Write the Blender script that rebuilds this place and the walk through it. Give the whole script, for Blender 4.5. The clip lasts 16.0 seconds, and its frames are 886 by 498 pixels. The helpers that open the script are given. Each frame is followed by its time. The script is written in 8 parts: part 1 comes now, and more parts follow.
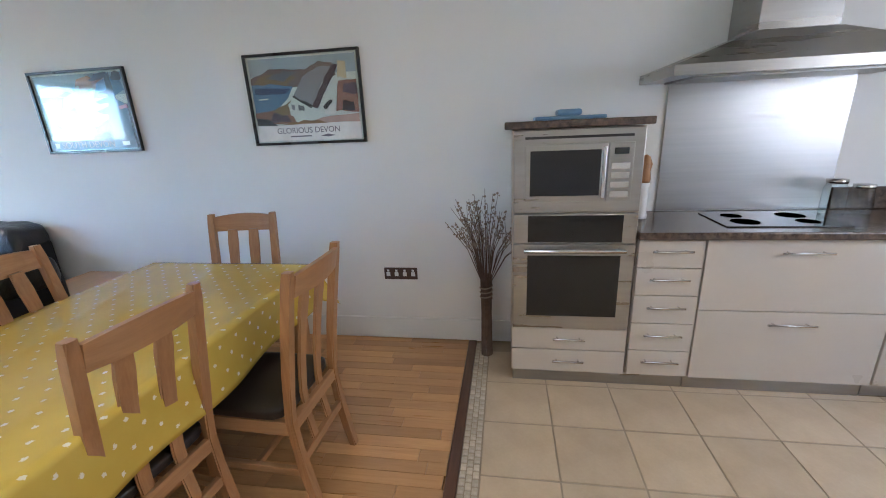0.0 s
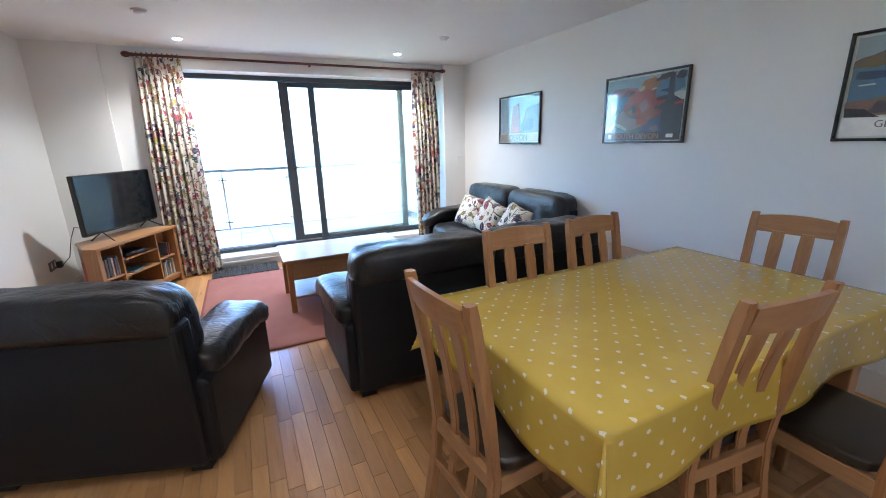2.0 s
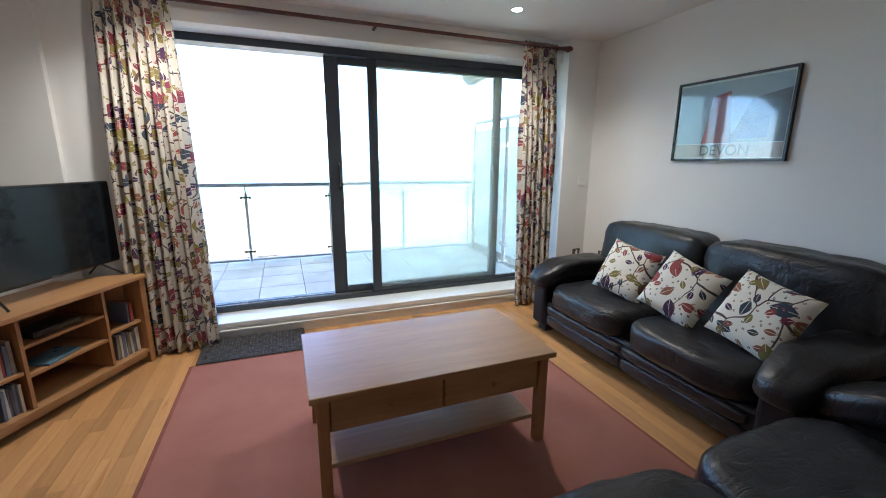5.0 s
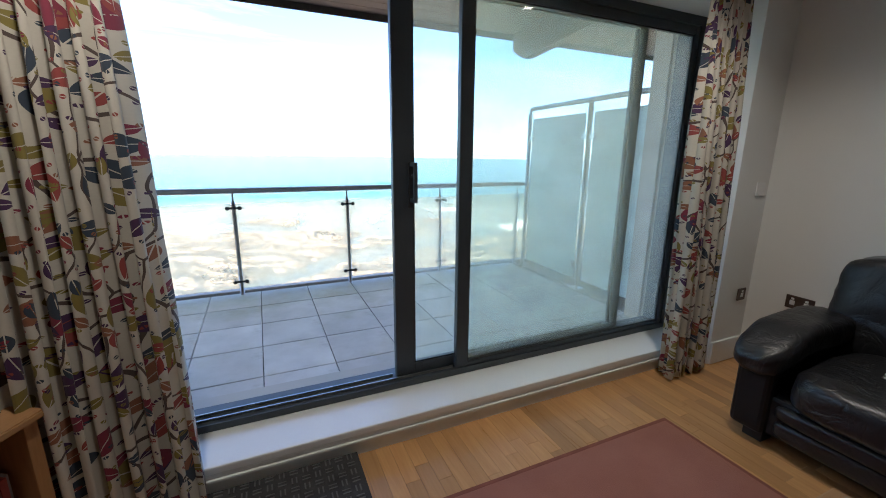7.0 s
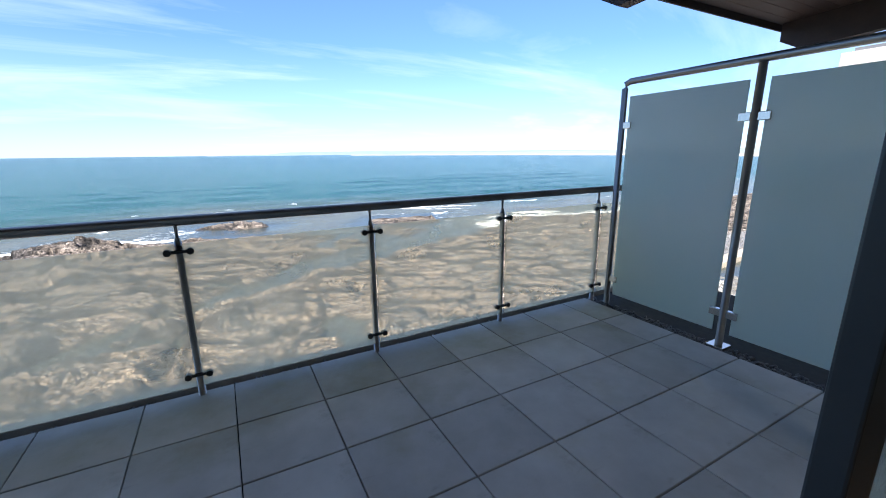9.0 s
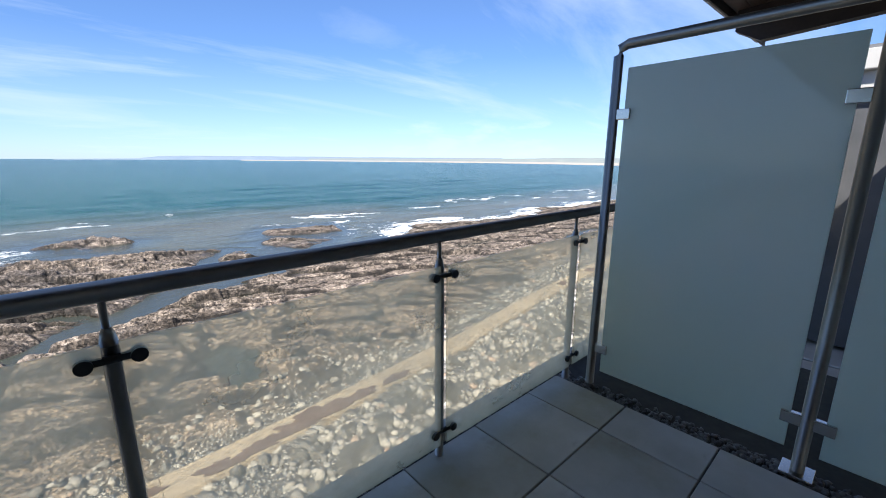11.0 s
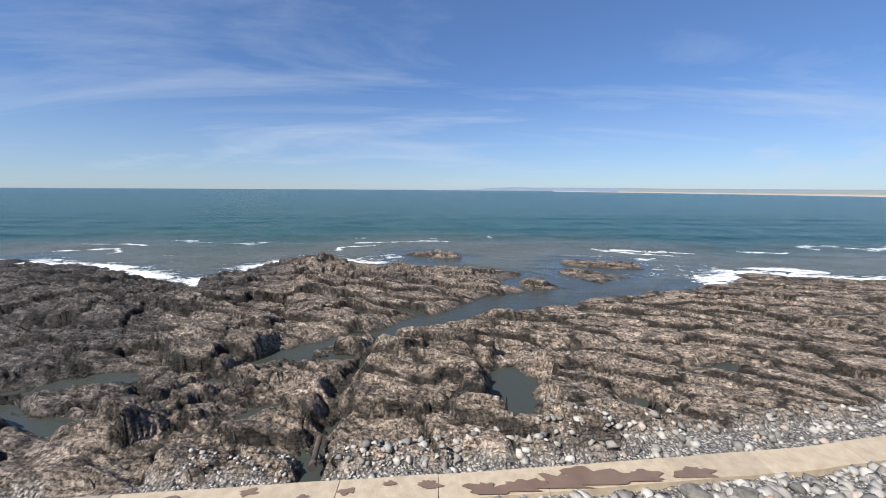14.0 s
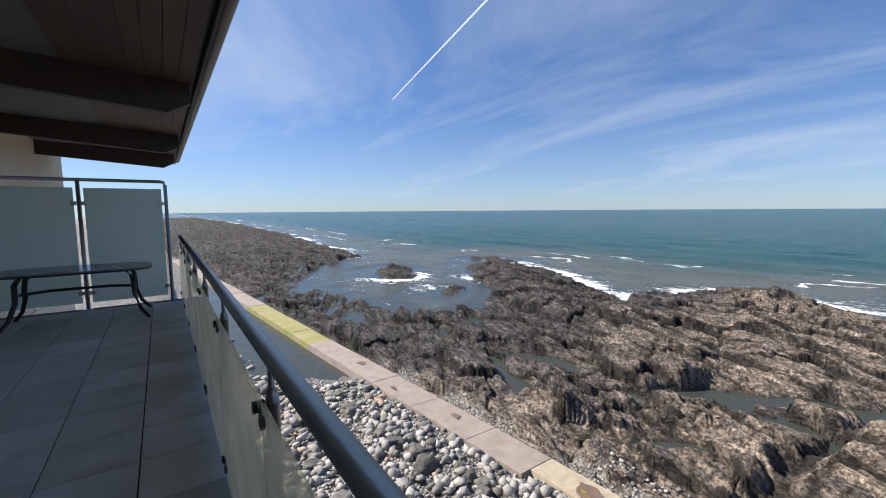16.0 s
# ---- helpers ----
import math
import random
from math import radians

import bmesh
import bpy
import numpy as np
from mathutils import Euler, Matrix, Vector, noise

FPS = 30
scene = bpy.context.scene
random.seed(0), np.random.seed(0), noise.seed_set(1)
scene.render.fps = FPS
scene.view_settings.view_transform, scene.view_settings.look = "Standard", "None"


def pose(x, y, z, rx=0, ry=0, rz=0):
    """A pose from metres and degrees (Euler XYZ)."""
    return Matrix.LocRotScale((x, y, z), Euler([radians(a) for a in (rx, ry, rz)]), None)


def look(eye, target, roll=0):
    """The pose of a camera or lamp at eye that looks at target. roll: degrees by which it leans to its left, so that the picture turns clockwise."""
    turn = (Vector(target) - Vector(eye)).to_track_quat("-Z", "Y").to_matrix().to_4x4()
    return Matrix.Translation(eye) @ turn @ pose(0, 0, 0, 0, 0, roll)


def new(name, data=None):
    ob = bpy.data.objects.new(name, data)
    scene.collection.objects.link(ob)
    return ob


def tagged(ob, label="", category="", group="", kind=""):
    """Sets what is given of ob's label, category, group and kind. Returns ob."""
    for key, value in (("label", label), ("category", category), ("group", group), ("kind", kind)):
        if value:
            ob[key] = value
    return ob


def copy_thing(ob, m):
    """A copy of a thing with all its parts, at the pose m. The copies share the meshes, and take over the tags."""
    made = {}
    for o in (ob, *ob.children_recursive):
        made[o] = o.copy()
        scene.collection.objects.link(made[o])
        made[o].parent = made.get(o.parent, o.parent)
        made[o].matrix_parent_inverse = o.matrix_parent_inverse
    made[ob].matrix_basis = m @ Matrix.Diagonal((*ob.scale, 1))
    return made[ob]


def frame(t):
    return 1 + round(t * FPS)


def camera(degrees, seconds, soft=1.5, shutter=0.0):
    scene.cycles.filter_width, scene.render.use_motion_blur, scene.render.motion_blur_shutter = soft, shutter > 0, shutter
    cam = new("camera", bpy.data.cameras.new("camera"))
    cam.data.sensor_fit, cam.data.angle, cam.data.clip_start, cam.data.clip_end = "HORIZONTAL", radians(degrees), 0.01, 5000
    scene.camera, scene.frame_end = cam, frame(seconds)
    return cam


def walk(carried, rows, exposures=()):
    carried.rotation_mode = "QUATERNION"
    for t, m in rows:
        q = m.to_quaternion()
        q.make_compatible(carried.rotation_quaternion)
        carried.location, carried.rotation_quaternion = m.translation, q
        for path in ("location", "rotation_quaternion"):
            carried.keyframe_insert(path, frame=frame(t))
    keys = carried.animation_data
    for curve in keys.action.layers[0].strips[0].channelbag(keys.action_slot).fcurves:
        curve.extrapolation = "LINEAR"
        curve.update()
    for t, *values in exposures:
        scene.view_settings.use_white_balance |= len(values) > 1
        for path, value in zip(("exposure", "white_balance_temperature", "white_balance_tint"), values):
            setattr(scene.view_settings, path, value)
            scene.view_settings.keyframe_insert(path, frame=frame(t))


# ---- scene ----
cam = camera(95.2, 16.0, 1.0)
PATH = [
    (0, (0.41, 0.181, 1.48), (0.101, 2.067, 0.891), -2.6),
    (0.5, (0.243, 0.068, 1.452), (-0.603, 1.789, 0.886), -2.8),
    (1, (0.123, -0.06, 1.448), (-1.159, 1.375, 0.9), -2.7),
    (1.5, (0.009, -0.177, 1.446), (-1.571, 0.929, 0.915), -2.3),
    (2, (-0.085, -0.253, 1.453), (-1.822, 0.592, 0.937), -1.5),
    (2.5, (-0.234, -0.242, 1.41), (-2.045, 0.458, 0.934), -0.5),
    (3, (-0.548, -0.196, 1.429), (-2.376, 0.474, 0.97), -0.0),
    (3.5, (-0.937, -0.125, 1.419), (-2.765, 0.551, 0.969), 0.1),
    (6, (-2.999, -0.06, 1.382), (-4.803, 0.69, 0.954), 0.7),
    (6.5, (-3.407, -0.21, 1.396), (-5.198, 0.566, 0.957), 0.7),
    (7, (-3.853, -0.305, 1.395), (-5.629, 0.495, 0.944), 0.5),
    (7.5, (-4.326, -0.358, 1.39), (-6.093, 0.462, 0.935), 0.3),
    (8, (-4.846, -0.392, 1.387), (-6.609, 0.433, 0.928), -0.0),
    (10.5, (-6.729, 0.238, 1.398), (-8.248, 1.457, 0.945), -0.2),
    (11, (-7.079, 0.547, 1.36), (-8.528, 1.856, 0.925), 0.2),
    (11.5, (-7.392, 0.848, 1.35), (-8.808, 2.197, 0.933), 0.1),
    (12, (-7.697, 1.111, 1.374), (-9.12, 2.459, 0.975), -0.0),
    (12.5, (-7.985, 1.272, 1.433), (-9.472, 2.557, 1.06), 0.8),
    (13, (-8.253, 1.399, 1.459), (-9.899, 2.483, 1.116), 1.0),
    (13.5, (-8.285, 1.304, 1.492), (-10.158, 1.928, 1.171), 0.9),
    (14, (-8.262, 1.164, 1.506), (-10.24, 1.198, 1.212), 0.3),
    (14.5, (-8.262, 0.948, 1.508), (-10.167, 0.398, 1.246), -0.3),
    (15, (-8.262, 0.788, 1.483), (-9.949, -0.26, 1.249), -0.5),
    (15.5, (-8.185, 0.698, 1.466), (-9.588, -0.712, 1.257), -0.6),
    (16, (-8.108, 0.675, 1.461), (-9.243, -0.961, 1.269), -0.4),
]
EXPOSURES = [(0.0, 5.85, 5750, 10), (1.0, 5.8, 5700, 10), (1.5, 5.65, 5650, 10), (2.5, 5.4, 5700, 10), (3.5, 5.35, 5700, 10), (6.0, 3.85, 6400, 10), (7.0, 3.25, 6400, 10), (8.0, 2.3, 6050, 10), (10.5, 1.2, 6200, 10), (11.5, 1.05, 6250, 10), (12.5, 0.68, 6500, 10), (14.0, 0.55, 6350, 10), (15.0, 0.55, 6400, 10), (16.0, 0.65, 6500, 10)]
walk(cam, [(t, look(eye, target, roll)) for t, eye, target, roll in PATH], EXPOSURES)
scene.render.film_transparent = False

# ---- world, sun ----
SUN = Vector((-0.63, 0.75, -1.0)).normalized()
world = bpy.data.worlds.new("World")
scene.world = world
world.use_nodes = True
wn, wl = world.node_tree.nodes, world.node_tree.links
sky = wn.new("ShaderNodeTexSky")
sky.sky_type = "NISHITA"
sky.sun_disc = False
sky.sun_elevation = math.asin(-SUN.z)
sky.sun_rotation = math.atan2(-SUN.x, -SUN.y)
sky.air_density, sky.dust_density, sky.ozone_density = 0.85, 0.1, 2.8
tc = wn.new("ShaderNodeTexCoord")
sep = wn.new("ShaderNodeSeparateXYZ")
wl.new(tc.outputs["Generated"], sep.inputs[0])
# cloud layer: the direction is laid on a flat ceiling, so wisps draw out towards the horizon
zc = wn.new("ShaderNodeMath"); zc.operation = "MAXIMUM"; zc.inputs[1].default_value = 0.0
wl.new(sep.outputs[2], zc.inputs[0])
za = wn.new("ShaderNodeMath"); za.operation = "ADD"; za.inputs[1].default_value = 0.12
wl.new(zc.outputs[0], za.inputs[0])
dvx = wn.new("ShaderNodeMath"); dvx.operation = "DIVIDE"
wl.new(sep.outputs[0], dvx.inputs[0]); wl.new(za.outputs[0], dvx.inputs[1])
dvy = wn.new("ShaderNodeMath"); dvy.operation = "DIVIDE"
wl.new(sep.outputs[1], dvy.inputs[0]); wl.new(za.outputs[0], dvy.inputs[1])
cmb = wn.new("ShaderNodeCombineXYZ")
wl.new(dvx.outputs[0], cmb.inputs[0]); wl.new(dvy.outputs[0], cmb.inputs[1])
mp = wn.new("ShaderNodeMapping")
mp.inputs["Rotation"].default_value = (0, 0, radians(35))
mp.inputs["Scale"].default_value = (0.75, 0.28, 1)
wl.new(cmb.outputs[0], mp.inputs[0])
n1 = wn.new("ShaderNodeTexNoise"); n1.inputs["Scale"].default_value = 1.1; n1.inputs["Detail"].default_value = 9; n1.inputs["Roughness"].default_value = 0.62; n1.inputs["Distortion"].default_value = 0.7
wl.new(mp.outputs[0], n1.inputs["Vector"])
cr = wn.new("ShaderNodeMapRange"); cr.inputs["From Min"].default_value = 0.43; cr.inputs["From Max"].default_value = 0.78; cr.inputs["To Max"].default_value = 0.62
wl.new(n1.outputs[0], cr.inputs[0])
# low bank of cumulus over the land, and haze at the skyline
n2 = wn.new("ShaderNodeTexNoise"); n2.inputs["Scale"].default_value = 5.0; n2.inputs["Detail"].default_value = 7; n2.inputs["Roughness"].default_value = 0.55
mp2 = wn.new("ShaderNodeMapping"); mp2.inputs["Scale"].default_value = (1, 1, 3.2)
wl.new(tc.outputs["Generated"], mp2.inputs[0]); wl.new(mp2.outputs[0], n2.inputs["Vector"])
c2 = wn.new("ShaderNodeMapRange"); c2.inputs["From Min"].default_value = 0.46; c2.inputs["From Max"].default_value = 0.6
wl.new(n2.outputs[0], c2.inputs[0])
band = wn.new("ShaderNodeValToRGB")
el = band.color_ramp.elements
el[0].position, el[0].color = 0.0, (0.55, 0.55, 0.55, 1)
el[1].position, el[1].color = 0.15, (0, 0, 0, 1)
e = el.new(0.02); e.color = (0.5, 0.5, 0.5, 1)
e = el.new(0.075); e.color = (0.55, 0.55, 0.55, 1)
e = el.new(0.095); e.color = (0.12, 0.12, 0.12, 1)
wl.new(sep.outputs[2], band.inputs[0])
north = wn.new("ShaderNodeMapRange"); north.inputs["From Min"].default_value = 0.1; north.inputs["From Max"].default_value = 0.75
wl.new(sep.outputs[1], north.inputs[0])
b1 = wn.new("ShaderNodeMath"); b1.operation = "MULTIPLY"
wl.new(c2.outputs[0], b1.inputs[0]); wl.new(band.outputs[0], b1.inputs[1])
b2 = wn.new("ShaderNodeMath"); b2.operation = "MULTIPLY"
wl.new(b1.outputs[0], b2.inputs[0]); wl.new(north.outputs[0], b2.inputs[1])
hz = wn.new("ShaderNodeMapRange"); hz.inputs["From Min"].default_value = 0.0; hz.inputs["From Max"].default_value = 0.22; hz.inputs["To Min"].default_value = 0.3; hz.inputs["To Max"].default_value = 0.0
wl.new(sep.outputs[2], hz.inputs[0])
mx = wn.new("ShaderNodeMath"); mx.operation = "MAXIMUM"
wl.new(cr.outputs[0], mx.inputs[0]); wl.new(b2.outputs[0], mx.inputs[1])
mx2 = wn.new("ShaderNodeMath"); mx2.operation = "MAXIMUM"
wl.new(mx.outputs[0], mx2.inputs[0]); wl.new(hz.outputs[0], mx2.inputs[1])
mixw = wn.new("ShaderNodeMix"); mixw.data_type = "RGBA"
mixw.inputs["B"].default_value = (5.4, 6.1, 7.2, 1)
blue = wn.new("ShaderNodeMix"); blue.data_type = "RGBA"; blue.blend_type = "MULTIPLY"
blue.inputs["Factor"].default_value = 1.0
# the clear air thins towards the skyline
tone = wn.new("ShaderNodeValToRGB")
tone.color_ramp.elements[0].position, tone.color_ramp.elements[0].color = 0.0, (0.50, 0.64, 0.86, 1)
tone.color_ramp.elements[1].position, tone.color_ramp.elements[1].color = 0.45, (0.88, 1.0, 1.2, 1)
wl.new(sep.outputs[2], tone.inputs[0]); wl.new(tone.outputs[0], blue.inputs["B"])
wl.new(sky.outputs[0], blue.inputs["A"])
wl.new(mx2.outputs[0], mixw.inputs["Factor"]); wl.new(blue.outputs["Result"], mixw.inputs["A"])
bg = wn["Background"]
bg.inputs[1].default_value = 0.08
wl.new(mixw.outputs["Result"], bg.inputs[0])
sun = new("sun", bpy.data.lights.new("sun", "SUN"))
sun.data.energy, sun.data.angle, sun.data.color = 5.0, radians(0.55), (1.0, 0.94, 0.85)
sun.matrix_world = look(Vector((0, 0, 60)), Vector((0, 0, 60)) + SUN)


# ---- material helpers ----
def nodes_of(name):
    m = bpy.data.materials.new(name)
    m.use_nodes = True
    nt = m.node_tree
    return m, nt.nodes, nt.links, nt.nodes["Principled BSDF"]


def ramp(nd, lk, src, stops):
    r = nd.new("ShaderNodeValToRGB")
    els = r.color_ramp.elements
    els[0].position, els[0].color = stops[0][0], (*stops[0][1], 1)
    els[1].position, els[1].color = stops[-1][0], (*stops[-1][1], 1)
    for p, c in stops[1:-1]:
        x = els.new(p); x.color = (*c, 1)
    lk.new(src, r.inputs[0])
    return r.outputs[0]


def mixc(nd, lk, fac, a, b, mode="MIX"):
    m = nd.new("ShaderNodeMix"); m.data_type = "RGBA"; m.blend_type = mode
    for s, v in (("Factor", fac), ("A", a), ("B", b)):
        if isinstance(v, (tuple, list)):
            m.inputs[s].default_value = (*v, 1)
        elif isinstance(v, (int, float)):
            m.inputs[s].default_value = v
        else:
            lk.new(v, m.inputs[s])
    return m.outputs["Result"]


def math_(nd, lk, op, a, b=0.0):
    m = nd.new("ShaderNodeMath"); m.operation = op
    for i, v in enumerate((a, b)):
        if isinstance(v, (int, float)):
            m.inputs[i].default_value = v
        else:
            lk.new(v, m.inputs[i])
    return m.outputs[0]


def coords(nd, lk, scale=(1, 1, 1), which="Object", rot=(0, 0, 0)):
    t, p = nd.new("ShaderNodeTexCoord"), nd.new("ShaderNodeMapping")
    p.inputs["Scale"].default_value, p.inputs["Rotation"].default_value = scale, rot
    lk.new(t.outputs[which], p.inputs[0])
    return p.outputs[0]


def noise_(nd, lk, vec, scale, detail=6, rough=0.55, dist=0.0):
    n = nd.new("ShaderNodeTexNoise")
    n.inputs["Scale"].default_value, n.inputs["Detail"].default_value = scale, detail
    n.inputs["Roughness"].default_value, n.inputs["Distortion"].default_value = rough, dist
    lk.new(vec, n.inputs["Vector"])
    return n.outputs[0]


def bump_(nd, lk, bsdf, height, strength, dist=0.01):
    b = nd.new("ShaderNodeBump")
    b.inputs["Strength"].default_value, b.inputs["Distance"].default_value = strength, dist
    lk.new(height, b.inputs["Height"]); lk.new(b.outputs[0], bsdf.inputs["Normal"])


def M(name, c1, c2, scale=8.0, rough=0.5, metal=0.0, bump=0.15, bscale=60.0, stretch=(1, 1, 1), coat=0.0, rvar=0.12, rand=0.0, bd=0.004, spec=0.5):
    """A two-scale noise material."""
    m, nd, lk, bs = nodes_of(name)
    v = coords(nd, lk, stretch)
    big, fine = noise_(nd, lk, v, scale, 5), noise_(nd, lk, v, bscale, 4)
    col = ramp(nd, lk, big, [(0.3, c1), (0.7, c2)])
    col = mixc(nd, lk, 0.18, col, ramp(nd, lk, fine, [(0.3, c1), (0.7, c2)]))
    if rand:
        oi = nd.new("ShaderNodeObjectInfo")
        g = nd.new("ShaderNodeMapRange"); g.inputs["To Min"].default_value, g.inputs["To Max"].default_value = 1 - rand, 1 + rand
        lk.new(oi.outputs["Random"], g.inputs[0])
        cb = nd.new("ShaderNodeCombineColor")
        for i in range(3):
            lk.new(g.outputs[0], cb.inputs[i])
        col = mixc(nd, lk, 1.0, col, cb.outputs[0], "MULTIPLY")
    lk.new(col, bs.inputs["Base Color"])
    r = nd.new("ShaderNodeMapRange"); r.inputs["To Min"].default_value, r.inputs["To Max"].default_value = max(rough - rvar, 0.02), min(rough + rvar, 1)
    lk.new(big, r.inputs[0]); lk.new(r.outputs[0], bs.inputs["Roughness"])
    bs.inputs["Metallic"].default_value = metal
    bs.inputs["Coat Weight"].default_value = coat
    bs.inputs["Coat Roughness"].default_value = 0.08
    bs.inputs["Specular IOR Level"].default_value = spec
    if bump:
        bump_(nd, lk, bs, fine, bump, bd)
    return m


def wood(name, light, dark, axis=0, rough=0.38, rand=0.0, island=False, scale=1.0, coat=0.15):
    m, nd, lk, bs = nodes_of(name)
    st = [14.0, 14.0, 14.0]; st[axis] = 1.1
    v = coords(nd, lk, st)
    if rand or island:
        src = nd.new("ShaderNodeNewGeometry").outputs["Random Per Island"] if island else nd.new("ShaderNodeObjectInfo").outputs["Random"]
        off = nd.new("ShaderNodeVectorMath"); off.operation = "SCALE"
        off.inputs[0].default_value = (37, 91, 53); lk.new(src, off.inputs["Scale"])
        ad = nd.new("ShaderNodeVectorMath"); lk.new(v, ad.inputs[0]); lk.new(off.outputs[0], ad.inputs[1])
        v = ad.outputs[0]
    g = noise_(nd, lk, v, 1.3 * scale, 8, 0.62, 1.2)
    f = noise_(nd, lk, v, 9 * scale, 3)
    col = ramp(nd, lk, g, [(0.28, dark), (0.5, tuple((a + b) / 2 for a, b in zip(light, dark))), (0.68, light)])
    col = mixc(nd, lk, 0.22, col, ramp(nd, lk, f, [(0.35, dark), (0.65, light)]))
    if rand or island:
        mr = nd.new("ShaderNodeMapRange"); mr.inputs["To Min"].default_value, mr.inputs["To Max"].default_value = 1 - rand, 1 + rand
        lk.new(src, mr.inputs[0])
        cb = nd.new("ShaderNodeCombineColor")
        for i in range(3):
            lk.new(mr.outputs[0], cb.inputs[i])
        col = mixc(nd, lk, 1.0, col, cb.outputs[0], "MULTIPLY")
    lk.new(col, bs.inputs["Base Color"])
    r = nd.new("ShaderNodeMapRange"); r.inputs["To Min"].default_value, r.inputs["To Max"].default_value = rough - 0.1, rough + 0.12
    lk.new(g, r.inputs[0]); lk.new(r.outputs[0], bs.inputs["Roughness"])
    bs.inputs["Coat Weight"].default_value = coat
    bs.inputs["Coat Roughness"].default_value = 0.2
    bump_(nd, lk, bs, f, 0.12, 0.002)
    return m


def glass_pane(name, tint=(0.93, 0.97, 0.96), film=0.0, gloss=1.0):
    """Clear pane: straight-through light, mirror gloss by Fresnel, and a thin film of salt and dust, its warmth painted
    in for sand light.
    """
    m, nd, lk, bs = nodes_of(name)
    out = nd["Material Output"]
    tr = nd.new("ShaderNodeBsdfTransparent"); tr.inputs[0].default_value = (*tint, 1)
    gl = nd.new("ShaderNodeBsdfGlossy"); gl.inputs["Roughness"].default_value = 0.02
    lw = nd.new("ShaderNodeLayerWeight")
    rim = math_(nd, lk, "ADD", math_(nd, lk, "MULTIPLY", math_(nd, lk, "POWER", lw.outputs["Facing"], 4.5), 0.8), 0.03)
    a = nd.new("ShaderNodeMixShader")
    lk.new(math_(nd, lk, "MULTIPLY", rim, gloss), a.inputs[0]); lk.new(tr.outputs[0], a.inputs[1]); lk.new(gl.outputs[0], a.inputs[2])
    res = a.outputs[0]
    if film:
        df = nd.new("ShaderNodeBsdfDiffuse"); df.inputs[0].default_value = (0.72, 0.78, 0.75, 1)
        # translucent film colour is warmed to paint in light off the sand
        tl = nd.new("ShaderNodeBsdfTranslucent"); tl.inputs[0].default_value = (1.0, 0.91, 0.70, 1)
        h = nd.new("ShaderNodeMixShader"); h.inputs[0].default_value = 0.85; lk.new(df.outputs[0], h.inputs[1]); lk.new(tl.outputs[0], h.inputs[2])
        n = noise_(nd, lk, coords(nd, lk, (1.3, 1.3, 2.2)), 1.6, 6, 0.6)
        mr = nd.new("ShaderNodeMapRange"); mr.inputs["From Min"].default_value, mr.inputs["From Max"].default_value = 0.25, 0.75
        mr.inputs["To Min"].default_value, mr.inputs["To Max"].default_value = film * 0.6, film * 1.3
        lk.new(n, mr.inputs[0])
        b = nd.new("ShaderNodeMixShader")
        lk.new(mr.outputs[0], b.inputs[0]); lk.new(res, b.inputs[1]); lk.new(h.outputs[0], b.inputs[2])
        res = b.outputs[0]
    lk.new(res, out.inputs[0])
    return m


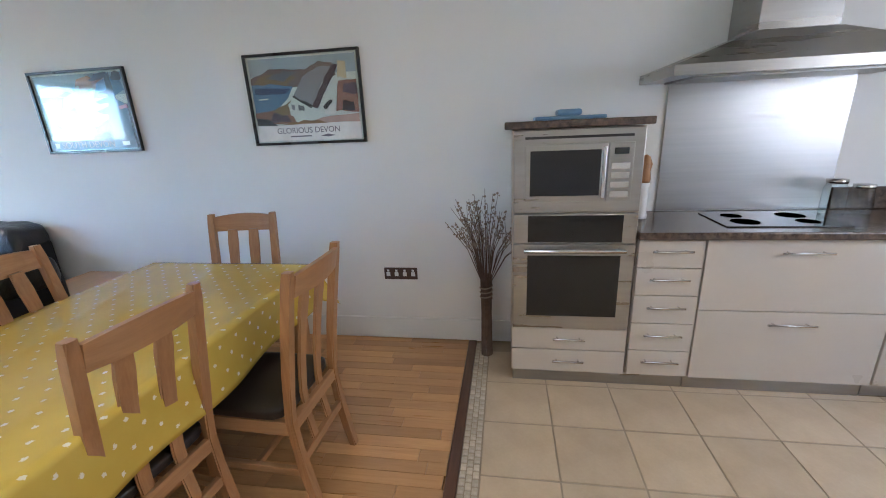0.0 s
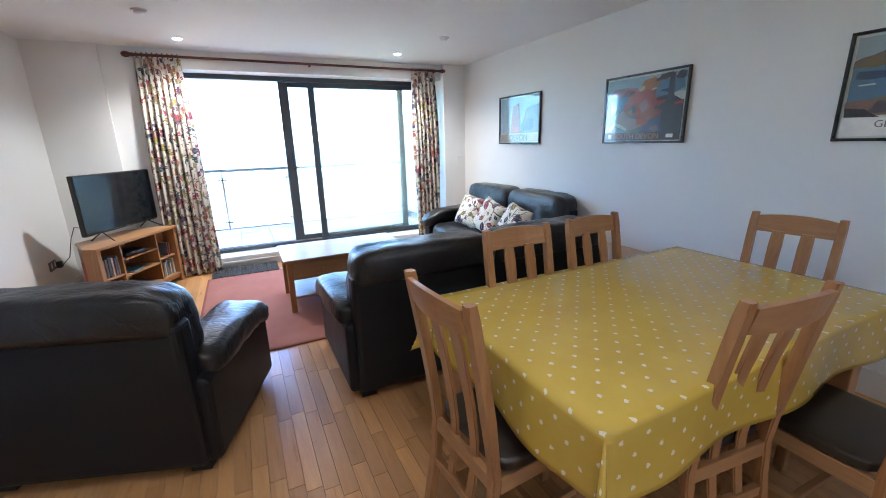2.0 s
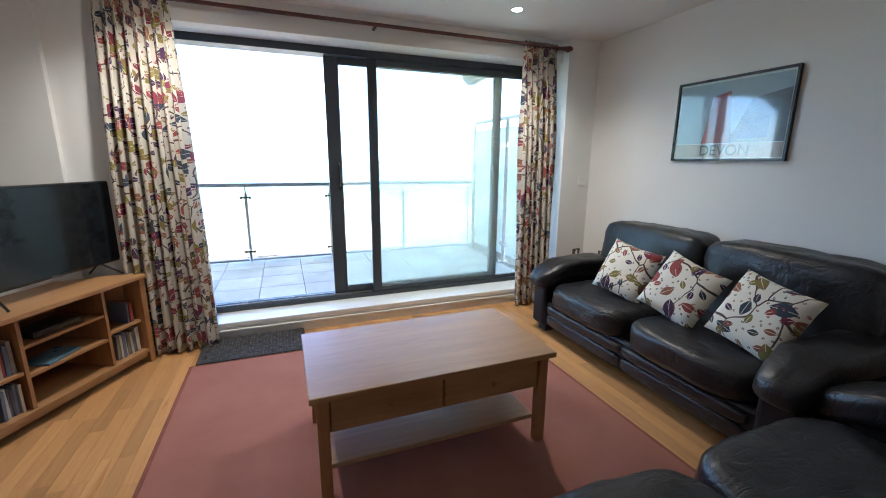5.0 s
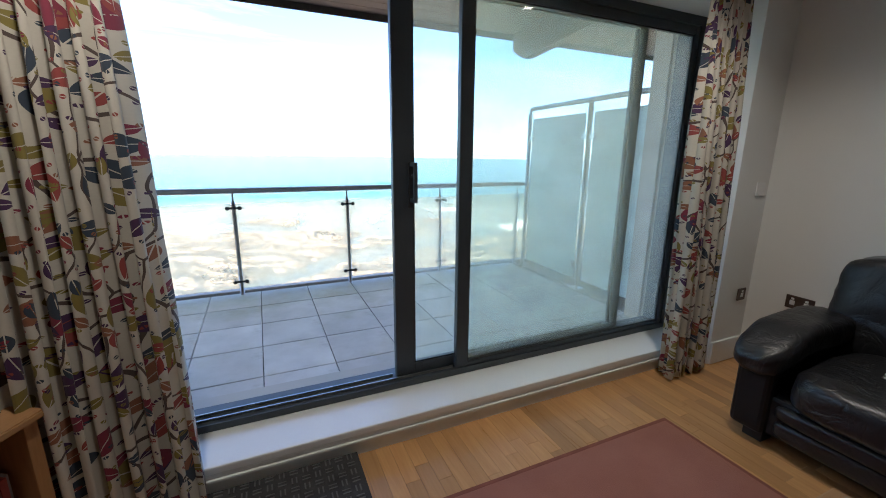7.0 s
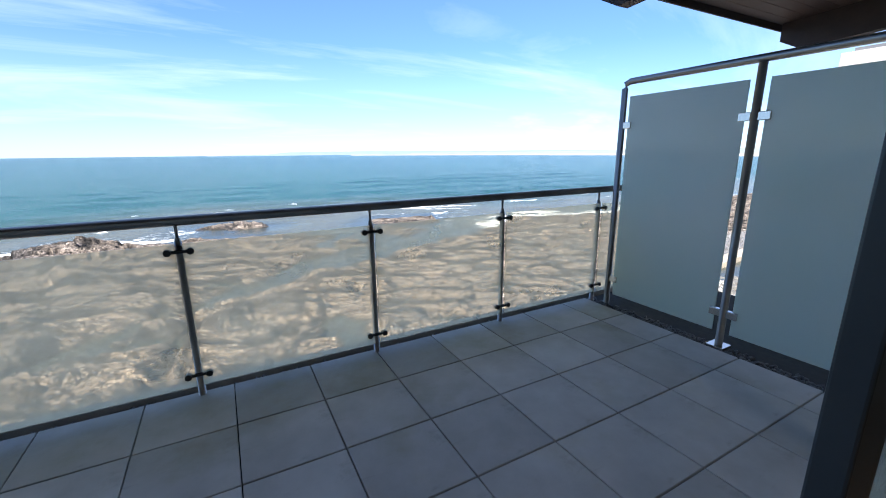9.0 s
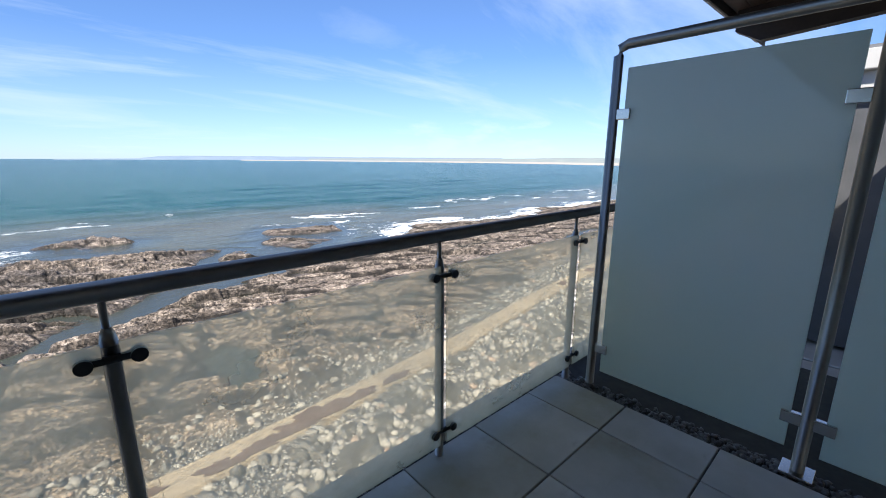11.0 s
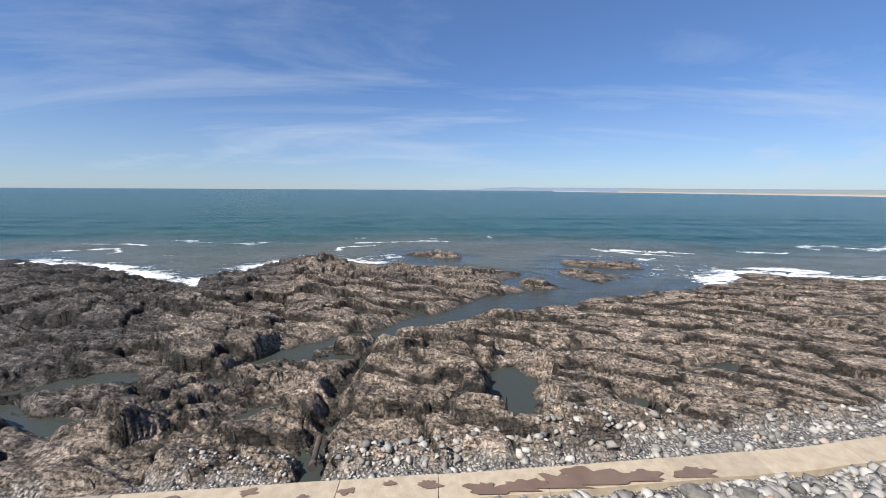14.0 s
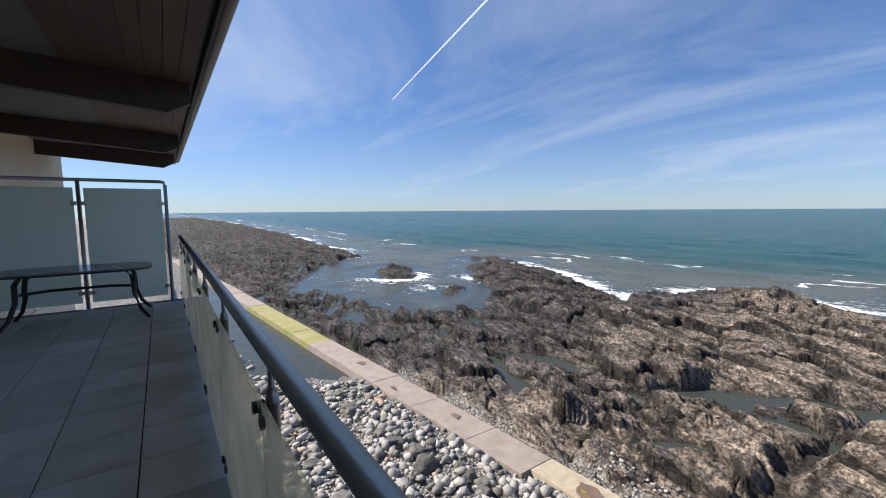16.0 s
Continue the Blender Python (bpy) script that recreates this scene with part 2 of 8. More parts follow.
def print_cloth(name, cream=(0.72, 0.68, 0.58), scale=1.0, rough=0.85):
    """Cream cotton printed with plum, red, olive, navy and tan leaves, berries and curling dark stems, laid on the cloth's own UV."""
    m, nd, lk, bs = nodes_of(name)
    v = coords(nd, lk, (scale, scale, 1), "UV")
    wob = nd.new("ShaderNodeTexNoise"); wob.inputs["Scale"].default_value = 5.0; wob.inputs["Detail"].default_value = 1.5
    lk.new(v, wob.inputs["Vector"])
    sc = nd.new("ShaderNodeVectorMath"); sc.operation = "SCALE"; sc.inputs["Scale"].default_value = 0.14
    lk.new(wob.outputs["Color"], sc.inputs[0])
    ad = nd.new("ShaderNodeVectorMath"); lk.new(v, ad.inputs[0]); lk.new(sc.outputs[0], ad.inputs[1])

    def cells(src, s, rnd=0.9, stretch=(1, 1, 1), rot=0.0, feature="F1"):
        p = nd.new("ShaderNodeMapping"); p.inputs["Scale"].default_value = stretch; p.inputs["Rotation"].default_value = (0, 0, rot)
        lk.new(src, p.inputs[0])
        w = nd.new("ShaderNodeTexVoronoi"); w.voronoi_dimensions = "2D"; w.feature = feature
        w.inputs["Scale"].default_value, w.inputs["Randomness"].default_value = s, rnd
        lk.new(p.outputs[0], w.inputs["Vector"])
        return w

    base = mixc(nd, lk, 0.25, cream, ramp(nd, lk, noise_(nd, lk, v, 160, 2), [(0.3, tuple(c * 0.8 for c in cream)), (0.7, cream)]))
    stem = cells(ad.outputs[0], 5.5, 0.9, (1, 0.6, 1), 0.35, "DISTANCE_TO_EDGE")
    col = mixc(nd, lk, math_(nd, lk, "LESS_THAN", stem.outputs["Distance"], 0.017), base, (0.075, 0.05, 0.042))
    palette = [((0.26, 0.045, 0.04), (0.0, 0.17)), ((0.05, 0.016, 0.062), (0.17, 0.36)), ((0.20, 0.155, 0.035), (0.36, 0.58)), ((0.026, 0.04, 0.062), (0.58, 0.76)), ((0.24, 0.095, 0.05), (0.76, 0.9)), ((0.19, 0.02, 0.045), (0.9, 1.0))]

    def leaf_layer(col, s, half, long_, thin, seed_rot):
        """One scatter of pointed leaves, each turned its own way."""
        p = nd.new("ShaderNodeMapping"); p.inputs["Rotation"].default_value = (0, 0, seed_rot); p.inputs["Location"].default_value = (seed_rot * 3, seed_rot, 0)
        lk.new(v, p.inputs[0])
        w = nd.new("ShaderNodeTexVoronoi"); w.voronoi_dimensions = "2D"
        w.inputs["Scale"].default_value, w.inputs["Randomness"].default_value = s, 0.7
        lk.new(p.outputs[0], w.inputs["Vector"])
        d_ = nd.new("ShaderNodeVectorMath"); d_.operation = "SUBTRACT"
        lk.new(p.outputs[0], d_.inputs[0]); lk.new(w.outputs["Position"], d_.inputs[1])
        hue = nd.new("ShaderNodeSeparateColor"); lk.new(w.outputs["Color"], hue.inputs[0])
        ro = nd.new("ShaderNodeVectorRotate"); ro.rotation_type = "Z_AXIS"
        lk.new(d_.outputs[0], ro.inputs["Vector"]); lk.new(math_(nd, lk, "MULTIPLY", hue.outputs[2], 6.283), ro.inputs["Angle"])
        sp = nd.new("ShaderNodeSeparateXYZ"); lk.new(ro.outputs[0], sp.inputs[0])
        ax_ = math_(nd, lk, "ABSOLUTE", sp.outputs[0])
        across = math_(nd, lk, "DIVIDE", ax_, half)
        along = math_(nd, lk, "POWER", math_(nd, lk, "ABSOLUTE", math_(nd, lk, "DIVIDE", sp.outputs[1], long_)), thin)
        inside = math_(nd, lk, "LESS_THAN", math_(nd, lk, "ADD", across, along), 1.0)
        vein = math_(nd, lk, "GREATER_THAN", ax_, 0.0011)
        r = nd.new("ShaderNodeValToRGB"); r.color_ramp.interpolation = "CONSTANT"
        els = r.color_ramp.elements
        els[0].position, els[0].color = 0.0, (*palette[0][0], 1)
        els[1].position, els[1].color = palette[1][1][0], (*palette[1][0], 1)
        for c, (lo, hi) in palette[2:]:
            x = els.new(lo); x.color = (*c, 1)
        lk.new(hue.outputs[0], r.inputs[0])
        keep = math_(nd, lk, "GREATER_THAN", hue.outputs[1], 0.40)
        return mixc(nd, lk, math_(nd, lk, "MULTIPLY", math_(nd, lk, "MULTIPLY", keep, inside), vein), col, r.outputs[0])

    col = leaf_layer(col, 6.6, 0.034, 0.056, 2.0, 0.4)
    col = leaf_layer(col, 8.6, 0.025, 0.045, 1.6, 1.3)
    col = leaf_layer(col, 13.0, 0.015, 0.027, 2.0, 2.2)
    col = leaf_layer(col, 30.0, 0.0065, 0.0065, 2.0, 0.9)
    lk.new(col, bs.inputs["Base Color"])
    bs.inputs["Roughness"].default_value = rough
    bs.inputs["Sheen Weight"].default_value = 0.1
    bump_(nd, lk, bs, noise_(nd, lk, v, 240, 2), 0.12, 0.001)
    return m


# ---- geometry helpers ----
def box(bm, x0, x1, y0, y1, z0, z1, bev=0.0, seg=2):
    r = bmesh.ops.create_cube(bm, size=1)
    vs = r["verts"]
    for v in vs:
        v.co = ((x0 + x1) / 2 + v.co.x * (x1 - x0), (y0 + y1) / 2 + v.co.y * (y1 - y0), (z0 + z1) / 2 + v.co.z * (z1 - z0))
    if bev:
        es = {e for v in vs for e in v.link_edges}
        bmesh.ops.bevel(bm, geom=list(es), offset=bev, segments=seg, affect="EDGES", profile=0.5)
    return bm


def bx(*a, **k):
    return box(bmesh.new(), *a, **k)


def tube(bm, pts, radii, n=12, caps=True):
    """A round bar swept along points."""
    pts = [Vector(p) for p in pts]
    if isinstance(radii, (int, float)):
        radii = [radii] * len(pts)
    rings, up = [], None
    for i, p in enumerate(pts):
        d = (pts[min(i + 1, len(pts) - 1)] - pts[max(i - 1, 0)]).normalized()
        ref = Vector((0, 0, 1)) if abs(d.z) < 0.9 else Vector((1, 0, 0))
        a = d.cross(ref).normalized(); b = d.cross(a).normalized()
        rings.append([bm.verts.new(p + radii[i] * (math.cos(t) * a + math.sin(t) * b)) for t in [2 * math.pi * k / n for k in range(n)]])
    for r0, r1 in zip(rings, rings[1:]):
        for k in range(n):
            f = bm.faces.new((r0[k], r0[(k + 1) % n], r1[(k + 1) % n], r1[k])); f.smooth = True
    if caps:
        bm.faces.new(rings[0]); bm.faces.new(rings[-1][::-1])
    return bm


def tb(*a, **k):
    return tube(bmesh.new(), *a, **k)


def sweep(pts, w, d, widths=None):
    """A rectangular bar (w across x, d across y) that follows points: curved chair posts and slats."""
    bm = bmesh.new(); rings = []
    for i, p in enumerate(pts):
        ww = (widths[i] if widths else w) / 2
        x, y, z = p
        rings.append([bm.verts.new((x + sx * ww, y + sy * d / 2, z)) for sx, sy in ((-1, -1), (1, -1), (1, 1), (-1, 1))])
    for a, b in zip(rings, rings[1:]):
        for k in range(4):
            bm.faces.new((a[k], a[(k + 1) % 4], b[(k + 1) % 4], b[k]))
    bm.faces.new(rings[0][::-1]); bm.faces.new(rings[-1])
    bmesh.ops.bevel(bm, geom=[e for e in bm.edges if abs((e.verts[0].co - e.verts[1].co).z) > 0.01], offset=0.005, segments=2, affect="EDGES")
    bmesh.ops.recalc_face_normals(bm, faces=bm.faces)
    return bm


def lathe(prof, n=24, at=(0, 0, 0)):
    bm = bmesh.new(); rings = []
    for r, z in prof:
        rings.append([bm.verts.new((at[0] + r * math.cos(2 * math.pi * k / n), at[1] + r * math.sin(2 * math.pi * k / n), at[2] + z)) for k in range(n)])
    for a, b in zip(rings, rings[1:]):
        for k in range(n):
            f = bm.faces.new((a[k], a[(k + 1) % n], b[(k + 1) % n], b[k])); f.smooth = True
    bm.faces.new(rings[0][::-1]); bm.faces.new(rings[-1])
    return bm


def puff(x0, x1, y0, y1, z0, z1, p=5.0, res=12, wrinkle=0.006, freq=9.0, seed=0.0, sag=0.0):
    """A stuffed pad: a rounded block with creases."""
    bm = bmesh.new()
    bmesh.ops.create_cube(bm, size=2)
    bmesh.ops.subdivide_edges(bm, edges=bm.edges[:], cuts=res, use_grid_fill=True)
    c, h = Vector(((x0 + x1) / 2, (y0 + y1) / 2, (z0 + z1) / 2)), Vector(((x1 - x0) / 2, (y1 - y0) / 2, (z1 - z0) / 2))
    for v in bm.verts:
        q = v.co.copy()
        l = (abs(q.x) ** p + abs(q.y) ** p + abs(q.z) ** p) ** (1 / p)
        u = q / l
        w = Vector((u.x * h.x, u.y * h.y, u.z * h.z)) + c
        nn = noise.noise(w * freq + Vector((seed, seed * 2, 0))) + 0.6 * noise.noise(w * freq * 2.3 + Vector((0, seed, 5)))
        w += u.normalized() * nn * wrinkle
        if sag:
            w.z -= sag * max(0, 1 - (q.x) ** 2) * max(0, 1 - q.y ** 2) * (1 if q.z > 0 else 0)
        v.co = w
    for f in bm.faces:
        f.smooth = True
    return bm


def mesh_of(name, bm, material, smooth=False):
    me = bpy.data.meshes.new(name)
    bm.to_mesh(me); bm.free()
    if material:
        me.materials.append(material)
    if smooth:
        me.shade_smooth()
    return me


def part(name, bm, material, parent, label=""):
    ob = new(name, mesh_of(name, bm, material))
    ob.parent = parent
    if label:
        tagged(ob, label)
    return ob


def thing(name, label, category, m=None, group=""):
    e = new(name)
    e.empty_display_size = 0.1
    if m is not None:
        e.matrix_basis = m
    return tagged(e, label, category, group)


def solo(name, bm, material, label, category, group="", m=None):
    ob = new(name, mesh_of(name, bm, material))
    if m is not None:
        ob.matrix_basis = m
    return tagged(ob, label, category, group)


def struct(name, bm, material, label="", parent=None):
    ob = new(name, mesh_of(name, bm, material))
    if parent:
        ob.parent = parent
    return tagged(ob, label, "", "", "structure" if not parent else "")


def lettering(name, text, size, material, parent, m, depth=0.0004):
    cu = bpy.data.curves.new(name, "FONT")
    cu.body, cu.size, cu.align_x, cu.align_y, cu.extrude = text, size, "CENTER", "CENTER", depth
    cu.materials.append(material)
    ob = new(name, cu)
    ob.parent = parent
    ob.matrix_basis = m
    return ob


def poly(pts, z=0.0):
    """A flat patch in x and y."""
    bm = bmesh.new()
    bm.faces.new([bm.verts.new((x, y, z)) for x, y in pts])
    return bm

# ---- materials ----
white_wall = M("painted_plaster", (0.76, 0.755, 0.73), (0.80, 0.795, 0.77), 1.2, 0.75, bump=0.08, bscale=140, bd=0.002)
white_ceiling = M("ceiling_paint", (0.76, 0.755, 0.735), (0.80, 0.795, 0.775), 0.9, 0.8, bump=0.05, bscale=120, bd=0.002)
white_gloss = M("white_gloss_paint", (0.72, 0.72, 0.70), (0.78, 0.78, 0.76), 3, 0.35, bump=0.04)
oak = wood("oak", (0.42, 0.22, 0.095), (0.27, 0.125, 0.048), 2)
oak_x = wood("oak_long", (0.42, 0.225, 0.1), (0.29, 0.14, 0.055), 0)
oak_y = wood("oak_top", (0.44, 0.255, 0.12), (0.31, 0.16, 0.07), 1)
oak_floor = wood("oak_floor", (0.56, 0.31, 0.13), (0.43, 0.215, 0.082), 0, 0.3, rand=0.22, coat=0.3)
oak_floor_rest = wood("oak_floor_rest", (0.56, 0.31, 0.13), (0.43, 0.215, 0.082), 0, 0.3, rand=0.22, island=True, coat=0.3)
dark_strip = wood("dark_threshold", (0.12, 0.055, 0.03), (0.06, 0.028, 0.018), 1, 0.4)
mahogany = wood("red_stained_wood", (0.13, 0.03, 0.022), (0.07, 0.016, 0.012), 1, 0.3, coat=0.4)


def creased_leather(name, c1, c2, rough, depth):
    """Black hide with fine grain and soft folds drawn into creases."""
    m, nd, lk, bs = nodes_of(name)
    v = coords(nd, lk)
    lk.new(mixc(nd, lk, noise_(nd, lk, v, 5, 5), c1, c2), bs.inputs["Base Color"])
    folds = noise_(nd, lk, coords(nd, lk, (1.0, 1.7, 1.0), rot=(0.2, 0.3, 0.5)), 7.5, 3, 0.5, 1.3)
    ridge_ = math_(nd, lk, "POWER", math_(nd, lk, "SUBTRACT", 1.0, math_(nd, lk, "ABSOLUTE", math_(nd, lk, "MULTIPLY", math_(nd, lk, "SUBTRACT", folds, 0.5), 3.2))), 3.0)
    soft = noise_(nd, lk, v, 4.0, 3)
    grain = noise_(nd, lk, v, 190, 4)
    hgt = math_(nd, lk, "ADD", math_(nd, lk, "ADD", math_(nd, lk, "MULTIPLY", ridge_, -0.17), soft), math_(nd, lk, "MULTIPLY", grain, 0.06))
    bump_(nd, lk, bs, hgt, 0.8, depth)
    mr = nd.new("ShaderNodeMapRange"); mr.inputs["To Min"].default_value, mr.inputs["To Max"].default_value = rough - 0.08, rough + 0.1
    lk.new(soft, mr.inputs[0]); lk.new(mr.outputs[0], bs.inputs["Roughness"])
    return m


leather = creased_leather("black_leather", (0.009, 0.0095, 0.0115), (0.02, 0.0205, 0.023), 0.33, 0.012)
leather_dull = M("black_leather_back", (0.006, 0.0065, 0.0085), (0.011, 0.0115, 0.014), 5, 0.5, bump=0.3, bscale=190, bd=0.0015, spec=0.3)
seat_leather = M("brown_seat_leather", (0.018, 0.013, 0.011), (0.032, 0.024, 0.02), 6, 0.4, bump=0.3, bscale=170, bd=0.0015)
black_plastic = M("black_plastic", (0.012, 0.012, 0.013), (0.02, 0.02, 0.02), 6, 0.4, bump=0.05)
steel = M("brushed_steel", (0.36, 0.345, 0.32), (0.44, 0.425, 0.40), 2, 0.3, 1.0, bump=0.05, bscale=90, stretch=(1, 1, 12))
steel_h = M("brushed_splash_steel", (0.40, 0.40, 0.395), (0.46, 0.455, 0.45), 2, 0.34, 1.0, bump=0.03, bscale=70, stretch=(1, 1, 25))
chrome = M("polished_handle", (0.6, 0.58, 0.55), (0.68, 0.66, 0.63), 2, 0.22, 1.0, bump=0)
rail_steel = M("dull_grey_tube", (0.22, 0.22, 0.215), (0.32, 0.315, 0.30), 4, 0.36, 0.85, bump=0.1, bscale=80)
frame_alu = M("slate_grey_frame", (0.042, 0.053, 0.062), (0.058, 0.07, 0.08), 3, 0.4, 0.1, bump=0.04)
bronze_plate = M("bronze_plate", (0.09, 0.06, 0.05), (0.14, 0.1, 0.085), 5, 0.35, 0.7, bump=0.04)
beige_gloss = M("beige_laminate", (0.50, 0.44, 0.37), (0.54, 0.48, 0.40), 2, 0.3, bump=0.03)
granite = M("brown_granite", (0.03, 0.022, 0.018), (0.16, 0.11, 0.08), 42, 0.16, bump=0.03, bscale=160)
black_glass = M("black_glass", (0.008, 0.008, 0.009), (0.012, 0.012, 0.013), 2, 0.06, bump=0)
screen_black = M("tv_screen", (0.010, 0.013, 0.016), (0.014, 0.018, 0.021), 2, 0.16, bump=0)
floor_tile = M("sand_floor_tile", (0.44, 0.33, 0.21), (0.56, 0.44, 0.30), 5, 0.35, bump=0.06, bscale=70, rand=0.08)
grout = M("pale_grout", (0.33, 0.26, 0.18), (0.40, 0.33, 0.24), 12, 0.85, bump=0.2)
mosaic_mat = M("pebble_mosaic", (0.44, 0.37, 0.27), (0.60, 0.53, 0.42), 30, 0.5, bump=0.1, rand=0.15)
twig_mat = M("dry_brown_twig", (0.07, 0.042, 0.03), (0.16, 0.10, 0.07), 20, 0.8, bump=0.3)
bud_mat = M("pale_bud", (0.25, 0.19, 0.14), (0.36, 0.29, 0.22), 20, 0.8, bump=0.1)
blue_cloth = M("blue_glaze", (0.10, 0.20, 0.33), (0.16, 0.28, 0.42), 8, 0.4, bump=0.05)
pink_rug = M("dusty_pink_wool", (0.30, 0.125, 0.095), (0.37, 0.165, 0.13), 3, 0.95, bump=0.6, bscale=260, bd=0.004, spec=0.1)
pink_rug_edge = M("rug_binding", (0.20, 0.075, 0.055), (0.27, 0.10, 0.075), 9, 0.95, bump=0.4, bscale=200, spec=0.1)
mat_mat = M("grey_mat", (0.035, 0.034, 0.036), (0.062, 0.06, 0.062), 18, 0.95, bump=0.5, bscale=200, spec=0.1)
mat_bar = M("mat_ridge", (0.10, 0.098, 0.1), (0.15, 0.148, 0.15), 18, 0.95, bump=0.4, bscale=200, spec=0.1)
# curtain cream is darkened in the colour for hanging against the bright window
curtain_cloth = print_cloth("printed_curtain", (0.52, 0.48, 0.41), scale=0.95)
cushion_cloth = print_cloth("printed_cushion", (0.76, 0.72, 0.62), scale=0.95)
picture_frame = M("black_picture_frame", (0.01, 0.01, 0.011), (0.02, 0.02, 0.02), 8, 0.3, bump=0.05)
lamp_ring = M("white_lamp_ring", (0.75, 0.75, 0.74), (0.8, 0.8, 0.79), 4, 0.4, bump=0)
clear_pane = glass_pane("clear_pane")
dusty_pane = glass_pane("salty_pane", (0.92, 0.97, 0.955), 0.2)
# the rail pane's warm tint also paints in the beach's glow
rail_pane = glass_pane("rail_pane", (1.0, 0.965, 0.86), 0.35)
jar_glass = glass_pane("jar_glass", (0.9, 0.95, 0.95))


def flat_ink(name, c, rough=0.6, coat=0.0):
    m = M(name, tuple(v * 0.9 for v in c), tuple(min(v * 1.1, 1) for v in c), 14, rough, bump=0.02, coat=coat)
    return m


def bulb_mat():
    m, nd, lk, bs = nodes_of("lit_lamp")
    bs.inputs["Emission Color"].default_value = (1, 0.9, 0.75, 1)
    bs.inputs["Emission Strength"].default_value = 6.0
    return m


lit_lamp = bulb_mat()


def cloth_mat():
    """Mustard oilcloth with small white stars, on the table's own x and y and down its sides by UV."""
    m, nd, lk, bs = nodes_of("mustard_oilcloth")
    v = coords(nd, lk, (1, 1, 1), "UV")
    w = nd.new("ShaderNodeTexVoronoi"); w.voronoi_dimensions = "2D"
    w.inputs["Scale"].default_value, w.inputs["Randomness"].default_value = 14.5, 0.0
    p = nd.new("ShaderNodeMapping"); p.inputs["Rotation"].default_value = (0, 0, radians(45))
    lk.new(v, p.inputs[0]); lk.new(p.outputs[0], w.inputs["Vector"])
    ang = noise_(nd, lk, v, 190, 1)
    lim = math_(nd, lk, "MULTIPLY", ang, 0.2)
    star = math_(nd, lk, "LESS_THAN", w.outputs["Distance"], lim)
    base = ramp(nd, lk, noise_(nd, lk, v, 3, 4), [(0.3, (0.52, 0.36, 0.055)), (0.7, (0.60, 0.43, 0.08))])
    lk.new(mixc(nd, lk, star, base, (0.76, 0.71, 0.55)), bs.inputs["Base Color"])
    bs.inputs["Roughness"].default_value = 0.22
    bs.inputs["Coat Weight"].default_value = 0.25
    bump_(nd, lk, bs, noise_(nd, lk, v, 7, 4, 0.6), 0.35, 0.006)
    return m


oilcloth = cloth_mat()


def slab_mat():
    m, nd, lk, bs = nodes_of("grey_paving_slab")
    v = coords(nd, lk, (1, 1, 1))
    oi = nd.new("ShaderNodeObjectInfo")
    off = nd.new("ShaderNodeVectorMath"); off.operation = "SCALE"; off.inputs[0].default_value = (17, 29, 7); lk.new(oi.outputs["Random"], off.inputs["Scale"])
    ad = nd.new("ShaderNodeVectorMath"); lk.new(v, ad.inputs[0]); lk.new(off.outputs[0], ad.inputs[1])
    st = noise_(nd, lk, ad.outputs[0], 3.2, 6, 0.6)
    col = ramp(nd, lk, st, [(0.3, (0.42, 0.41, 0.40)), (0.62, (0.53, 0.52, 0.51)), (0.8, (0.60, 0.59, 0.575))])
    alg = noise_(nd, lk, ad.outputs[0], 1.7, 5, 0.6)
    col = mixc(nd, lk, ramp(nd, lk, alg, [(0.55, (0, 0, 0)), (0.75, (0.45, 0.45, 0.45))]), col, (0.36, 0.33, 0.19))
    # moss and mud washed out from the outer edge
    geo = nd.new("ShaderNodeNewGeometry"); sp = nd.new("ShaderNodeSeparateXYZ"); lk.new(geo.outputs["Position"], sp.inputs[0])
    edge = nd.new("ShaderNodeMapRange"); edge.inputs["From Min"].default_value, edge.inputs["From Max"].default_value = -7.55, -8.4
    lk.new(math_(nd, lk, "ADD", sp.outputs[0], math_(nd, lk, "MULTIPLY", math_(nd, lk, "SUBTRACT", alg, 0.5), -1.6)), edge.inputs[0])
    col = mixc(nd, lk, math_(nd, lk, "MULTIPLY", edge.outputs[0], 0.62), col, (0.20, 0.185, 0.09))
    smear = noise_(nd, lk, coords(nd, lk, (3.0, 0.9, 1), rot=(0, 0, 0.5)), 2.3, 6, 0.65, 0.8)
    col = mixc(nd, lk, ramp(nd, lk, smear, [(0.56, (0, 0, 0)), (0.74, (0.5, 0.5, 0.5))]), col, (0.23, 0.21, 0.17))
    mr = nd.new("ShaderNodeMapRange"); mr.inputs["To Min"].default_value, mr.inputs["To Max"].default_value = 0.85, 1.12
    lk.new(oi.outputs["Random"], mr.inputs[0])
    cb = nd.new("ShaderNodeCombineColor")
    for i in range(3):
        lk.new(mr.outputs[0], cb.inputs[i])
    lk.new(mixc(nd, lk, 1.0, col, cb.outputs[0], "MULTIPLY"), bs.inputs["Base Color"])
    bs.inputs["Roughness"].default_value = 0.62
    bump_(nd, lk, bs, noise_(nd, lk, ad.outputs[0], 90, 4), 0.15, 0.002)
    return m


slab = slab_mat()
joint_dark = M("dark_joint", (0.02, 0.02, 0.018), (0.05, 0.048, 0.04), 20, 0.9, bump=0.2)
gravel_mat = M("dark_gravel", (0.05, 0.05, 0.052), (0.2, 0.2, 0.2), 30, 0.7, bump=0.3)
soffit_mat = M("brown_soffit_board", (0.07, 0.042, 0.03), (0.11, 0.068, 0.05), 5, 0.6, bump=0.2)
beam_mat = M("dark_stained_beam", (0.035, 0.022, 0.018), (0.06, 0.04, 0.032), 6, 0.6, bump=0.25)
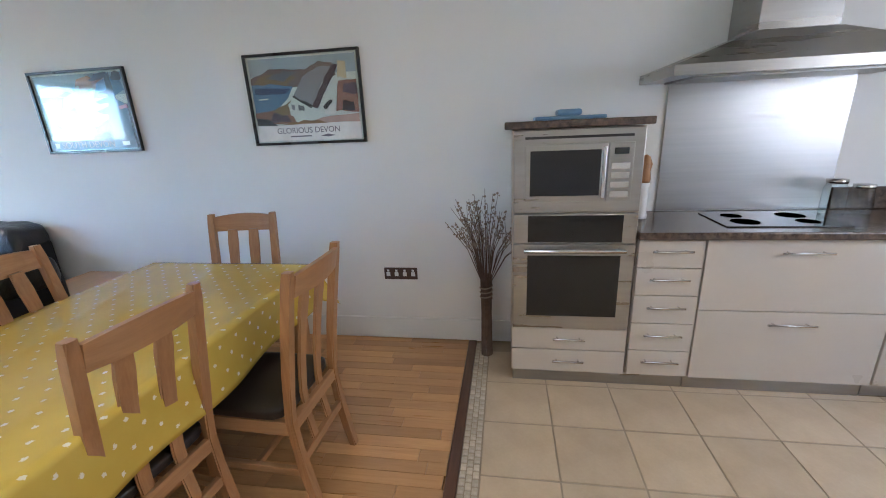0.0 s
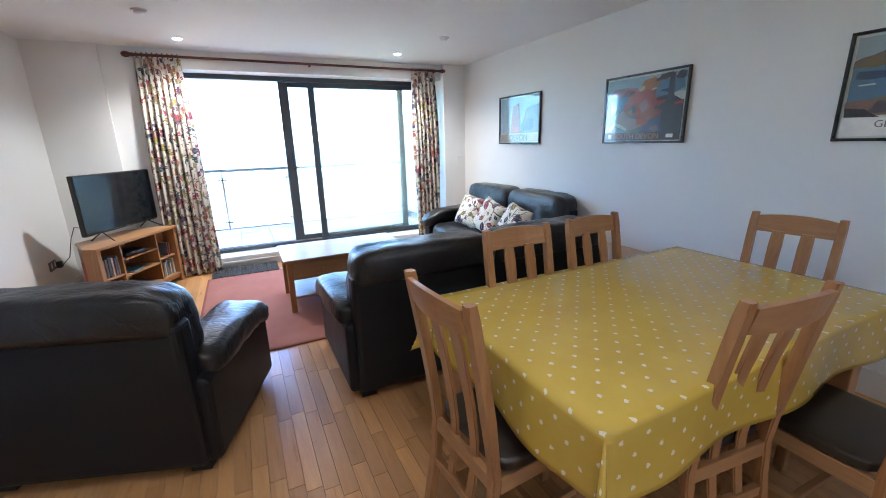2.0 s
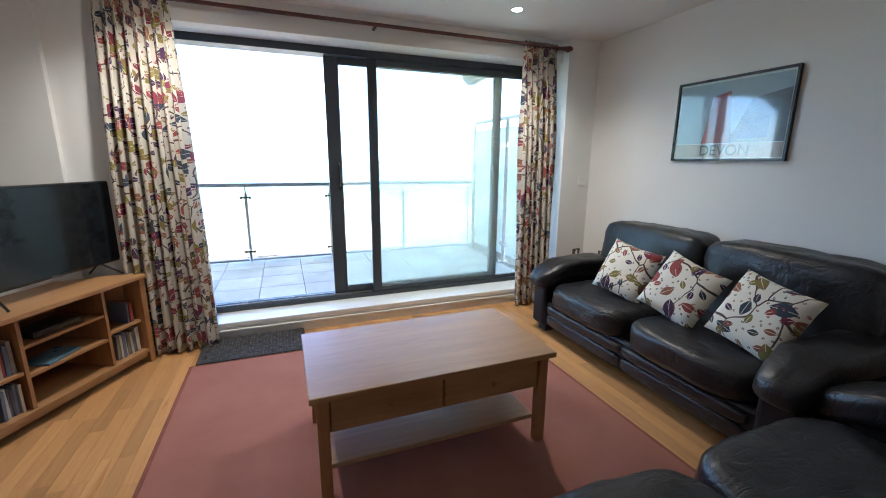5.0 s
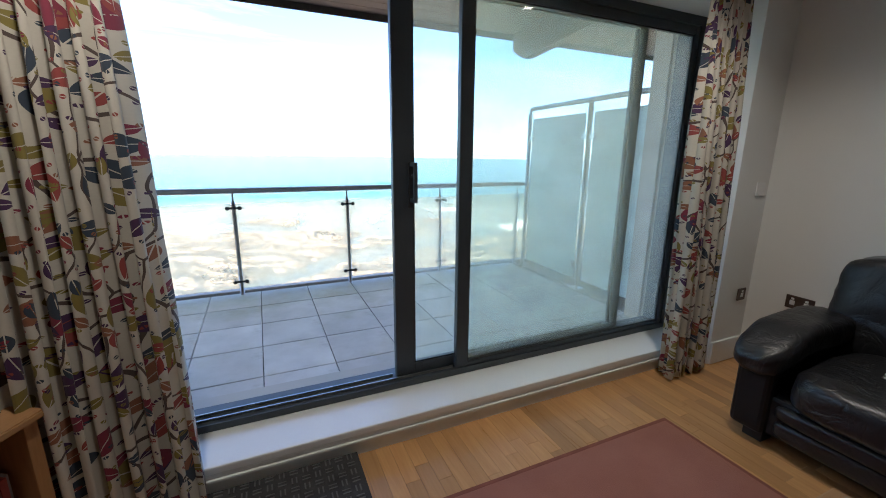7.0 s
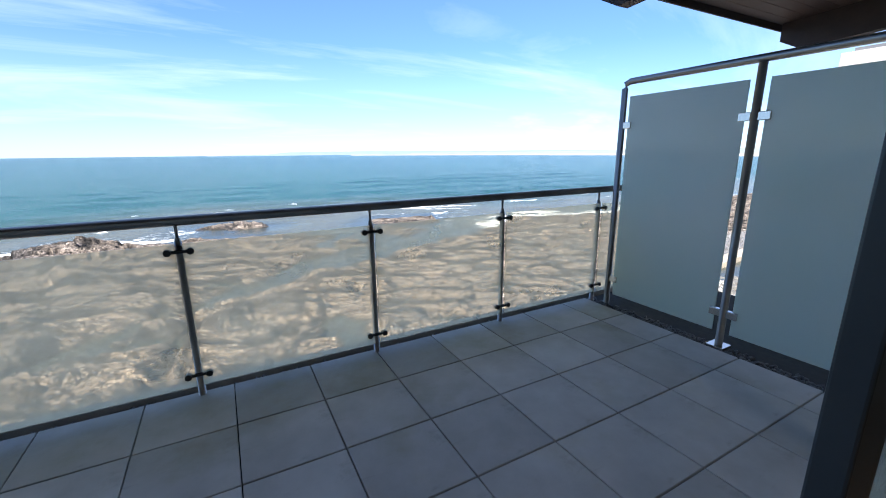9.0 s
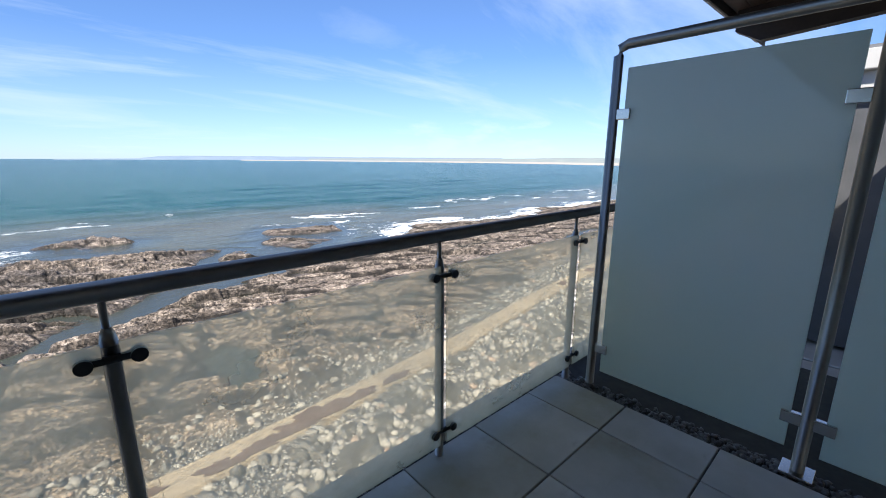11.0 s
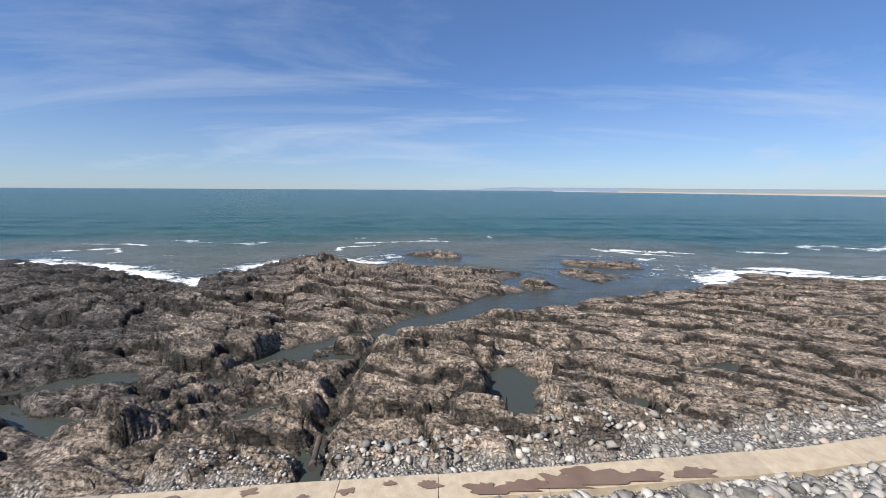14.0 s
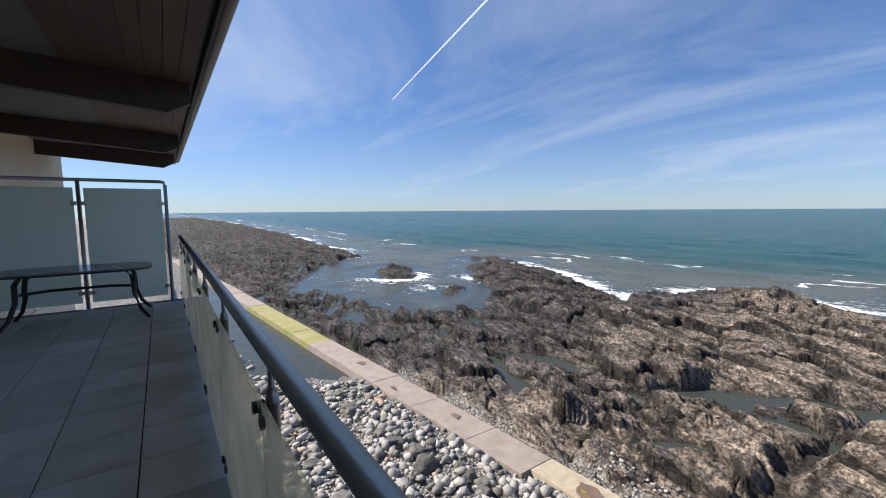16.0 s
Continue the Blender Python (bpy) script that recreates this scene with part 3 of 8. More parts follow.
gutter_mat = M("grey_brown_gutter", (0.16, 0.13, 0.11), (0.24, 0.2, 0.17), 5, 0.5, bump=0.1)
render_wall = M("cream_render", (0.62, 0.53, 0.42), (0.70, 0.61, 0.49), 2, 0.85, bump=0.25, bscale=90)
roof_mat = M("grey_roof", (0.10, 0.10, 0.105), (0.15, 0.15, 0.155), 3, 0.7, bump=0.2)
pale_fascia = M("pale_grey_fascia", (0.40, 0.38, 0.35), (0.47, 0.45, 0.42), 2, 0.55, bump=0.05)
concrete_mat = M("sea_wall_coping", (0.28, 0.26, 0.24), (0.37, 0.35, 0.32), 2, 0.8, bump=0.2)


def frosted_mat():
    m, nd, lk, bs = nodes_of("frosted_glass")
    out = nd["Material Output"]
    v = coords(nd, lk)
    n = noise_(nd, lk, v, 1.2, 5)
    c = ramp(nd, lk, n, [(0.3, (0.83, 0.955, 0.92)), (0.7, (0.90, 0.98, 0.955))])
    df, tl = nd.new("ShaderNodeBsdfDiffuse"), nd.new("ShaderNodeBsdfTranslucent")
    lk.new(c, df.inputs[0]); lk.new(c, tl.inputs[0])
    a = nd.new("ShaderNodeMixShader"); a.inputs[0].default_value = 0.86
    lk.new(df.outputs[0], a.inputs[1]); lk.new(tl.outputs[0], a.inputs[2])
    gl = nd.new("ShaderNodeBsdfGlossy"); gl.inputs["Roughness"].default_value = 0.06
    fr = nd.new("ShaderNodeFresnel"); fr.inputs[0].default_value = 1.45
    b = nd.new("ShaderNodeMixShader"); lk.new(fr.outputs[0], b.inputs[0]); lk.new(a.outputs[0], b.inputs[1]); lk.new(gl.outputs[0], b.inputs[2])
    lk.new(b.outputs[0], out.inputs[0])
    return m


frosted = frosted_mat()

# ---- the room: structure ----
floor_gap = M("brown_floor_gap", (0.24, 0.12, 0.045), (0.30, 0.155, 0.06), 9, 0.8, bump=0.1)
N, S, W, E, CEIL = 2.75, -1.93, -5.52, 3.05, 2.46
struct("floor", bx(-5.9, E, S, N, -0.3, -0.012), floor_gap, "concrete base under the floor finish")
struct("ceiling", bx(-5.95, E + 0.2, S - 0.2, N + 0.2, CEIL, CEIL + 0.2), white_ceiling, "plain white painted ceiling")
struct("wall_north", bx(-5.95, E + 0.2, N, N + 0.2, -0.3, CEIL), white_wall, "cream-white painted party wall")
struct("wall_south", bx(-5.95, E + 0.2, S - 0.2, S, -0.3, CEIL), white_wall, "cream-white painted wall")
we = bmesh.new()
box(we, E, E + 0.2, S, N, -0.3, 1.05); box(we, E, E + 0.2, S, N, 2.15, CEIL)
box(we, E, E + 0.2, S, 0.1, 1.05, 2.15); box(we, E, E + 0.2, 1.9, N, 1.05, 2.15)
struct("wall_east", we, white_wall, "painted wall with a kitchen window")
# window wall: piers, head and the raised sill
OL, OR, HEAD = -0.98, 2.42, 2.27
ww = bmesh.new()
box(ww, -5.95, W, S, OL, -0.3, CEIL); box(ww, -5.95, W + 0.09, OR, N, -0.3, CEIL)
box(ww, -5.95, W, OL, OR, HEAD, CEIL)
box(ww, -5.95, W - 0.03, OL, OR, -0.3, 0.10)
struct("wall_west", ww, white_wall, "cream-white window wall with a wide opening")
struct("pier", bx(W, W + 0.05, S, -1.36, 0, CEIL), white_wall, "boxed-in corner pier, painted white")
struct("window_sill", bx(-5.80, W + 0.0, OL, OR, 0.104, 0.142, bev=0.006), white_gloss, "white painted raised sill board")
struct("sill_riser", bx(W - 0.028, W - 0.008, OL, OR, 0.0, 0.102, bev=0.003), white_gloss, "white painted riser below the sill")
struct("sill_bead", bx(W - 0.0078, W + 0.006, OL, OR, 0.07, 0.084, bev=0.003), white_gloss, "white bead along the riser")
sk = thing("baseboard", "tall white painted skirting boards", "skirting")
sk["kind"] = "structure"
for x0, x1, y0, y1 in ((-5.42, 0.44, N - 0.018, N), (-5.5, 1.0, S, S + 0.018), (W + 0.09, W + 0.108, OR, N - 0.02), (W + 0.05, W + 0.068, S + 0.02, -1.36)):
    b = bx(x0, x1, y0, y1, 0.004, 0.165, bev=0.004)
    part("skirting_board", b, white_gloss, sk)

# kitchen window in the east wall, its light standing in for the sky
kw = thing("window_2", "white-framed kitchen window", "window")
kw["kind"] = "structure"
fb = bmesh.new()
for a in ((0.1, 0.16, 1.05, 2.15), (1.84, 1.9, 1.05, 2.15), (0.16, 1.84, 1.05, 1.11), (0.16, 1.84, 2.09, 2.15), (0.97, 1.03, 1.11, 2.09)):
    box(fb, E + 0.06, E + 0.12, *a)
part("window_frame", fb, white_gloss, kw)
lamp = new("kitchen_window_light", bpy.data.lights.new("kitchen_window_light", "AREA"))
lamp.data.shape, lamp.data.size, lamp.data.size_y, lamp.data.energy, lamp.data.color = "RECTANGLE", 1.6, 0.95, 0.38, (1.0, 0.91, 0.80)
lamp.matrix_world = look(Vector((E + 0.16, 1.0, 1.62)), Vector((E - 2, 1.3, 0.9)))

# unseen wall, added to keep direct sun off the kitchen window
struct("sun_blocking_wall", bx(E + 1.6, E + 1.8, -14, 12, -9.6, 5.6), white_wall, "unseen plain wall, added to block sun at the kitchen window")

# sliding window
win = thing("window_1", "dark slate-grey aluminium sliding patio door, slid half open", "sliding door")
win["kind"] = "structure"
fr = bmesh.new()
box(fr, -5.93, -5.77, OL, OL + 0.05, 0.144, HEAD); box(fr, -5.93, -5.77, OR - 0.06, OR, 0.144, HEAD)
box(fr, -5.93, -5.77, OL + 0.05, OR - 0.06, HEAD - 0.055, HEAD); box(fr, -5.93, -5.77, OL + 0.05, OR - 0.06, 0.144, 0.18)
outer = part("window_frame", fr, frame_alu, win, "slate-grey outer frame with tracks")
part("track", bx(-5.853, -5.847, OL + 0.05, 0.29, 0.1805, 0.194), steel, outer)
part("inner_track", bx(-5.803, -5.797, OL + 0.05, 0.64, 0.1805, 0.194), steel, outer)


def sash(y0, y1, x, left, right, low, name):
    """A sash: two stiles, two rails, a black gasket and a pane."""
    g = bmesh.new()
    top = HEAD - 0.057
    box(g, x - 0.02, x + 0.02, y0, y0 + left, 0.183, top, bev=0.004)
    box(g, x - 0.02, x + 0.02, y1 - right, y1, 0.183, top, bev=0.004)
    box(g, x - 0.02, x + 0.02, y0 + left, y1 - right, 0.183, low, bev=0.004)
    box(g, x - 0.02, x + 0.02, y0 + left, y1 - right, top - 0.05, top, bev=0.004)
    s = part(name, g, frame_alu, win, "slate-grey aluminium sash")
    k = bmesh.new()
    a, b, c, d = y0 + left, y1 - right, low, top - 0.05
    for q in ((a, a + 0.008, c, d), (b - 0.008, b, c, d), (a + 0.008, b - 0.008, c, c + 0.008), (a + 0.008, b - 0.008, d - 0.008, d)):
        box(k, x - 0.012, x + 0.012, *q)
    part("gasket", k, black_plastic, s, "black rubber gasket")
    p = part("pane", bx(x - 0.006, x + 0.006, a + 0.002, b - 0.002, c + 0.002, d - 0.002), dusty_pane, s, "salt-hazed glass pane")
    p.visible_shadow = False
    return s


inner = sash(0.308, 1.965, -5.85, 0.108, 0.075, 0.24, "sliding_sash")
sash(0.655, OR - 0.06, -5.80, 0.072, 0.035, 0.205, "fixed_sash")
# pull handle: a backplate on the stile and an upright grip standing off into the room
h = bx(-5.829, -5.815, 0.385, 0.412, 1.13, 1.36, bev=0.003)
part("handle_plate", h, black_plastic, inner)
h = bmesh.new()
box(h, -5.815, -5.76, 0.390, 0.410, 1.34, 1.36, bev=0.003); box(h, -5.815, -5.76, 0.390, 0.410, 1.16, 1.18, bev=0.003)
box(h, -5.766, -5.75, 0.390, 0.410, 1.16, 1.36, bev=0.003)
part("handle", h, frame_alu, inner, "slate-grey square pull handle")
part("latch", tb([(-5.815, 0.398, 1.28), (-5.80, 0.40, 1.295), (-5.785, 0.40, 1.305)], 0.006, 8), black_plastic, inner)

# curtain pole with rings
pole = thing("curtain_pole", "dark red-stained wooden curtain pole with turned ends", "curtain pole")
part("rod", tb([(-5.45, -1.06, 2.375), (-5.45, 2.36, 2.375)], 0.014, 12), mahogany, pole)
for y, s in ((-1.06, -1), (2.36, 1)):
    fin = lathe([(0.014, 0), (0.022, 0.01), (0.016, 0.025), (0.028, 0.05), (0.03, 0.075), (0.018, 0.1), (0.004, 0.105)], 16)
    bmesh.ops.transform(fin, matrix=Matrix.Translation((-5.45, y, 2.375)) @ Matrix.Rotation(-s * math.pi / 2, 4, "X"), verts=fin.verts)
    part("finial", fin, mahogany, pole)
for y in (-0.95, 0.66, 2.30):
    part("bracket", tb([(W + 0.002, y, 2.36), (-5.45, y, 2.36)], 0.012, 8), mahogany, pole)


def torus(r, t, n=16, k=6):
    bm = bmesh.new()
    tube(bm, [(r * math.cos(2 * math.pi * i / n), 0, r * math.sin(2 * math.pi * i / n)) for i in range(n + 1)], t, k, caps=False)
    return bm


ring_mesh = mesh_of("curtain_ring", torus(0.026, 0.005), mahogany)
for y0, y1 in ((-1.06, -0.66), (1.95, 2.30)):
    for i in range(9):
        r = new("curtain_ring", ring_mesh)
        r.parent = pole
        r.location = (-5.45, y0 + (y1 - y0) * (i + 0.5) / 9, 2.372)


def curtain(y0a, y1a, y0b, y1b, ztop, zbot, seed, folds=8):
    """A hanging pleated curtain: pleats gathered at the top, loose folds below; UV follows the cloth."""
    bm = bmesh.new()
    uv = bm.loops.layers.uv.new("UVMap")
    nu, nv = folds * 14, 44
    grid, ucoord = [], []
    for j in range(nv + 1):
        f = j / nv
        z = ztop + (zbot - ztop) * f
        row, us, s, last = [], [], 0.0, None
        for i in range(nu + 1):
            a = i / nu
            y = (y0a + (y0b - y0a) * f ** 0.8) * (1 - a) + (y1a + (y1b - y1a) * f ** 0.8) * a
            ph = a * folds * 2 * math.pi + 0.9 * noise.noise(Vector((a * 3 + seed, f * 1.4, 0)))
            amp = 0.024 + 0.036 * min(f * 3, 1) + 0.016 * noise.noise(Vector((a * 5, f * 2, seed)))
            x = -5.445 + amp * math.sin(ph) + 0.012 * math.sin(2.3 * ph + seed) * f + 0.02 * f
            yy = y + 0.35 * amp * math.sin(2 * ph)
            p = Vector((x, yy, z + (0.012 * math.sin(ph + 1) if j == nv else 0)))
            if last is not None:
                s += (Vector((p.x, p.y)) - last).length
            last = Vector((p.x, p.y))
            row.append(bm.verts.new(p)); us.append(a * folds * 0.17)
        grid.append(row); ucoord.append(us)
    for j in range(nv):
        for i in range(nu):
            fc = bm.faces.new((grid[j][i], grid[j][i + 1], grid[j + 1][i + 1], grid[j + 1][i]))
            fc.smooth = True
            for lp, (jj, ii) in zip(fc.loops, ((j, i), (j, i + 1), (j + 1, i + 1), (j + 1, i))):
                lp[uv].uv = (ucoord[jj][ii] + seed, grid[jj][ii].co.z)
    return bm


for args, n in (((-1.06, -0.66, -1.12, -0.60, 2.35, 0.02, 1.0, 8), 0), ((1.95, 2.29, 1.96, 2.33, 2.35, 0.02, 4.0, 6), 1)):
    c = solo("curtain", curtain(*args), curtain_cloth, "cream cotton curtain printed with coloured leaves, drawn back", "curtain", "curtains")
    sm = c.modifiers.new("cloth", "SOLIDIFY"); sm.thickness = 0.004

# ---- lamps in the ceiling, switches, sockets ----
# first two are real; four unseen ones are added to brighten dining and kitchen
SPOTS_AND_FILL = ((-4.99, -0.62), (-4.99, 1.60), (-0.8, 0.4), (-0.8, -1.0), (1.3, 0.4), (1.3, -1.0))
for x, y in SPOTS_AND_FILL:
    l = thing("ceiling_spotlight", "small lit recessed spotlight with a white ring; the four inner ones are added fill", "spotlight", pose(x, y, CEIL), "ceiling spotlights")
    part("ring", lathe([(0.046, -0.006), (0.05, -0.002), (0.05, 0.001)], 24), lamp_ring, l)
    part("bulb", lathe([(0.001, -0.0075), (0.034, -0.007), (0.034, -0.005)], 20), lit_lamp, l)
for x, y in SPOTS_AND_FILL:
    spot = new("spot_and_fill_beam", bpy.data.lights.new("spot_and_fill_beam", "SPOT"))
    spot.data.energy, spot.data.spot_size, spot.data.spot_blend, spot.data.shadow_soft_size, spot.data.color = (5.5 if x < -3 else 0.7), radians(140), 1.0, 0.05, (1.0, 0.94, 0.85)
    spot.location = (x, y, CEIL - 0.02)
for x, y in ((-4.10, 1.77), (-4.12, -0.77)):
    l = thing("smoke_alarm", "small round white ceiling detector", "detector", pose(x, y, CEIL), "ceiling detectors")
    part("base", lathe([(0.048, -0.012), (0.052, -0.006), (0.052, 0.0)], 24), lamp_ring, l)
    part("cap", lathe([(0.01, -0.034), (0.03, -0.03), (0.038, -0.018), (0.038, -0.0125)], 24), lamp_ring, l)


def socket(name, label, m, w, hgt, outlets, mat=None):
    s = thing(name, label, "socket", m)
    part("plate", bx(-w / 2, w / 2, -0.008, 0, -hgt / 2, hgt / 2, bev=0.002), mat or bronze_plate, s)
    for i in range(outlets):
        x = -w / 2 + w * (i + 0.5) / outlets
        part("outlet", bx(x - 0.014, x + 0.014, -0.0105, -0.0085, -0.018, 0.012, bev=0.001), white_gloss if mat is None else lamp_ring, s)
        part("rocker", bx(x - 0.008, x + 0.008, -0.012, -0.0085, 0.016, 0.03, bev=0.001), white_gloss, s)
    return s


socket("wall_socket", "wide bronze wall plate with white outlets", pose(-0.315, N - 0.001, 0.50), 0.235, 0.085, 4)
socket("wall_socket", "bronze double wall socket beside the sofa", pose(-5.13, N - 0.001, 0.50), 0.15, 0.085, 2)
socket("wall_socket", "bronze double wall socket with a plug", pose(-4.90, S + 0.001, 0.43, 0, 0, 180), 0.15, 0.085, 2)
socket("wall_socket", "dark wall socket on the window pier", pose(W + 0.091, 2.66, 0.48, 0, 0, 90), 0.085, 0.085, 1)
socket("light_switch", "white light switch on the window pier", pose(W + 0.091, 2.66, 1.20, 0, 0, 90), 0.085, 0.085, 0, lamp_ring)
plug = thing("mains_plug", "black plug with a cable to the television", "plug", pose(-4.97, S + 0.012, 0.42))
part("body", bx(-0.028, 0.028, 0, 0.04, -0.03, 0.03, bev=0.008), black_plastic, plug)
part("cable", tb([(0.0, 0.04, -0.01), (-0.05, 0.09, 0.05), (-0.06, 0.13, 0.22), (-0.04, 0.18, 0.33), (-0.1, 0.24, 0.3)], 0.004, 6), black_plastic, plug)

# ---- pictures on the north wall ----
ink = {n: flat_ink("print_" + n, c, 0.35, 0.6) for n, c in dict(paper=(0.78, 0.77, 0.74), sea=(0.10, 0.17, 0.20), sky=(0.42, 0.47, 0.55), red=(0.36, 0.06, 0.04), orange=(0.42, 0.16, 0.06), dark=(0.03, 0.025, 0.03), sand=(0.46, 0.33, 0.28), navy=(0.05, 0.07, 0.16), ochre=(0.24, 0.15, 0.07), grey=(0.16, 0.15, 0.17), letter=(0.42, 0.22, 0.12), hill=(0.20, 0.13, 0.12), bay=(0.13, 0.22, 0.36), brick=(0.30, 0.14, 0.10), plum=(0.10, 0.06, 0.08), thatch=(0.30, 0.28, 0.32), cream=(0.62, 0.52, 0.34), rose=(0.42, 0.20, 0.21)).items()}


def picture(label, x0, x1, z0, z1, patches, words):
    w, hgt = x1 - x0, z1 - z0
    p = thing("framed_poster", label, "picture", pose((x0 + x1) / 2, N, (z0 + z1) / 2), "posters on the wall")
    f = bmesh.new()
    t = 0.016
    box(f, -w / 2, w / 2, -0.026, -0.002, hgt / 2 - t, hgt / 2, bev=0.002); box(f, -w / 2, w / 2, -0.026, -0.002, -hgt / 2, -hgt / 2 + t, bev=0.002)
    box(f, -w / 2, -w / 2 + t, -0.026, -0.002, -hgt / 2 + t, hgt / 2 - t, bev=0.002); box(f, w / 2 - t, w / 2, -0.026, -0.002, -hgt / 2 + t, hgt / 2 - t, bev=0.002)
    part("frame", f, picture_frame, p, "thin black frame")
    a, b = w / 2 - t, hgt / 2 - t
    sheet = part("print", bx(-a, a, -0.012, -0.004, -b, b), ink["paper"], p, "printed travel poster")
    for k, (colour, pts) in enumerate(patches):
        bm = bmesh.new()
        bm.faces.new([bm.verts.new((u * a, -0.0124 - 0.0004 * k, v * b)) for u, v in pts])
        part("patch", bm, ink[colour], sheet)
    for text, size, u, v, colour in words:
        lettering("lettering", text, size, ink[colour], sheet, pose(u * a, -0.0125 - 0.0004 * (len(patches) + 1), v * b, 90, 0, 0))
    g = part("glazing", bx(-a, a, -0.0215, -0.0195, -b, b), clear_pane, p)
    g.visible_shadow = False


def wavy(pts, seed, amount=0.025, n=4):
    """A brush-like outline: each edge broken into n steps that wander a little."""
    out = []
    for (a, b), (c, d) in zip(pts, pts[1:] + pts[:1]):
        for k in range(n):
            t = k / n
            u, v = a + (c - a) * t, b + (d - b) * t
            w = amount if k else 0
            out.append((max(-0.97, min(0.97, u + w * noise.noise(Vector((u * 7, v * 7, seed))))), max(-0.97, min(0.97, v + w * 2 * noise.noise(Vector((v * 7, u * 7, seed + 9)))))))
    return out


COTTAGES = [("sky", [(-0.96, 0.55), (0.96, 0.55), (0.96, 0.95), (-0.96, 0.95)]), ("hill", [(-0.96, 0.2), (0.1, 0.3), (0.6, 0.5), (0.55, 0.78), (0.3, 0.82), (0.05, 0.66), (-0.3, 0.7), (-0.6, 0.72), (-0.96, 0.52)]),
            ("ochre", [(-0.96, 0.32), (-0.4, 0.3), (-0.1, 0.5), (-0.45, 0.62), (-0.8, 0.55)]), ("grey", [(-0.7, 0.5), (-0.35, 0.42), (-0.1, 0.62), (-0.3, 0.66)]),
            ("bay", [(-0.96, -0.28), (-0.62, -0.3), (-0.3, 0.05), (-0.2, 0.3), (-0.5, 0.36), (-0.96, 0.38)]), ("navy", [(-0.9, 0.16), (-0.35, 0.14), (-0.25, 0.26), (-0.9, 0.3)]),
            ("paper", [(-0.86, 0.02), (-0.68, 0.03), (-0.68, 0.06), (-0.86, 0.05)]), ("brick", [(-0.96, -0.56), (-0.2, -0.56), (-0.3, -0.2), (-0.62, -0.22), (-0.96, -0.28)]),
            ("plum", [(-0.7, -0.5), (-0.3, -0.52), (-0.38, -0.3), (-0.62, -0.28)]), ("ochre", [(-0.62, -0.25), (-0.25, 0.0), (-0.2, -0.3), (-0.45, -0.36)]), ("dark", [(-0.96, -0.6), (-0.55, -0.6), (-0.75, -0.42), (-0.96, -0.4)]),
            ("thatch", [(-0.22, 0.05), (0.12, -0.18), (0.28, 0.2), (0.55, 0.72), (0.3, 0.7), (0.0, 0.5)]), ("plum", [(0.12, -0.18), (0.22, -0.22), (0.66, 0.72), (0.55, 0.74), (0.28, 0.2)]),
            ("paper", [(-0.3, -0.36), (0.02, -0.42), (0.12, -0.2), (-0.2, 0.04), (-0.32, -0.1)]), ("dark", [(-0.22, 0.06), (-0.16, 0.06), (0.14, -0.16), (0.1, -0.22)]), ("grey", [(-0.14, -0.26), (-0.04, -0.28), (-0.04, -0.14), (-0.13, -0.12)]), ("thatch", [(-0.26, -0.22), (-0.2, -0.24), (-0.2, -0.12), (-0.26, -0.1)]),
            ("paper", [(0.16, -0.38), (0.3, -0.42), (0.62, 0.12), (0.66, 0.6), (0.36, 0.1)]), ("paper", [(0.34, -0.36), (0.52, -0.4), (0.56, -0.14), (0.4, -0.08)]), ("dark", [(0.32, -0.2), (0.44, -0.06), (0.5, -0.08), (0.36, -0.26)]),
            ("cream", [(0.64, 0.45), (0.8, 0.42), (0.8, 0.78), (0.66, 0.8)]), ("brick", [(0.55, -0.32), (0.96, -0.36), (0.96, 0.38), (0.64, 0.36)]), ("plum", [(0.7, 0.1), (0.96, 0.06), (0.96, 0.3), (0.74, 0.3)]), ("dark", [(0.66, -0.3), (0.9, -0.32), (0.88, -0.12), (0.7, -0.08)]),
            ("sand", [(-0.3, -0.58), (0.96, -0.58), (0.96, -0.38), (0.3, -0.44)]), ("ochre", [(-0.5, -0.58), (0.4, -0.58), (0.2, -0.5), (-0.3, -0.52)]),
            ("paper", [(-0.97, -0.97), (0.97, -0.97), (0.97, -0.58), (-0.97, -0.58)]), ("grey", [(-0.35, -0.88), (0.05, -0.88), (0.05, -0.85), (-0.35, -0.85)]), ("grey", [(0.22, -0.87), (0.36, -0.9), (0.5, -0.87), (0.36, -0.83)])]
picture("black-framed travel poster of white cottages above a harbour", -1.225, -0.465, 1.395, 1.943,
        [(c, pts if i in (0, 6, 27, 28) else wavy(pts, i)) for i, (c, pts) in enumerate(COTTAGES)], [("GLORIOUS DEVON", 0.05, 0.0, -0.73, "grey")])
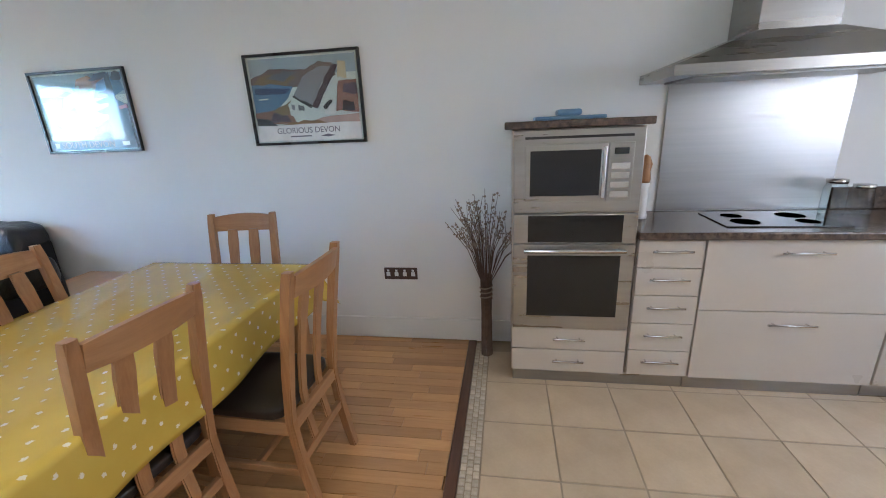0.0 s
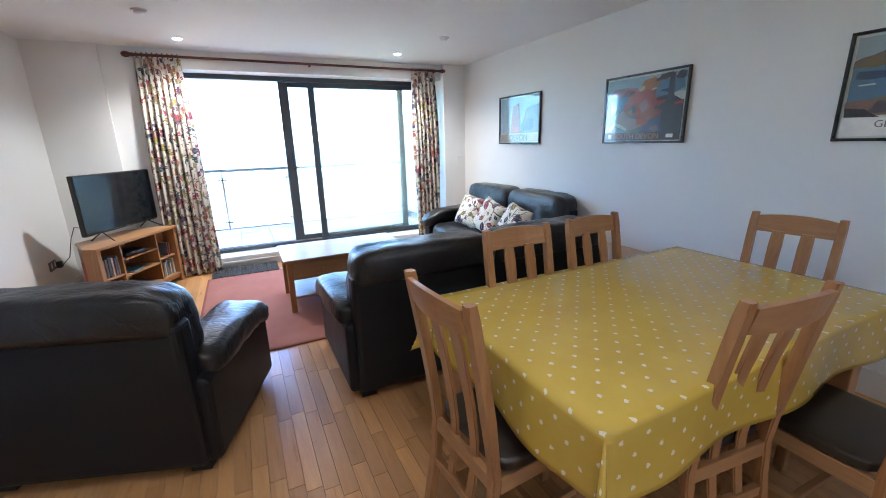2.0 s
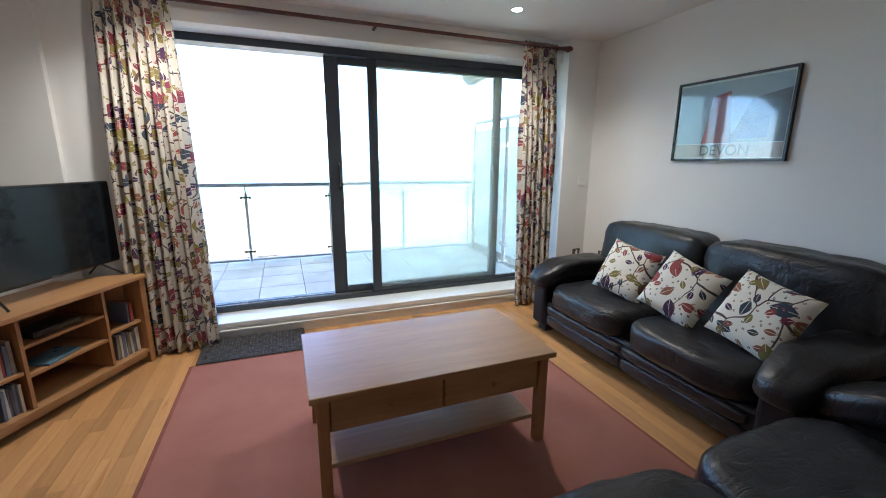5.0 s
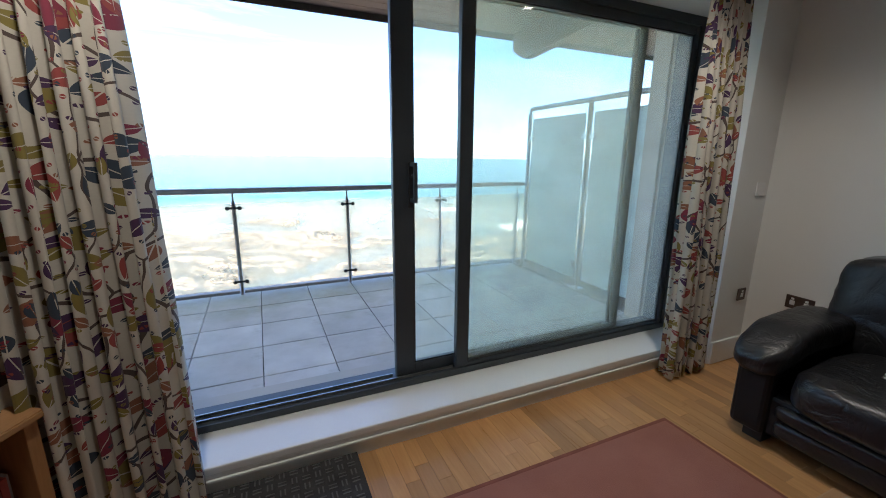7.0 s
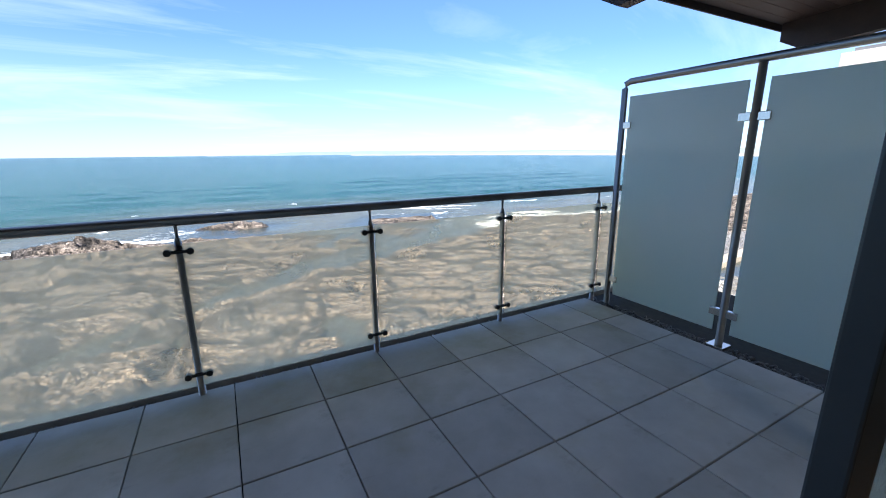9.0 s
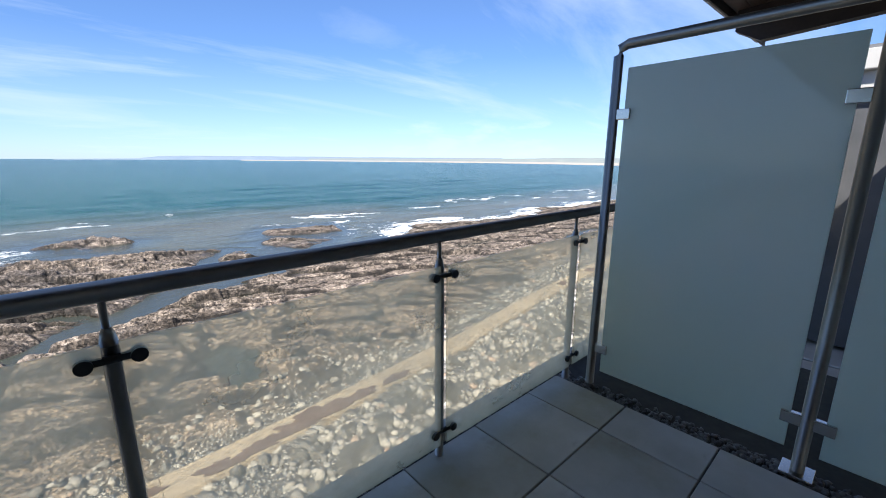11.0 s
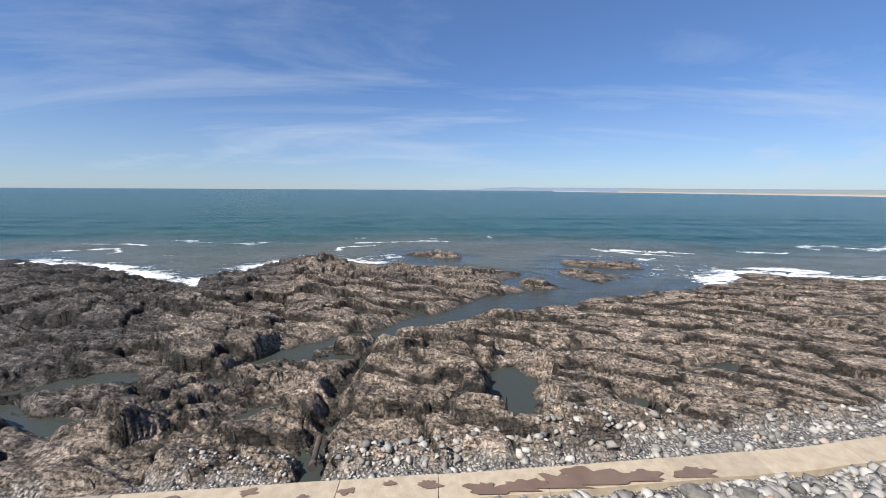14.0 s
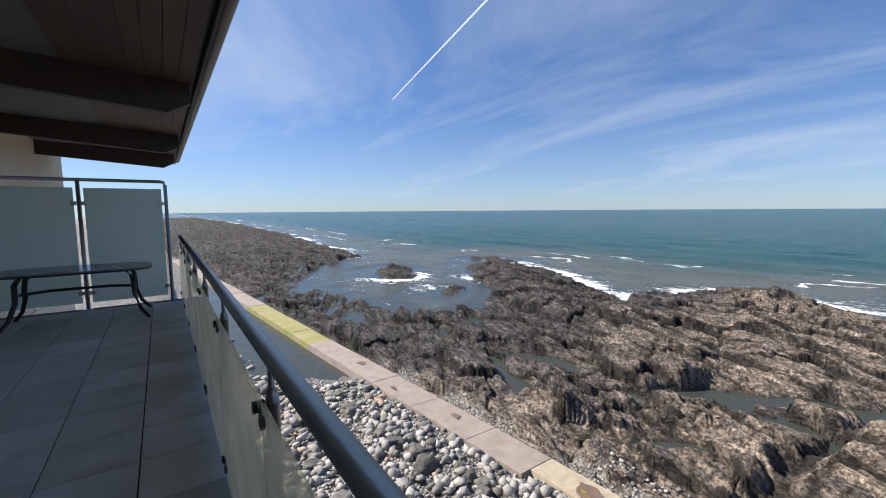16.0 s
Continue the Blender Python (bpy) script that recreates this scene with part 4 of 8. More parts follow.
CLIFF = [("sky", [(-0.97, 0.4), (0.97, 0.4), (0.97, 0.95), (-0.97, 0.95)]), ("sea", [(-0.97, -0.72), (0.3, -0.72), (0.2, 0.42), (-0.97, 0.5)]),
         ("rose", [(-0.92, 0.42), (-0.8, 0.66), (-0.45, 0.7), (-0.15, 0.62), (-0.1, 0.4)]), ("red", [(-0.6, 0.4), (-0.45, 0.6), (-0.2, 0.56), (-0.2, 0.4)]), ("dark", [(-0.5, 0.44), (-0.3, 0.54), (-0.18, 0.5), (-0.3, 0.4)]), ("bay", [(-0.9, 0.1), (-0.45, 0.12), (-0.4, 0.4), (-0.92, 0.42)]),
         ("sky", [(-0.84, -0.3), (-0.7, 0.0), (-0.74, 0.3), (-0.88, 0.3)]), ("red", [(-0.55, -0.12), (-0.4, 0.36), (-0.1, 0.56), (0.3, 0.6), (0.6, 0.3), (0.5, -0.25), (0.1, -0.4), (-0.2, -0.2)]),
         ("orange", [(-0.12, 0.5), (0.0, 0.82), (0.25, 0.9), (0.42, 0.76), (0.3, 0.5), (0.1, 0.56)]), ("brick", [(0.3, 0.85), (0.6, 0.84), (0.5, 0.5), (0.3, 0.5)]), ("cream", [(-0.12, 0.52), (0.02, 0.56), (0.04, 0.66), (-0.1, 0.6)]), ("cream", [(0.2, 0.5), (0.34, 0.54), (0.3, 0.6), (0.2, 0.57)]),
         ("rose", [(-0.1, 0.1), (0.1, 0.3), (0.2, 0.05), (0.0, -0.15)]), ("plum", [(-0.4, 0.0), (-0.2, 0.15), (-0.15, -0.1), (-0.35, -0.15)]), ("ochre", [(-0.4, -0.02), (-0.25, 0.05), (-0.25, -0.12), (-0.36, -0.14)]),
         ("bay", [(0.3, 0.35), (0.42, 0.7), (0.9, 0.9), (0.97, 0.5), (0.6, 0.3)]), ("sand", [(-0.72, -0.25), (-0.5, -0.02), (-0.3, -0.25), (0.1, -0.42), (0.2, -0.48), (-0.05, -0.58), (-0.4, -0.66)]), ("paper", [(-0.9, -0.68), (-0.72, -0.34), (-0.35, -0.62), (-0.36, -0.68), (-0.7, -0.5), (-0.8, -0.7)]),
         ("red", [(-0.12, -0.3), (0.1, -0.36), (0.18, -0.48), (-0.1, -0.5)]), ("navy", [(0.0, -0.72), (0.2, -0.4), (0.5, -0.2), (0.97, -0.1), (0.97, -0.72)]), ("dark", [(0.5, -0.72), (0.48, -0.2), (0.6, 0.3), (0.62, 0.95), (0.74, 0.95), (0.74, 0.3), (0.97, 0.15), (0.97, -0.72)]),
         ("dark", [(0.28, 0.02), (0.6, 0.12), (0.62, -0.1), (0.4, -0.08)]), ("dark", [(0.26, 0.24), (0.6, 0.34), (0.6, 0.2), (0.4, 0.18)]), ("dark", [(0.4, 0.44), (0.7, 0.55), (0.7, 0.4)]), ("dark", [(0.26, 0.78), (0.42, 0.92), (0.7, 0.95), (0.6, 0.82), (0.4, 0.76)]), ("dark", [(0.74, 0.8), (0.84, 0.95), (0.97, 0.92), (0.97, 0.78), (0.84, 0.74)]),
         ("red", [(0.78, 0.1), (0.95, 0.14), (0.95, 0.04), (0.8, 0.02)]), ("grey", [(0.2, -0.62), (0.4, -0.5), (0.5, -0.68), (0.3, -0.72)]),
         ("dark", [(-0.97, -0.97), (0.97, -0.97), (0.97, -0.72), (-0.97, -0.72)]), ("paper", [(-0.86, -0.92), (-0.76, -0.92), (-0.76, -0.78), (-0.86, -0.78)]), ("paper", [(0.66, -0.9), (0.82, -0.9), (0.82, -0.79), (0.66, -0.79)])]
picture("black-framed travel poster of a red cliff above a bay", -2.852, -2.09, 1.394, 1.937,
        [(c, pts if i in (0, 28, 29, 30) else wavy(pts, i + 40)) for i, (c, pts) in enumerate(CLIFF)], [("SOUTH DEVON", 0.062, -0.1, -0.85, "letter")])
picture("black-framed travel poster of red houses above the sea", -4.512, -3.736, 1.397, 1.944,
        [("sky", [(-0.97, -0.6), (0.97, -0.6), (0.97, 0.95), (-0.97, 0.95)]), ("red", [(-0.45, -0.6), (0.1, -0.6), (0.0, 0.7), (-0.3, 0.6)]), ("grey", [(0.05, -0.6), (0.97, -0.6), (0.97, 0.6), (0.4, 0.45)]),
         ("navy", [(0.2, -0.5), (0.7, -0.5), (0.7, 0.0), (0.3, -0.05)]), ("sand", [(-0.97, -0.97), (0.97, -0.97), (0.97, -0.62), (-0.97, -0.62)])],
        [("DEVON", 0.1, 0.0, -0.8, "dark")])

# ---- dining table, cloth, chairs ----
table = thing("dining_table", "oak dining table with square legs under a yellow cloth", "table", pose(-1.165, 1.33, 0))
part("tabletop", bx(-0.47, 0.47, -0.84, 0.84, 0.715, 0.752, bev=0.004), oak_y, table)
ap = bmesh.new()
box(ap, -0.4, 0.4, -0.76, -0.735, 0.63, 0.714); box(ap, -0.4, 0.4, 0.735, 0.76, 0.63, 0.714); box(ap, -0.4, -0.375, -0.73, 0.73, 0.63, 0.714); box(ap, 0.375, 0.4, -0.73, 0.73, 0.63, 0.714)
part("apron", ap, oak_x, table)
leg_mesh = mesh_of("leg", bx(-0.045, 0.045, -0.045, 0.045, 0, 0.714, bev=0.005), oak)
for sx in (-1, 1):
    for sy in (-1, 1):
        o = new("leg", leg_mesh); o.parent = table; o.location = (sx * 0.405, sy * 0.765, 0)


def tablecloth(w, d, drop, z):
    bm = bmesh.new(); uv = bm.loops.layers.uv.new("UVMap")
    nx, ny = 70, 100
    xs, ys = np.linspace(-w - drop, w + drop, nx), np.linspace(-d - drop, d + drop, ny)
    g = []
    for a in xs:
        row = []
        for b in ys:
            dx, dy = max(abs(a) - w, 0), max(abs(b) - d, 0)
            sx, sy = (1 if a > 0 else -1), (1 if b > 0 else -1)
            if dx == 0 and dy == 0:
                crease = 0.004 * max(0, 1 - abs((a * 0.9 + b * 0.25) % 0.31 - 0.15) * 40) + 0.002 * noise.noise(Vector((a * 6, b * 6, 0)))
                p = Vector((a, b, z + max(crease, 0)))
            elif dy == 0:
                wv = 0.018 * dx / drop * math.sin(b * 9 + 1.3 * sx) + 0.01
                p = Vector((sx * (w + 0.012 + wv + 0.03 * dx), b, z - dx + 0.01))
            elif dx == 0:
                wv = 0.02 * dy / drop * math.sin(a * 10 + sy) + 0.01
                p = Vector((a, sy * (d + 0.012 + wv + 0.03 * dy), z - dy + 0.01))
            else:
                r, t = math.hypot(dx, dy), min(dx, dy)
                th = math.atan2(dy, dx)
                spread = 0.55 * t * abs(math.sin(2 * th))
                p = Vector((sx * (w + 0.012 + math.cos(th) * spread), sy * (d + 0.012 + math.sin(th) * spread), z + 0.01 - math.sqrt(max(r * r - spread * spread, 0)) * 0.97))
            row.append(bm.verts.new(p))
        g.append(row)
    for i in range(nx - 1):
        for j in range(ny - 1):
            f = bm.faces.new((g[i][j], g[i + 1][j], g[i + 1][j + 1], g[i][j + 1])); f.smooth = True
            for lp, (ii, jj) in zip(f.loops, ((i, j), (i + 1, j), (i + 1, j + 1), (i, j + 1))):
                lp[uv].uv = (xs[ii], ys[jj])
    return bm


tc_ob = solo("tablecloth", tablecloth(0.485, 0.86, 0.235, 0.758), oilcloth, "mustard yellow oilcloth with small white stars, creased", "tablecloth", "", pose(-1.165, 1.33, 0))
sm = tc_ob.modifiers.new("thick", "SOLIDIFY"); sm.thickness = 0.002; sm.offset = 1


def dining_chair(m):
    c = thing("dining_chair", "oak dining chair with slatted back and dark leather seat", "chair", m, "chairs round the table")
    back = lambda z: -0.19 - (0.09 * ((z - 0.42) / 0.61) ** 1.25 if z > 0.42 else -0.0) - (0.06 * ((0.42 - z) / 0.42) ** 1.5 if z < 0.42 else 0)  # noqa: E731
    zs = [0, 0.1, 0.2, 0.3, 0.42, 0.52, 0.64, 0.76, 0.88, 0.98, 1.03]
    for s in (-1, 1):
        part("back_post", sweep([(s * (0.178 + 0.004 * z), back(z), z) for z in zs], 0.036, 0.034, [0.038] * 8 + [0.036, 0.034, 0.032]), oak, c)
        part("front_leg", bx(s * 0.185 - 0.02, s * 0.185 + 0.02, 0.18, 0.22, 0, 0.42, bev=0.004), oak, c)
        part("stretcher", bx(s * 0.185 - 0.011, s * 0.185 + 0.011, -0.2, 0.19, 0.17, 0.2, bev=0.003), oak_y, c)
        part("side_rail", bx(s * 0.188 - 0.012, s * 0.188 + 0.012, -0.18, 0.18, 0.365, 0.425, bev=0.003), oak_y, c)
        zz = [0.24, 0.36, 0.48, 0.62, 0.76, 0.86, 0.94]
        part("back_slat", sweep([(s * 0.062, back(z) + 0.012 * math.sin((z - 0.24) * 4.4), z) for z in zz], 0.05, 0.014, [0.042, 0.044, 0.048, 0.054, 0.058, 0.058, 0.056]), oak, c)
    tr = bmesh.new()
    rows = []
    for i in range(9):
        u = -1 + 2 * i / 8
        y = back(0.97) - 0.022 * (1 - u * u)
        rows.append([tr.verts.new((u * 0.165, y + sy, z + (0.012 * (1 - u * u) if z > 1 else 0) + (-0.004 * (1 - u * u) if z < 1 else 0))) for sy, z in ((-0.011, 0.93), (0.011, 0.93), (0.009 - 0.02, 1.012), (-0.011 - 0.02, 1.012))])
    for a, b in zip(rows, rows[1:]):
        for k in range(4):
            tr.faces.new((a[k], a[(k + 1) % 4], b[(k + 1) % 4], b[k]))
    tr.faces.new(rows[0][::-1]); tr.faces.new(rows[-1])
    bmesh.ops.recalc_face_normals(tr, faces=tr.faces)
    part("top_rail", tr, oak_x, c)
    part("low_rail", bx(-0.165, 0.165, back(0.24) - 0.012, back(0.24) + 0.012, 0.215, 0.255, bev=0.003), oak_x, c)
    part("front_rail", bx(-0.17, 0.17, 0.188, 0.212, 0.365, 0.425, bev=0.003), oak_x, c)
    part("rear_rail", bx(-0.165, 0.165, -0.205, -0.183, 0.37, 0.425, bev=0.003), oak_x, c)
    part("cross_stretcher", bx(-0.175, 0.175, -0.012, 0.012, 0.172, 0.198, bev=0.003), oak_x, c)
    part("seat", puff(-0.205, 0.205, -0.175, 0.225, 0.425, 0.475, 7, 8, 0.002, 8), seat_leather, c, "dark brown leather seat pad")
    return c


ch = dining_chair(pose(-1.155, 0.51, 0, 0, 0, 4))
for x, y, r in ((-1.095, 2.04, 188), (-1.425, 0.95, -90), (-1.44, 1.49, -87), (-0.875, 1.095, 84), (-0.585, 1.545, 88)):
    copy_thing(ch, pose(x, y, 0, 0, 0, r))


# ---- sofas ----
def leather_sofa(name, label, cat, m, width, seats, group=""):
    s = thing(name, label, cat, m, group)
    w, d = width / 2, 0.44
    part("base", bx(-w + 0.07, w - 0.07, -d + 0.02, d - 0.05, 0.06, 0.27, bev=0.02), leather_dull, s)
    bb = bmesh.new()
    box(bb, -w + 0.06, w - 0.06, -d, -d + 0.12, 0.055, 0.76, bev=0.03, seg=3)
    for v in bb.verts:
        if v.co.z > 0.4:
            v.co.y -= 0.03 * (v.co.z - 0.4)
    part("back_panel", bb, leather_dull, s, "plain black leather outside back")
    sw = (2 * w - 0.40) / seats
    for i in range(seats):
        x0 = -w + 0.20 + i * sw
        part("seat_cushion", puff(x0 + 0.004, x0 + sw - 0.004, -0.28, d + 0.01, 0.23, 0.45, 4.5, 16, 0.009, 9, i * 3.1, 0.012), leather, s)
        part("front_band", puff(x0 + 0.004, x0 + sw - 0.004, d - 0.1, d - 0.012, 0.175, 0.25, 5, 8, 0.003, 8, i), leather, s)
        part("low_front_band", puff(x0 + 0.004, x0 + sw - 0.004, d - 0.1, d - 0.022, 0.08, 0.172, 5, 8, 0.003, 8, i + 4), leather, s)
        bw = (2 * w - 0.14) / seats
        b0 = -w + 0.07 + i * bw
        bc = puff(b0 + 0.003, b0 + bw - 0.003, -0.45, -0.16, 0.36, 0.905, 6.5, 20, 0.011, 8, 7 + i * 2.7)
        for v in bc.verts:
            v.co.y -= 0.10 * (v.co.z - 0.42)
            if v.co.z < 0.74:
                v.co.y = max(v.co.y, -0.395 - 0.09 * max(0, v.co.z - 0.66) / 0.08)
        part("back_cushion", bc, leather, s)
    for q in (-1, 1):
        a0, a1 = sorted((q * (w - 0.19), q * w))
        side = bmesh.new()
        box(side, a0 + 0.012, a1 - 0.012, -d + 0.04, d - 0.02, 0.05, 0.48, bev=0.03, seg=3)
        part("arm", side, leather_dull, s)
        pad = puff(a0 - 0.03, a1 + 0.03, -0.34, d + 0.03, 0.425, 0.58, 4.2, 14, 0.009, 11, q * 5 + 2)
        for v in pad.verts:
            if v.co.y > 0.25:
                v.co.z -= 0.35 * (v.co.y - 0.25)
            v.co.z += 0.02 * math.cos(v.co.y * 4)
        part("arm_pad", pad, leather, s, "rounded creased arm pad")
        for y in (-d + 0.1, d - 0.1):
            part("foot", bx(q * (w - 0.12) - 0.045, q * (w - 0.12) + 0.045, y - 0.045, y + 0.045, 0, 0.06, bev=0.004), black_plastic, s)
    return s


leather_sofa("leather_sofa", "black leather two-seat sofa with its back to the dining table", "sofa", pose(-2.56, 1.11, 0, 0, 0, 90), 1.95, 2, "leather suite")
leather_sofa("leather_sofa", "black leather two-seat sofa against the wall", "sofa", pose(-3.99, 2.27, 0, 0, 0, 180), 1.96, 2, "leather suite")
leather_sofa("leather_armchair", "black leather armchair turned towards the television", "armchair", pose(-2.49, -0.86, 0, 0, 0, 70.5), 1.06, 1, "leather suite")


def cushion(m, seed):
    bm = bmesh.new(); uv = bm.loops.layers.uv.new("UVMap")
    n = 20
    sides = []
    for side in (1, -1):
        g = []
        for i in range(n + 1):
            row = []
            for j in range(n + 1):
                u, v = -1 + 2 * i / n, -1 + 2 * j / n
                t = ((1 - u ** 4) * (1 - v ** 4)) ** 0.55
                k = 0.195 * (1 - 0.07 * ((1 - u * u) * v ** 4 + (1 - v * v) * u ** 4))
                row.append(bm.verts.new((u * k, side * (0.075 * t + 0.004 * noise.noise(Vector((u * 3, v * 3, seed + side)))), v * k)))
            g.append(row)
        for i in range(n):
            for j in range(n):
                q = [g[i][j], g[i + 1][j], g[i + 1][j + 1], g[i][j + 1]]
                f = bm.faces.new(q if side < 0 else q[::-1]); f.smooth = True
                for lp in f.loops:
                    lp[uv].uv = (lp.vert.co.x + seed * 0.31, lp.vert.co.z + seed * 0.17)
        sides.append(g)
    bmesh.ops.remove_doubles(bm, verts=bm.verts, dist=0.0015)
    return solo("cushion", bm, cushion_cloth, "cream cushion printed with leaves, leaning on the sofa", "cushion", "sofa cushions", m)


cushion(pose(-4.31, 2.19, 0.62, -26, 9, 10), 1.0)
cushion(pose(-3.86, 2.17, 0.615, -28, 15, 3), 2.0)
cushion(pose(-3.40, 2.16, 0.62, -28, 10, -4), 3.0)

# ---- coffee table, rug, mat ----
ct = thing("coffee_table", "oak coffee table with drawers and a low shelf", "table", pose(-3.955, 0.53, 0))
part("tabletop", bx(-0.32, 0.32, -0.565, 0.565, 0.47, 0.498, bev=0.005), oak_y, ct)
for sx in (-1, 1):
    for sy in (-1, 1):
        part("leg", bx(sx * 0.272 - 0.024, sx * 0.272 + 0.024, sy * 0.515 - 0.024, sy * 0.515 + 0.024, 0, 0.469, bev=0.004), oak, ct)
part("carcass", bx(-0.27, 0.262, -0.49, 0.49, 0.30, 0.468), oak_y, ct)
for y0, y1 in ((-0.485, -0.004), (0.004, 0.485)):
    dr = part("drawer", bx(0.264, 0.282, y0, y1, 0.312, 0.46, bev=0.003), oak_y, ct)
    part("knob", lathe([(0.006, 0), (0.006, 0.012), (0.014, 0.02), (0.012, 0.028), (0.002, 0.03)], 12), oak, dr).matrix_basis = pose(0.282, (y0 + y1) / 2, 0.386, 0, 90, 0)
part("shelf", bx(-0.26, 0.26, -0.49, 0.49, 0.125, 0.147, bev=0.003), oak_y, ct)
rug = thing("rug", "plain dusty pink wool rug with a bound edge", "rug", pose(0, 0, 0))
part("wool_field", bx(-5.11, -3.065, -0.725, 1.585, 0.001, 0.012, bev=0.003), pink_rug, rug)
rb = bmesh.new()
for a in ((-5.13, -5.11, -0.745, 1.605), (-3.065, -3.045, -0.745, 1.605), (-5.11, -3.065, -0.745, -0.725), (-5.11, -3.065, 1.585, 1.605)):
    box(rb, *a, 0.001, 0.0105, bev=0.002)
part("binding", rb, pink_rug_edge, rug)
mt = thing("door_mat", "dark grey ribbed mat below the window", "mat", pose(-5.335, -0.35, 0))
part("backing", bx(-0.205, 0.21, -0.36, 0.36, 0.013, 0.019, bev=0.002), mat_mat, mt)
bar = bmesh.new()
box(bar, -0.017, 0.017, -0.003, 0.003, 0, 0.004)
bar_x = mesh_of("rib", bar, mat_bar)
bar = bmesh.new()
box(bar, -0.003, 0.003, -0.017, 0.017, 0, 0.004)
bar_y = mesh_of("rib", bar, mat_bar)
for i in range(8):
    for j in range(14):
        for k in (-1, 1):
            o = new("rib", bar_x if (i + j) % 2 else bar_y)
            o.parent = mt
            o.location = (-0.17 + i * 0.049 + (0 if (i + j) % 2 else k * 0.009), -0.318 + j * 0.049 + (k * 0.009 if (i + j) % 2 else 0), 0.019)

# ---- television and its unit ----
ux = pose(-4.996, -1.40, 0, 0, 0, -28)
unit = thing("tv_unit", "oak corner television unit with open shelves", "tv unit", ux)


def prism(front, backw, depth, z0, z1, bev=0.004):
    bm = bmesh.new()
    pts = [(-front / 2, depth / 2), (front / 2, depth / 2), (front / 2, depth / 2 - 0.12), (backw / 2, -depth / 2), (-backw / 2, -depth / 2), (-front / 2, depth / 2 - 0.12)]
    lo, hi = [bm.verts.new((x, y, z0)) for x, y in pts], [bm.verts.new((x, y, z1)) for x, y in pts]
    bm.faces.new(lo); bm.faces.new(hi[::-1])
    for k in range(6):
        bm.faces.new((lo[k], hi[k], hi[(k + 1) % 6], lo[(k + 1) % 6]))
    bmesh.ops.recalc_face_normals(bm, faces=bm.faces)
    if bev:
        bmesh.ops.bevel(bm, geom=bm.edges[:], offset=bev, segments=2, affect="EDGES")
    return bm


part("top", prism(1.06, 0.56, 0.42, 0.60, 0.624), oak_x, unit)
part("bottom", prism(1.0, 0.54, 0.38, 0.08, 0.10, 0), oak_x, unit)
part("plinth", bx(-0.5, 0.5, 0.155, 0.175, 0.045, 0.08, bev=0.002), oak_x, unit)
for s in (-1, 1):
    part("side", bx(s * 0.49 - 0.02, s * 0.49 + 0.02, 0.06, 0.195, 0, 0.599, bev=0.003), oak, unit)
    bk = bmesh.new()
    p0, p1 = Vector((s * 0.49, 0.075, 0)), Vector((s * 0.27, -0.19, 0))
    dd = (p1 - p0).normalized(); nn = Vector((-dd.y, dd.x, 0)) * 0.009
    vs = [bk.verts.new(v + Vector((0, 0, z))) for z in (0.1, 0.599) for v in (p0 + nn, p1 + nn, p1 - nn, p0 - nn)]
    for f in ((0, 1, 2, 3), (7, 6, 5, 4), (0, 4, 5, 1), (1, 5, 6, 2), (2, 6, 7, 3), (3, 7, 4, 0)):
        bk.faces.new([vs[i] for i in f])
    bmesh.ops.recalc_face_normals(bk, faces=bk.faces)
    part("slant_back", bk, oak, unit)
    part("divider", bx(s * 0.23 - 0.009, s * 0.23 + 0.009, -0.17, 0.17, 0.101, 0.599), oak, unit)
    part("shelf", bx(*sorted((s * 0.242, s * 0.468)), -0.02, 0.165, 0.30, 0.316), oak_x, unit)
part("back", bx(-0.27, 0.27, -0.2, -0.185, 0.1, 0.599), oak_x, unit)
for z in (0.27, 0.43):
    part("shelf", bx(-0.22, 0.22, -0.18, 0.165, z, z + 0.016), oak_x, unit)
case_cols = [flat_ink("case_" + str(i), c, 0.4) for i, c in enumerate(((0.5, 0.48, 0.45), (0.08, 0.08, 0.1), (0.3, 0.06, 0.05), (0.12, 0.16, 0.25), (0.45, 0.4, 0.3), (0.2, 0.2, 0.2)))]
random.seed(5)
for x0, x1, z, hh in ((0.255, 0.455, 0.317, 0.185), (0.255, 0.44, 0.101, 0.17), (-0.455, -0.30, 0.101, 0.17), (-0.45, -0.40, 0.317, 0.14)):
    x = x0
    while x < x1:
        t = random.uniform(0.013, 0.024)
        hgt = hh * random.uniform(0.88, 1.0)
        b = solo("disc_case", bx(-t / 2 + 0.0006, t / 2 - 0.0006, -0.065, 0.065, 0, hgt, bev=0.0015), random.choice(case_cols), "upright plastic disc case on the shelf", "disc case", "disc cases", ux @ pose(x + t / 2, 0.075 + random.uniform(-0.012, 0.008), z, 0, random.uniform(-2, 2), 0))
        x += t
box1 = thing("set_top_box", "flat black box on the shelf", "media player", ux @ pose(0.02, 0.06, 0.446))
part("case", bx(-0.13, 0.13, -0.08, 0.08, 0.004, 0.038, bev=0.004), black_plastic, box1)
part("front", bx(-0.12, 0.12, 0.0802, 0.083, 0.008, 0.034), black_glass, box1)
solo("magazine", bx(-0.11, 0.11, -0.075, 0.075, 0, 0.012, bev=0.002), flat_ink("magazine_blue", (0.10, 0.2, 0.28), 0.3), "blue glossy magazine lying on the shelf", "magazine", "", ux @ pose(0.03, 0.07, 0.2865, 0, 0, 12))
tv = thing("television", "flat black television standing on two feet", "television", ux @ pose(-0.13, -0.02, 0.6245, 0, 0, 3))
part("housing", bx(-0.515, 0.515, -0.03, 0.012, 0.075, 0.615, bev=0.006), black_plastic, tv)
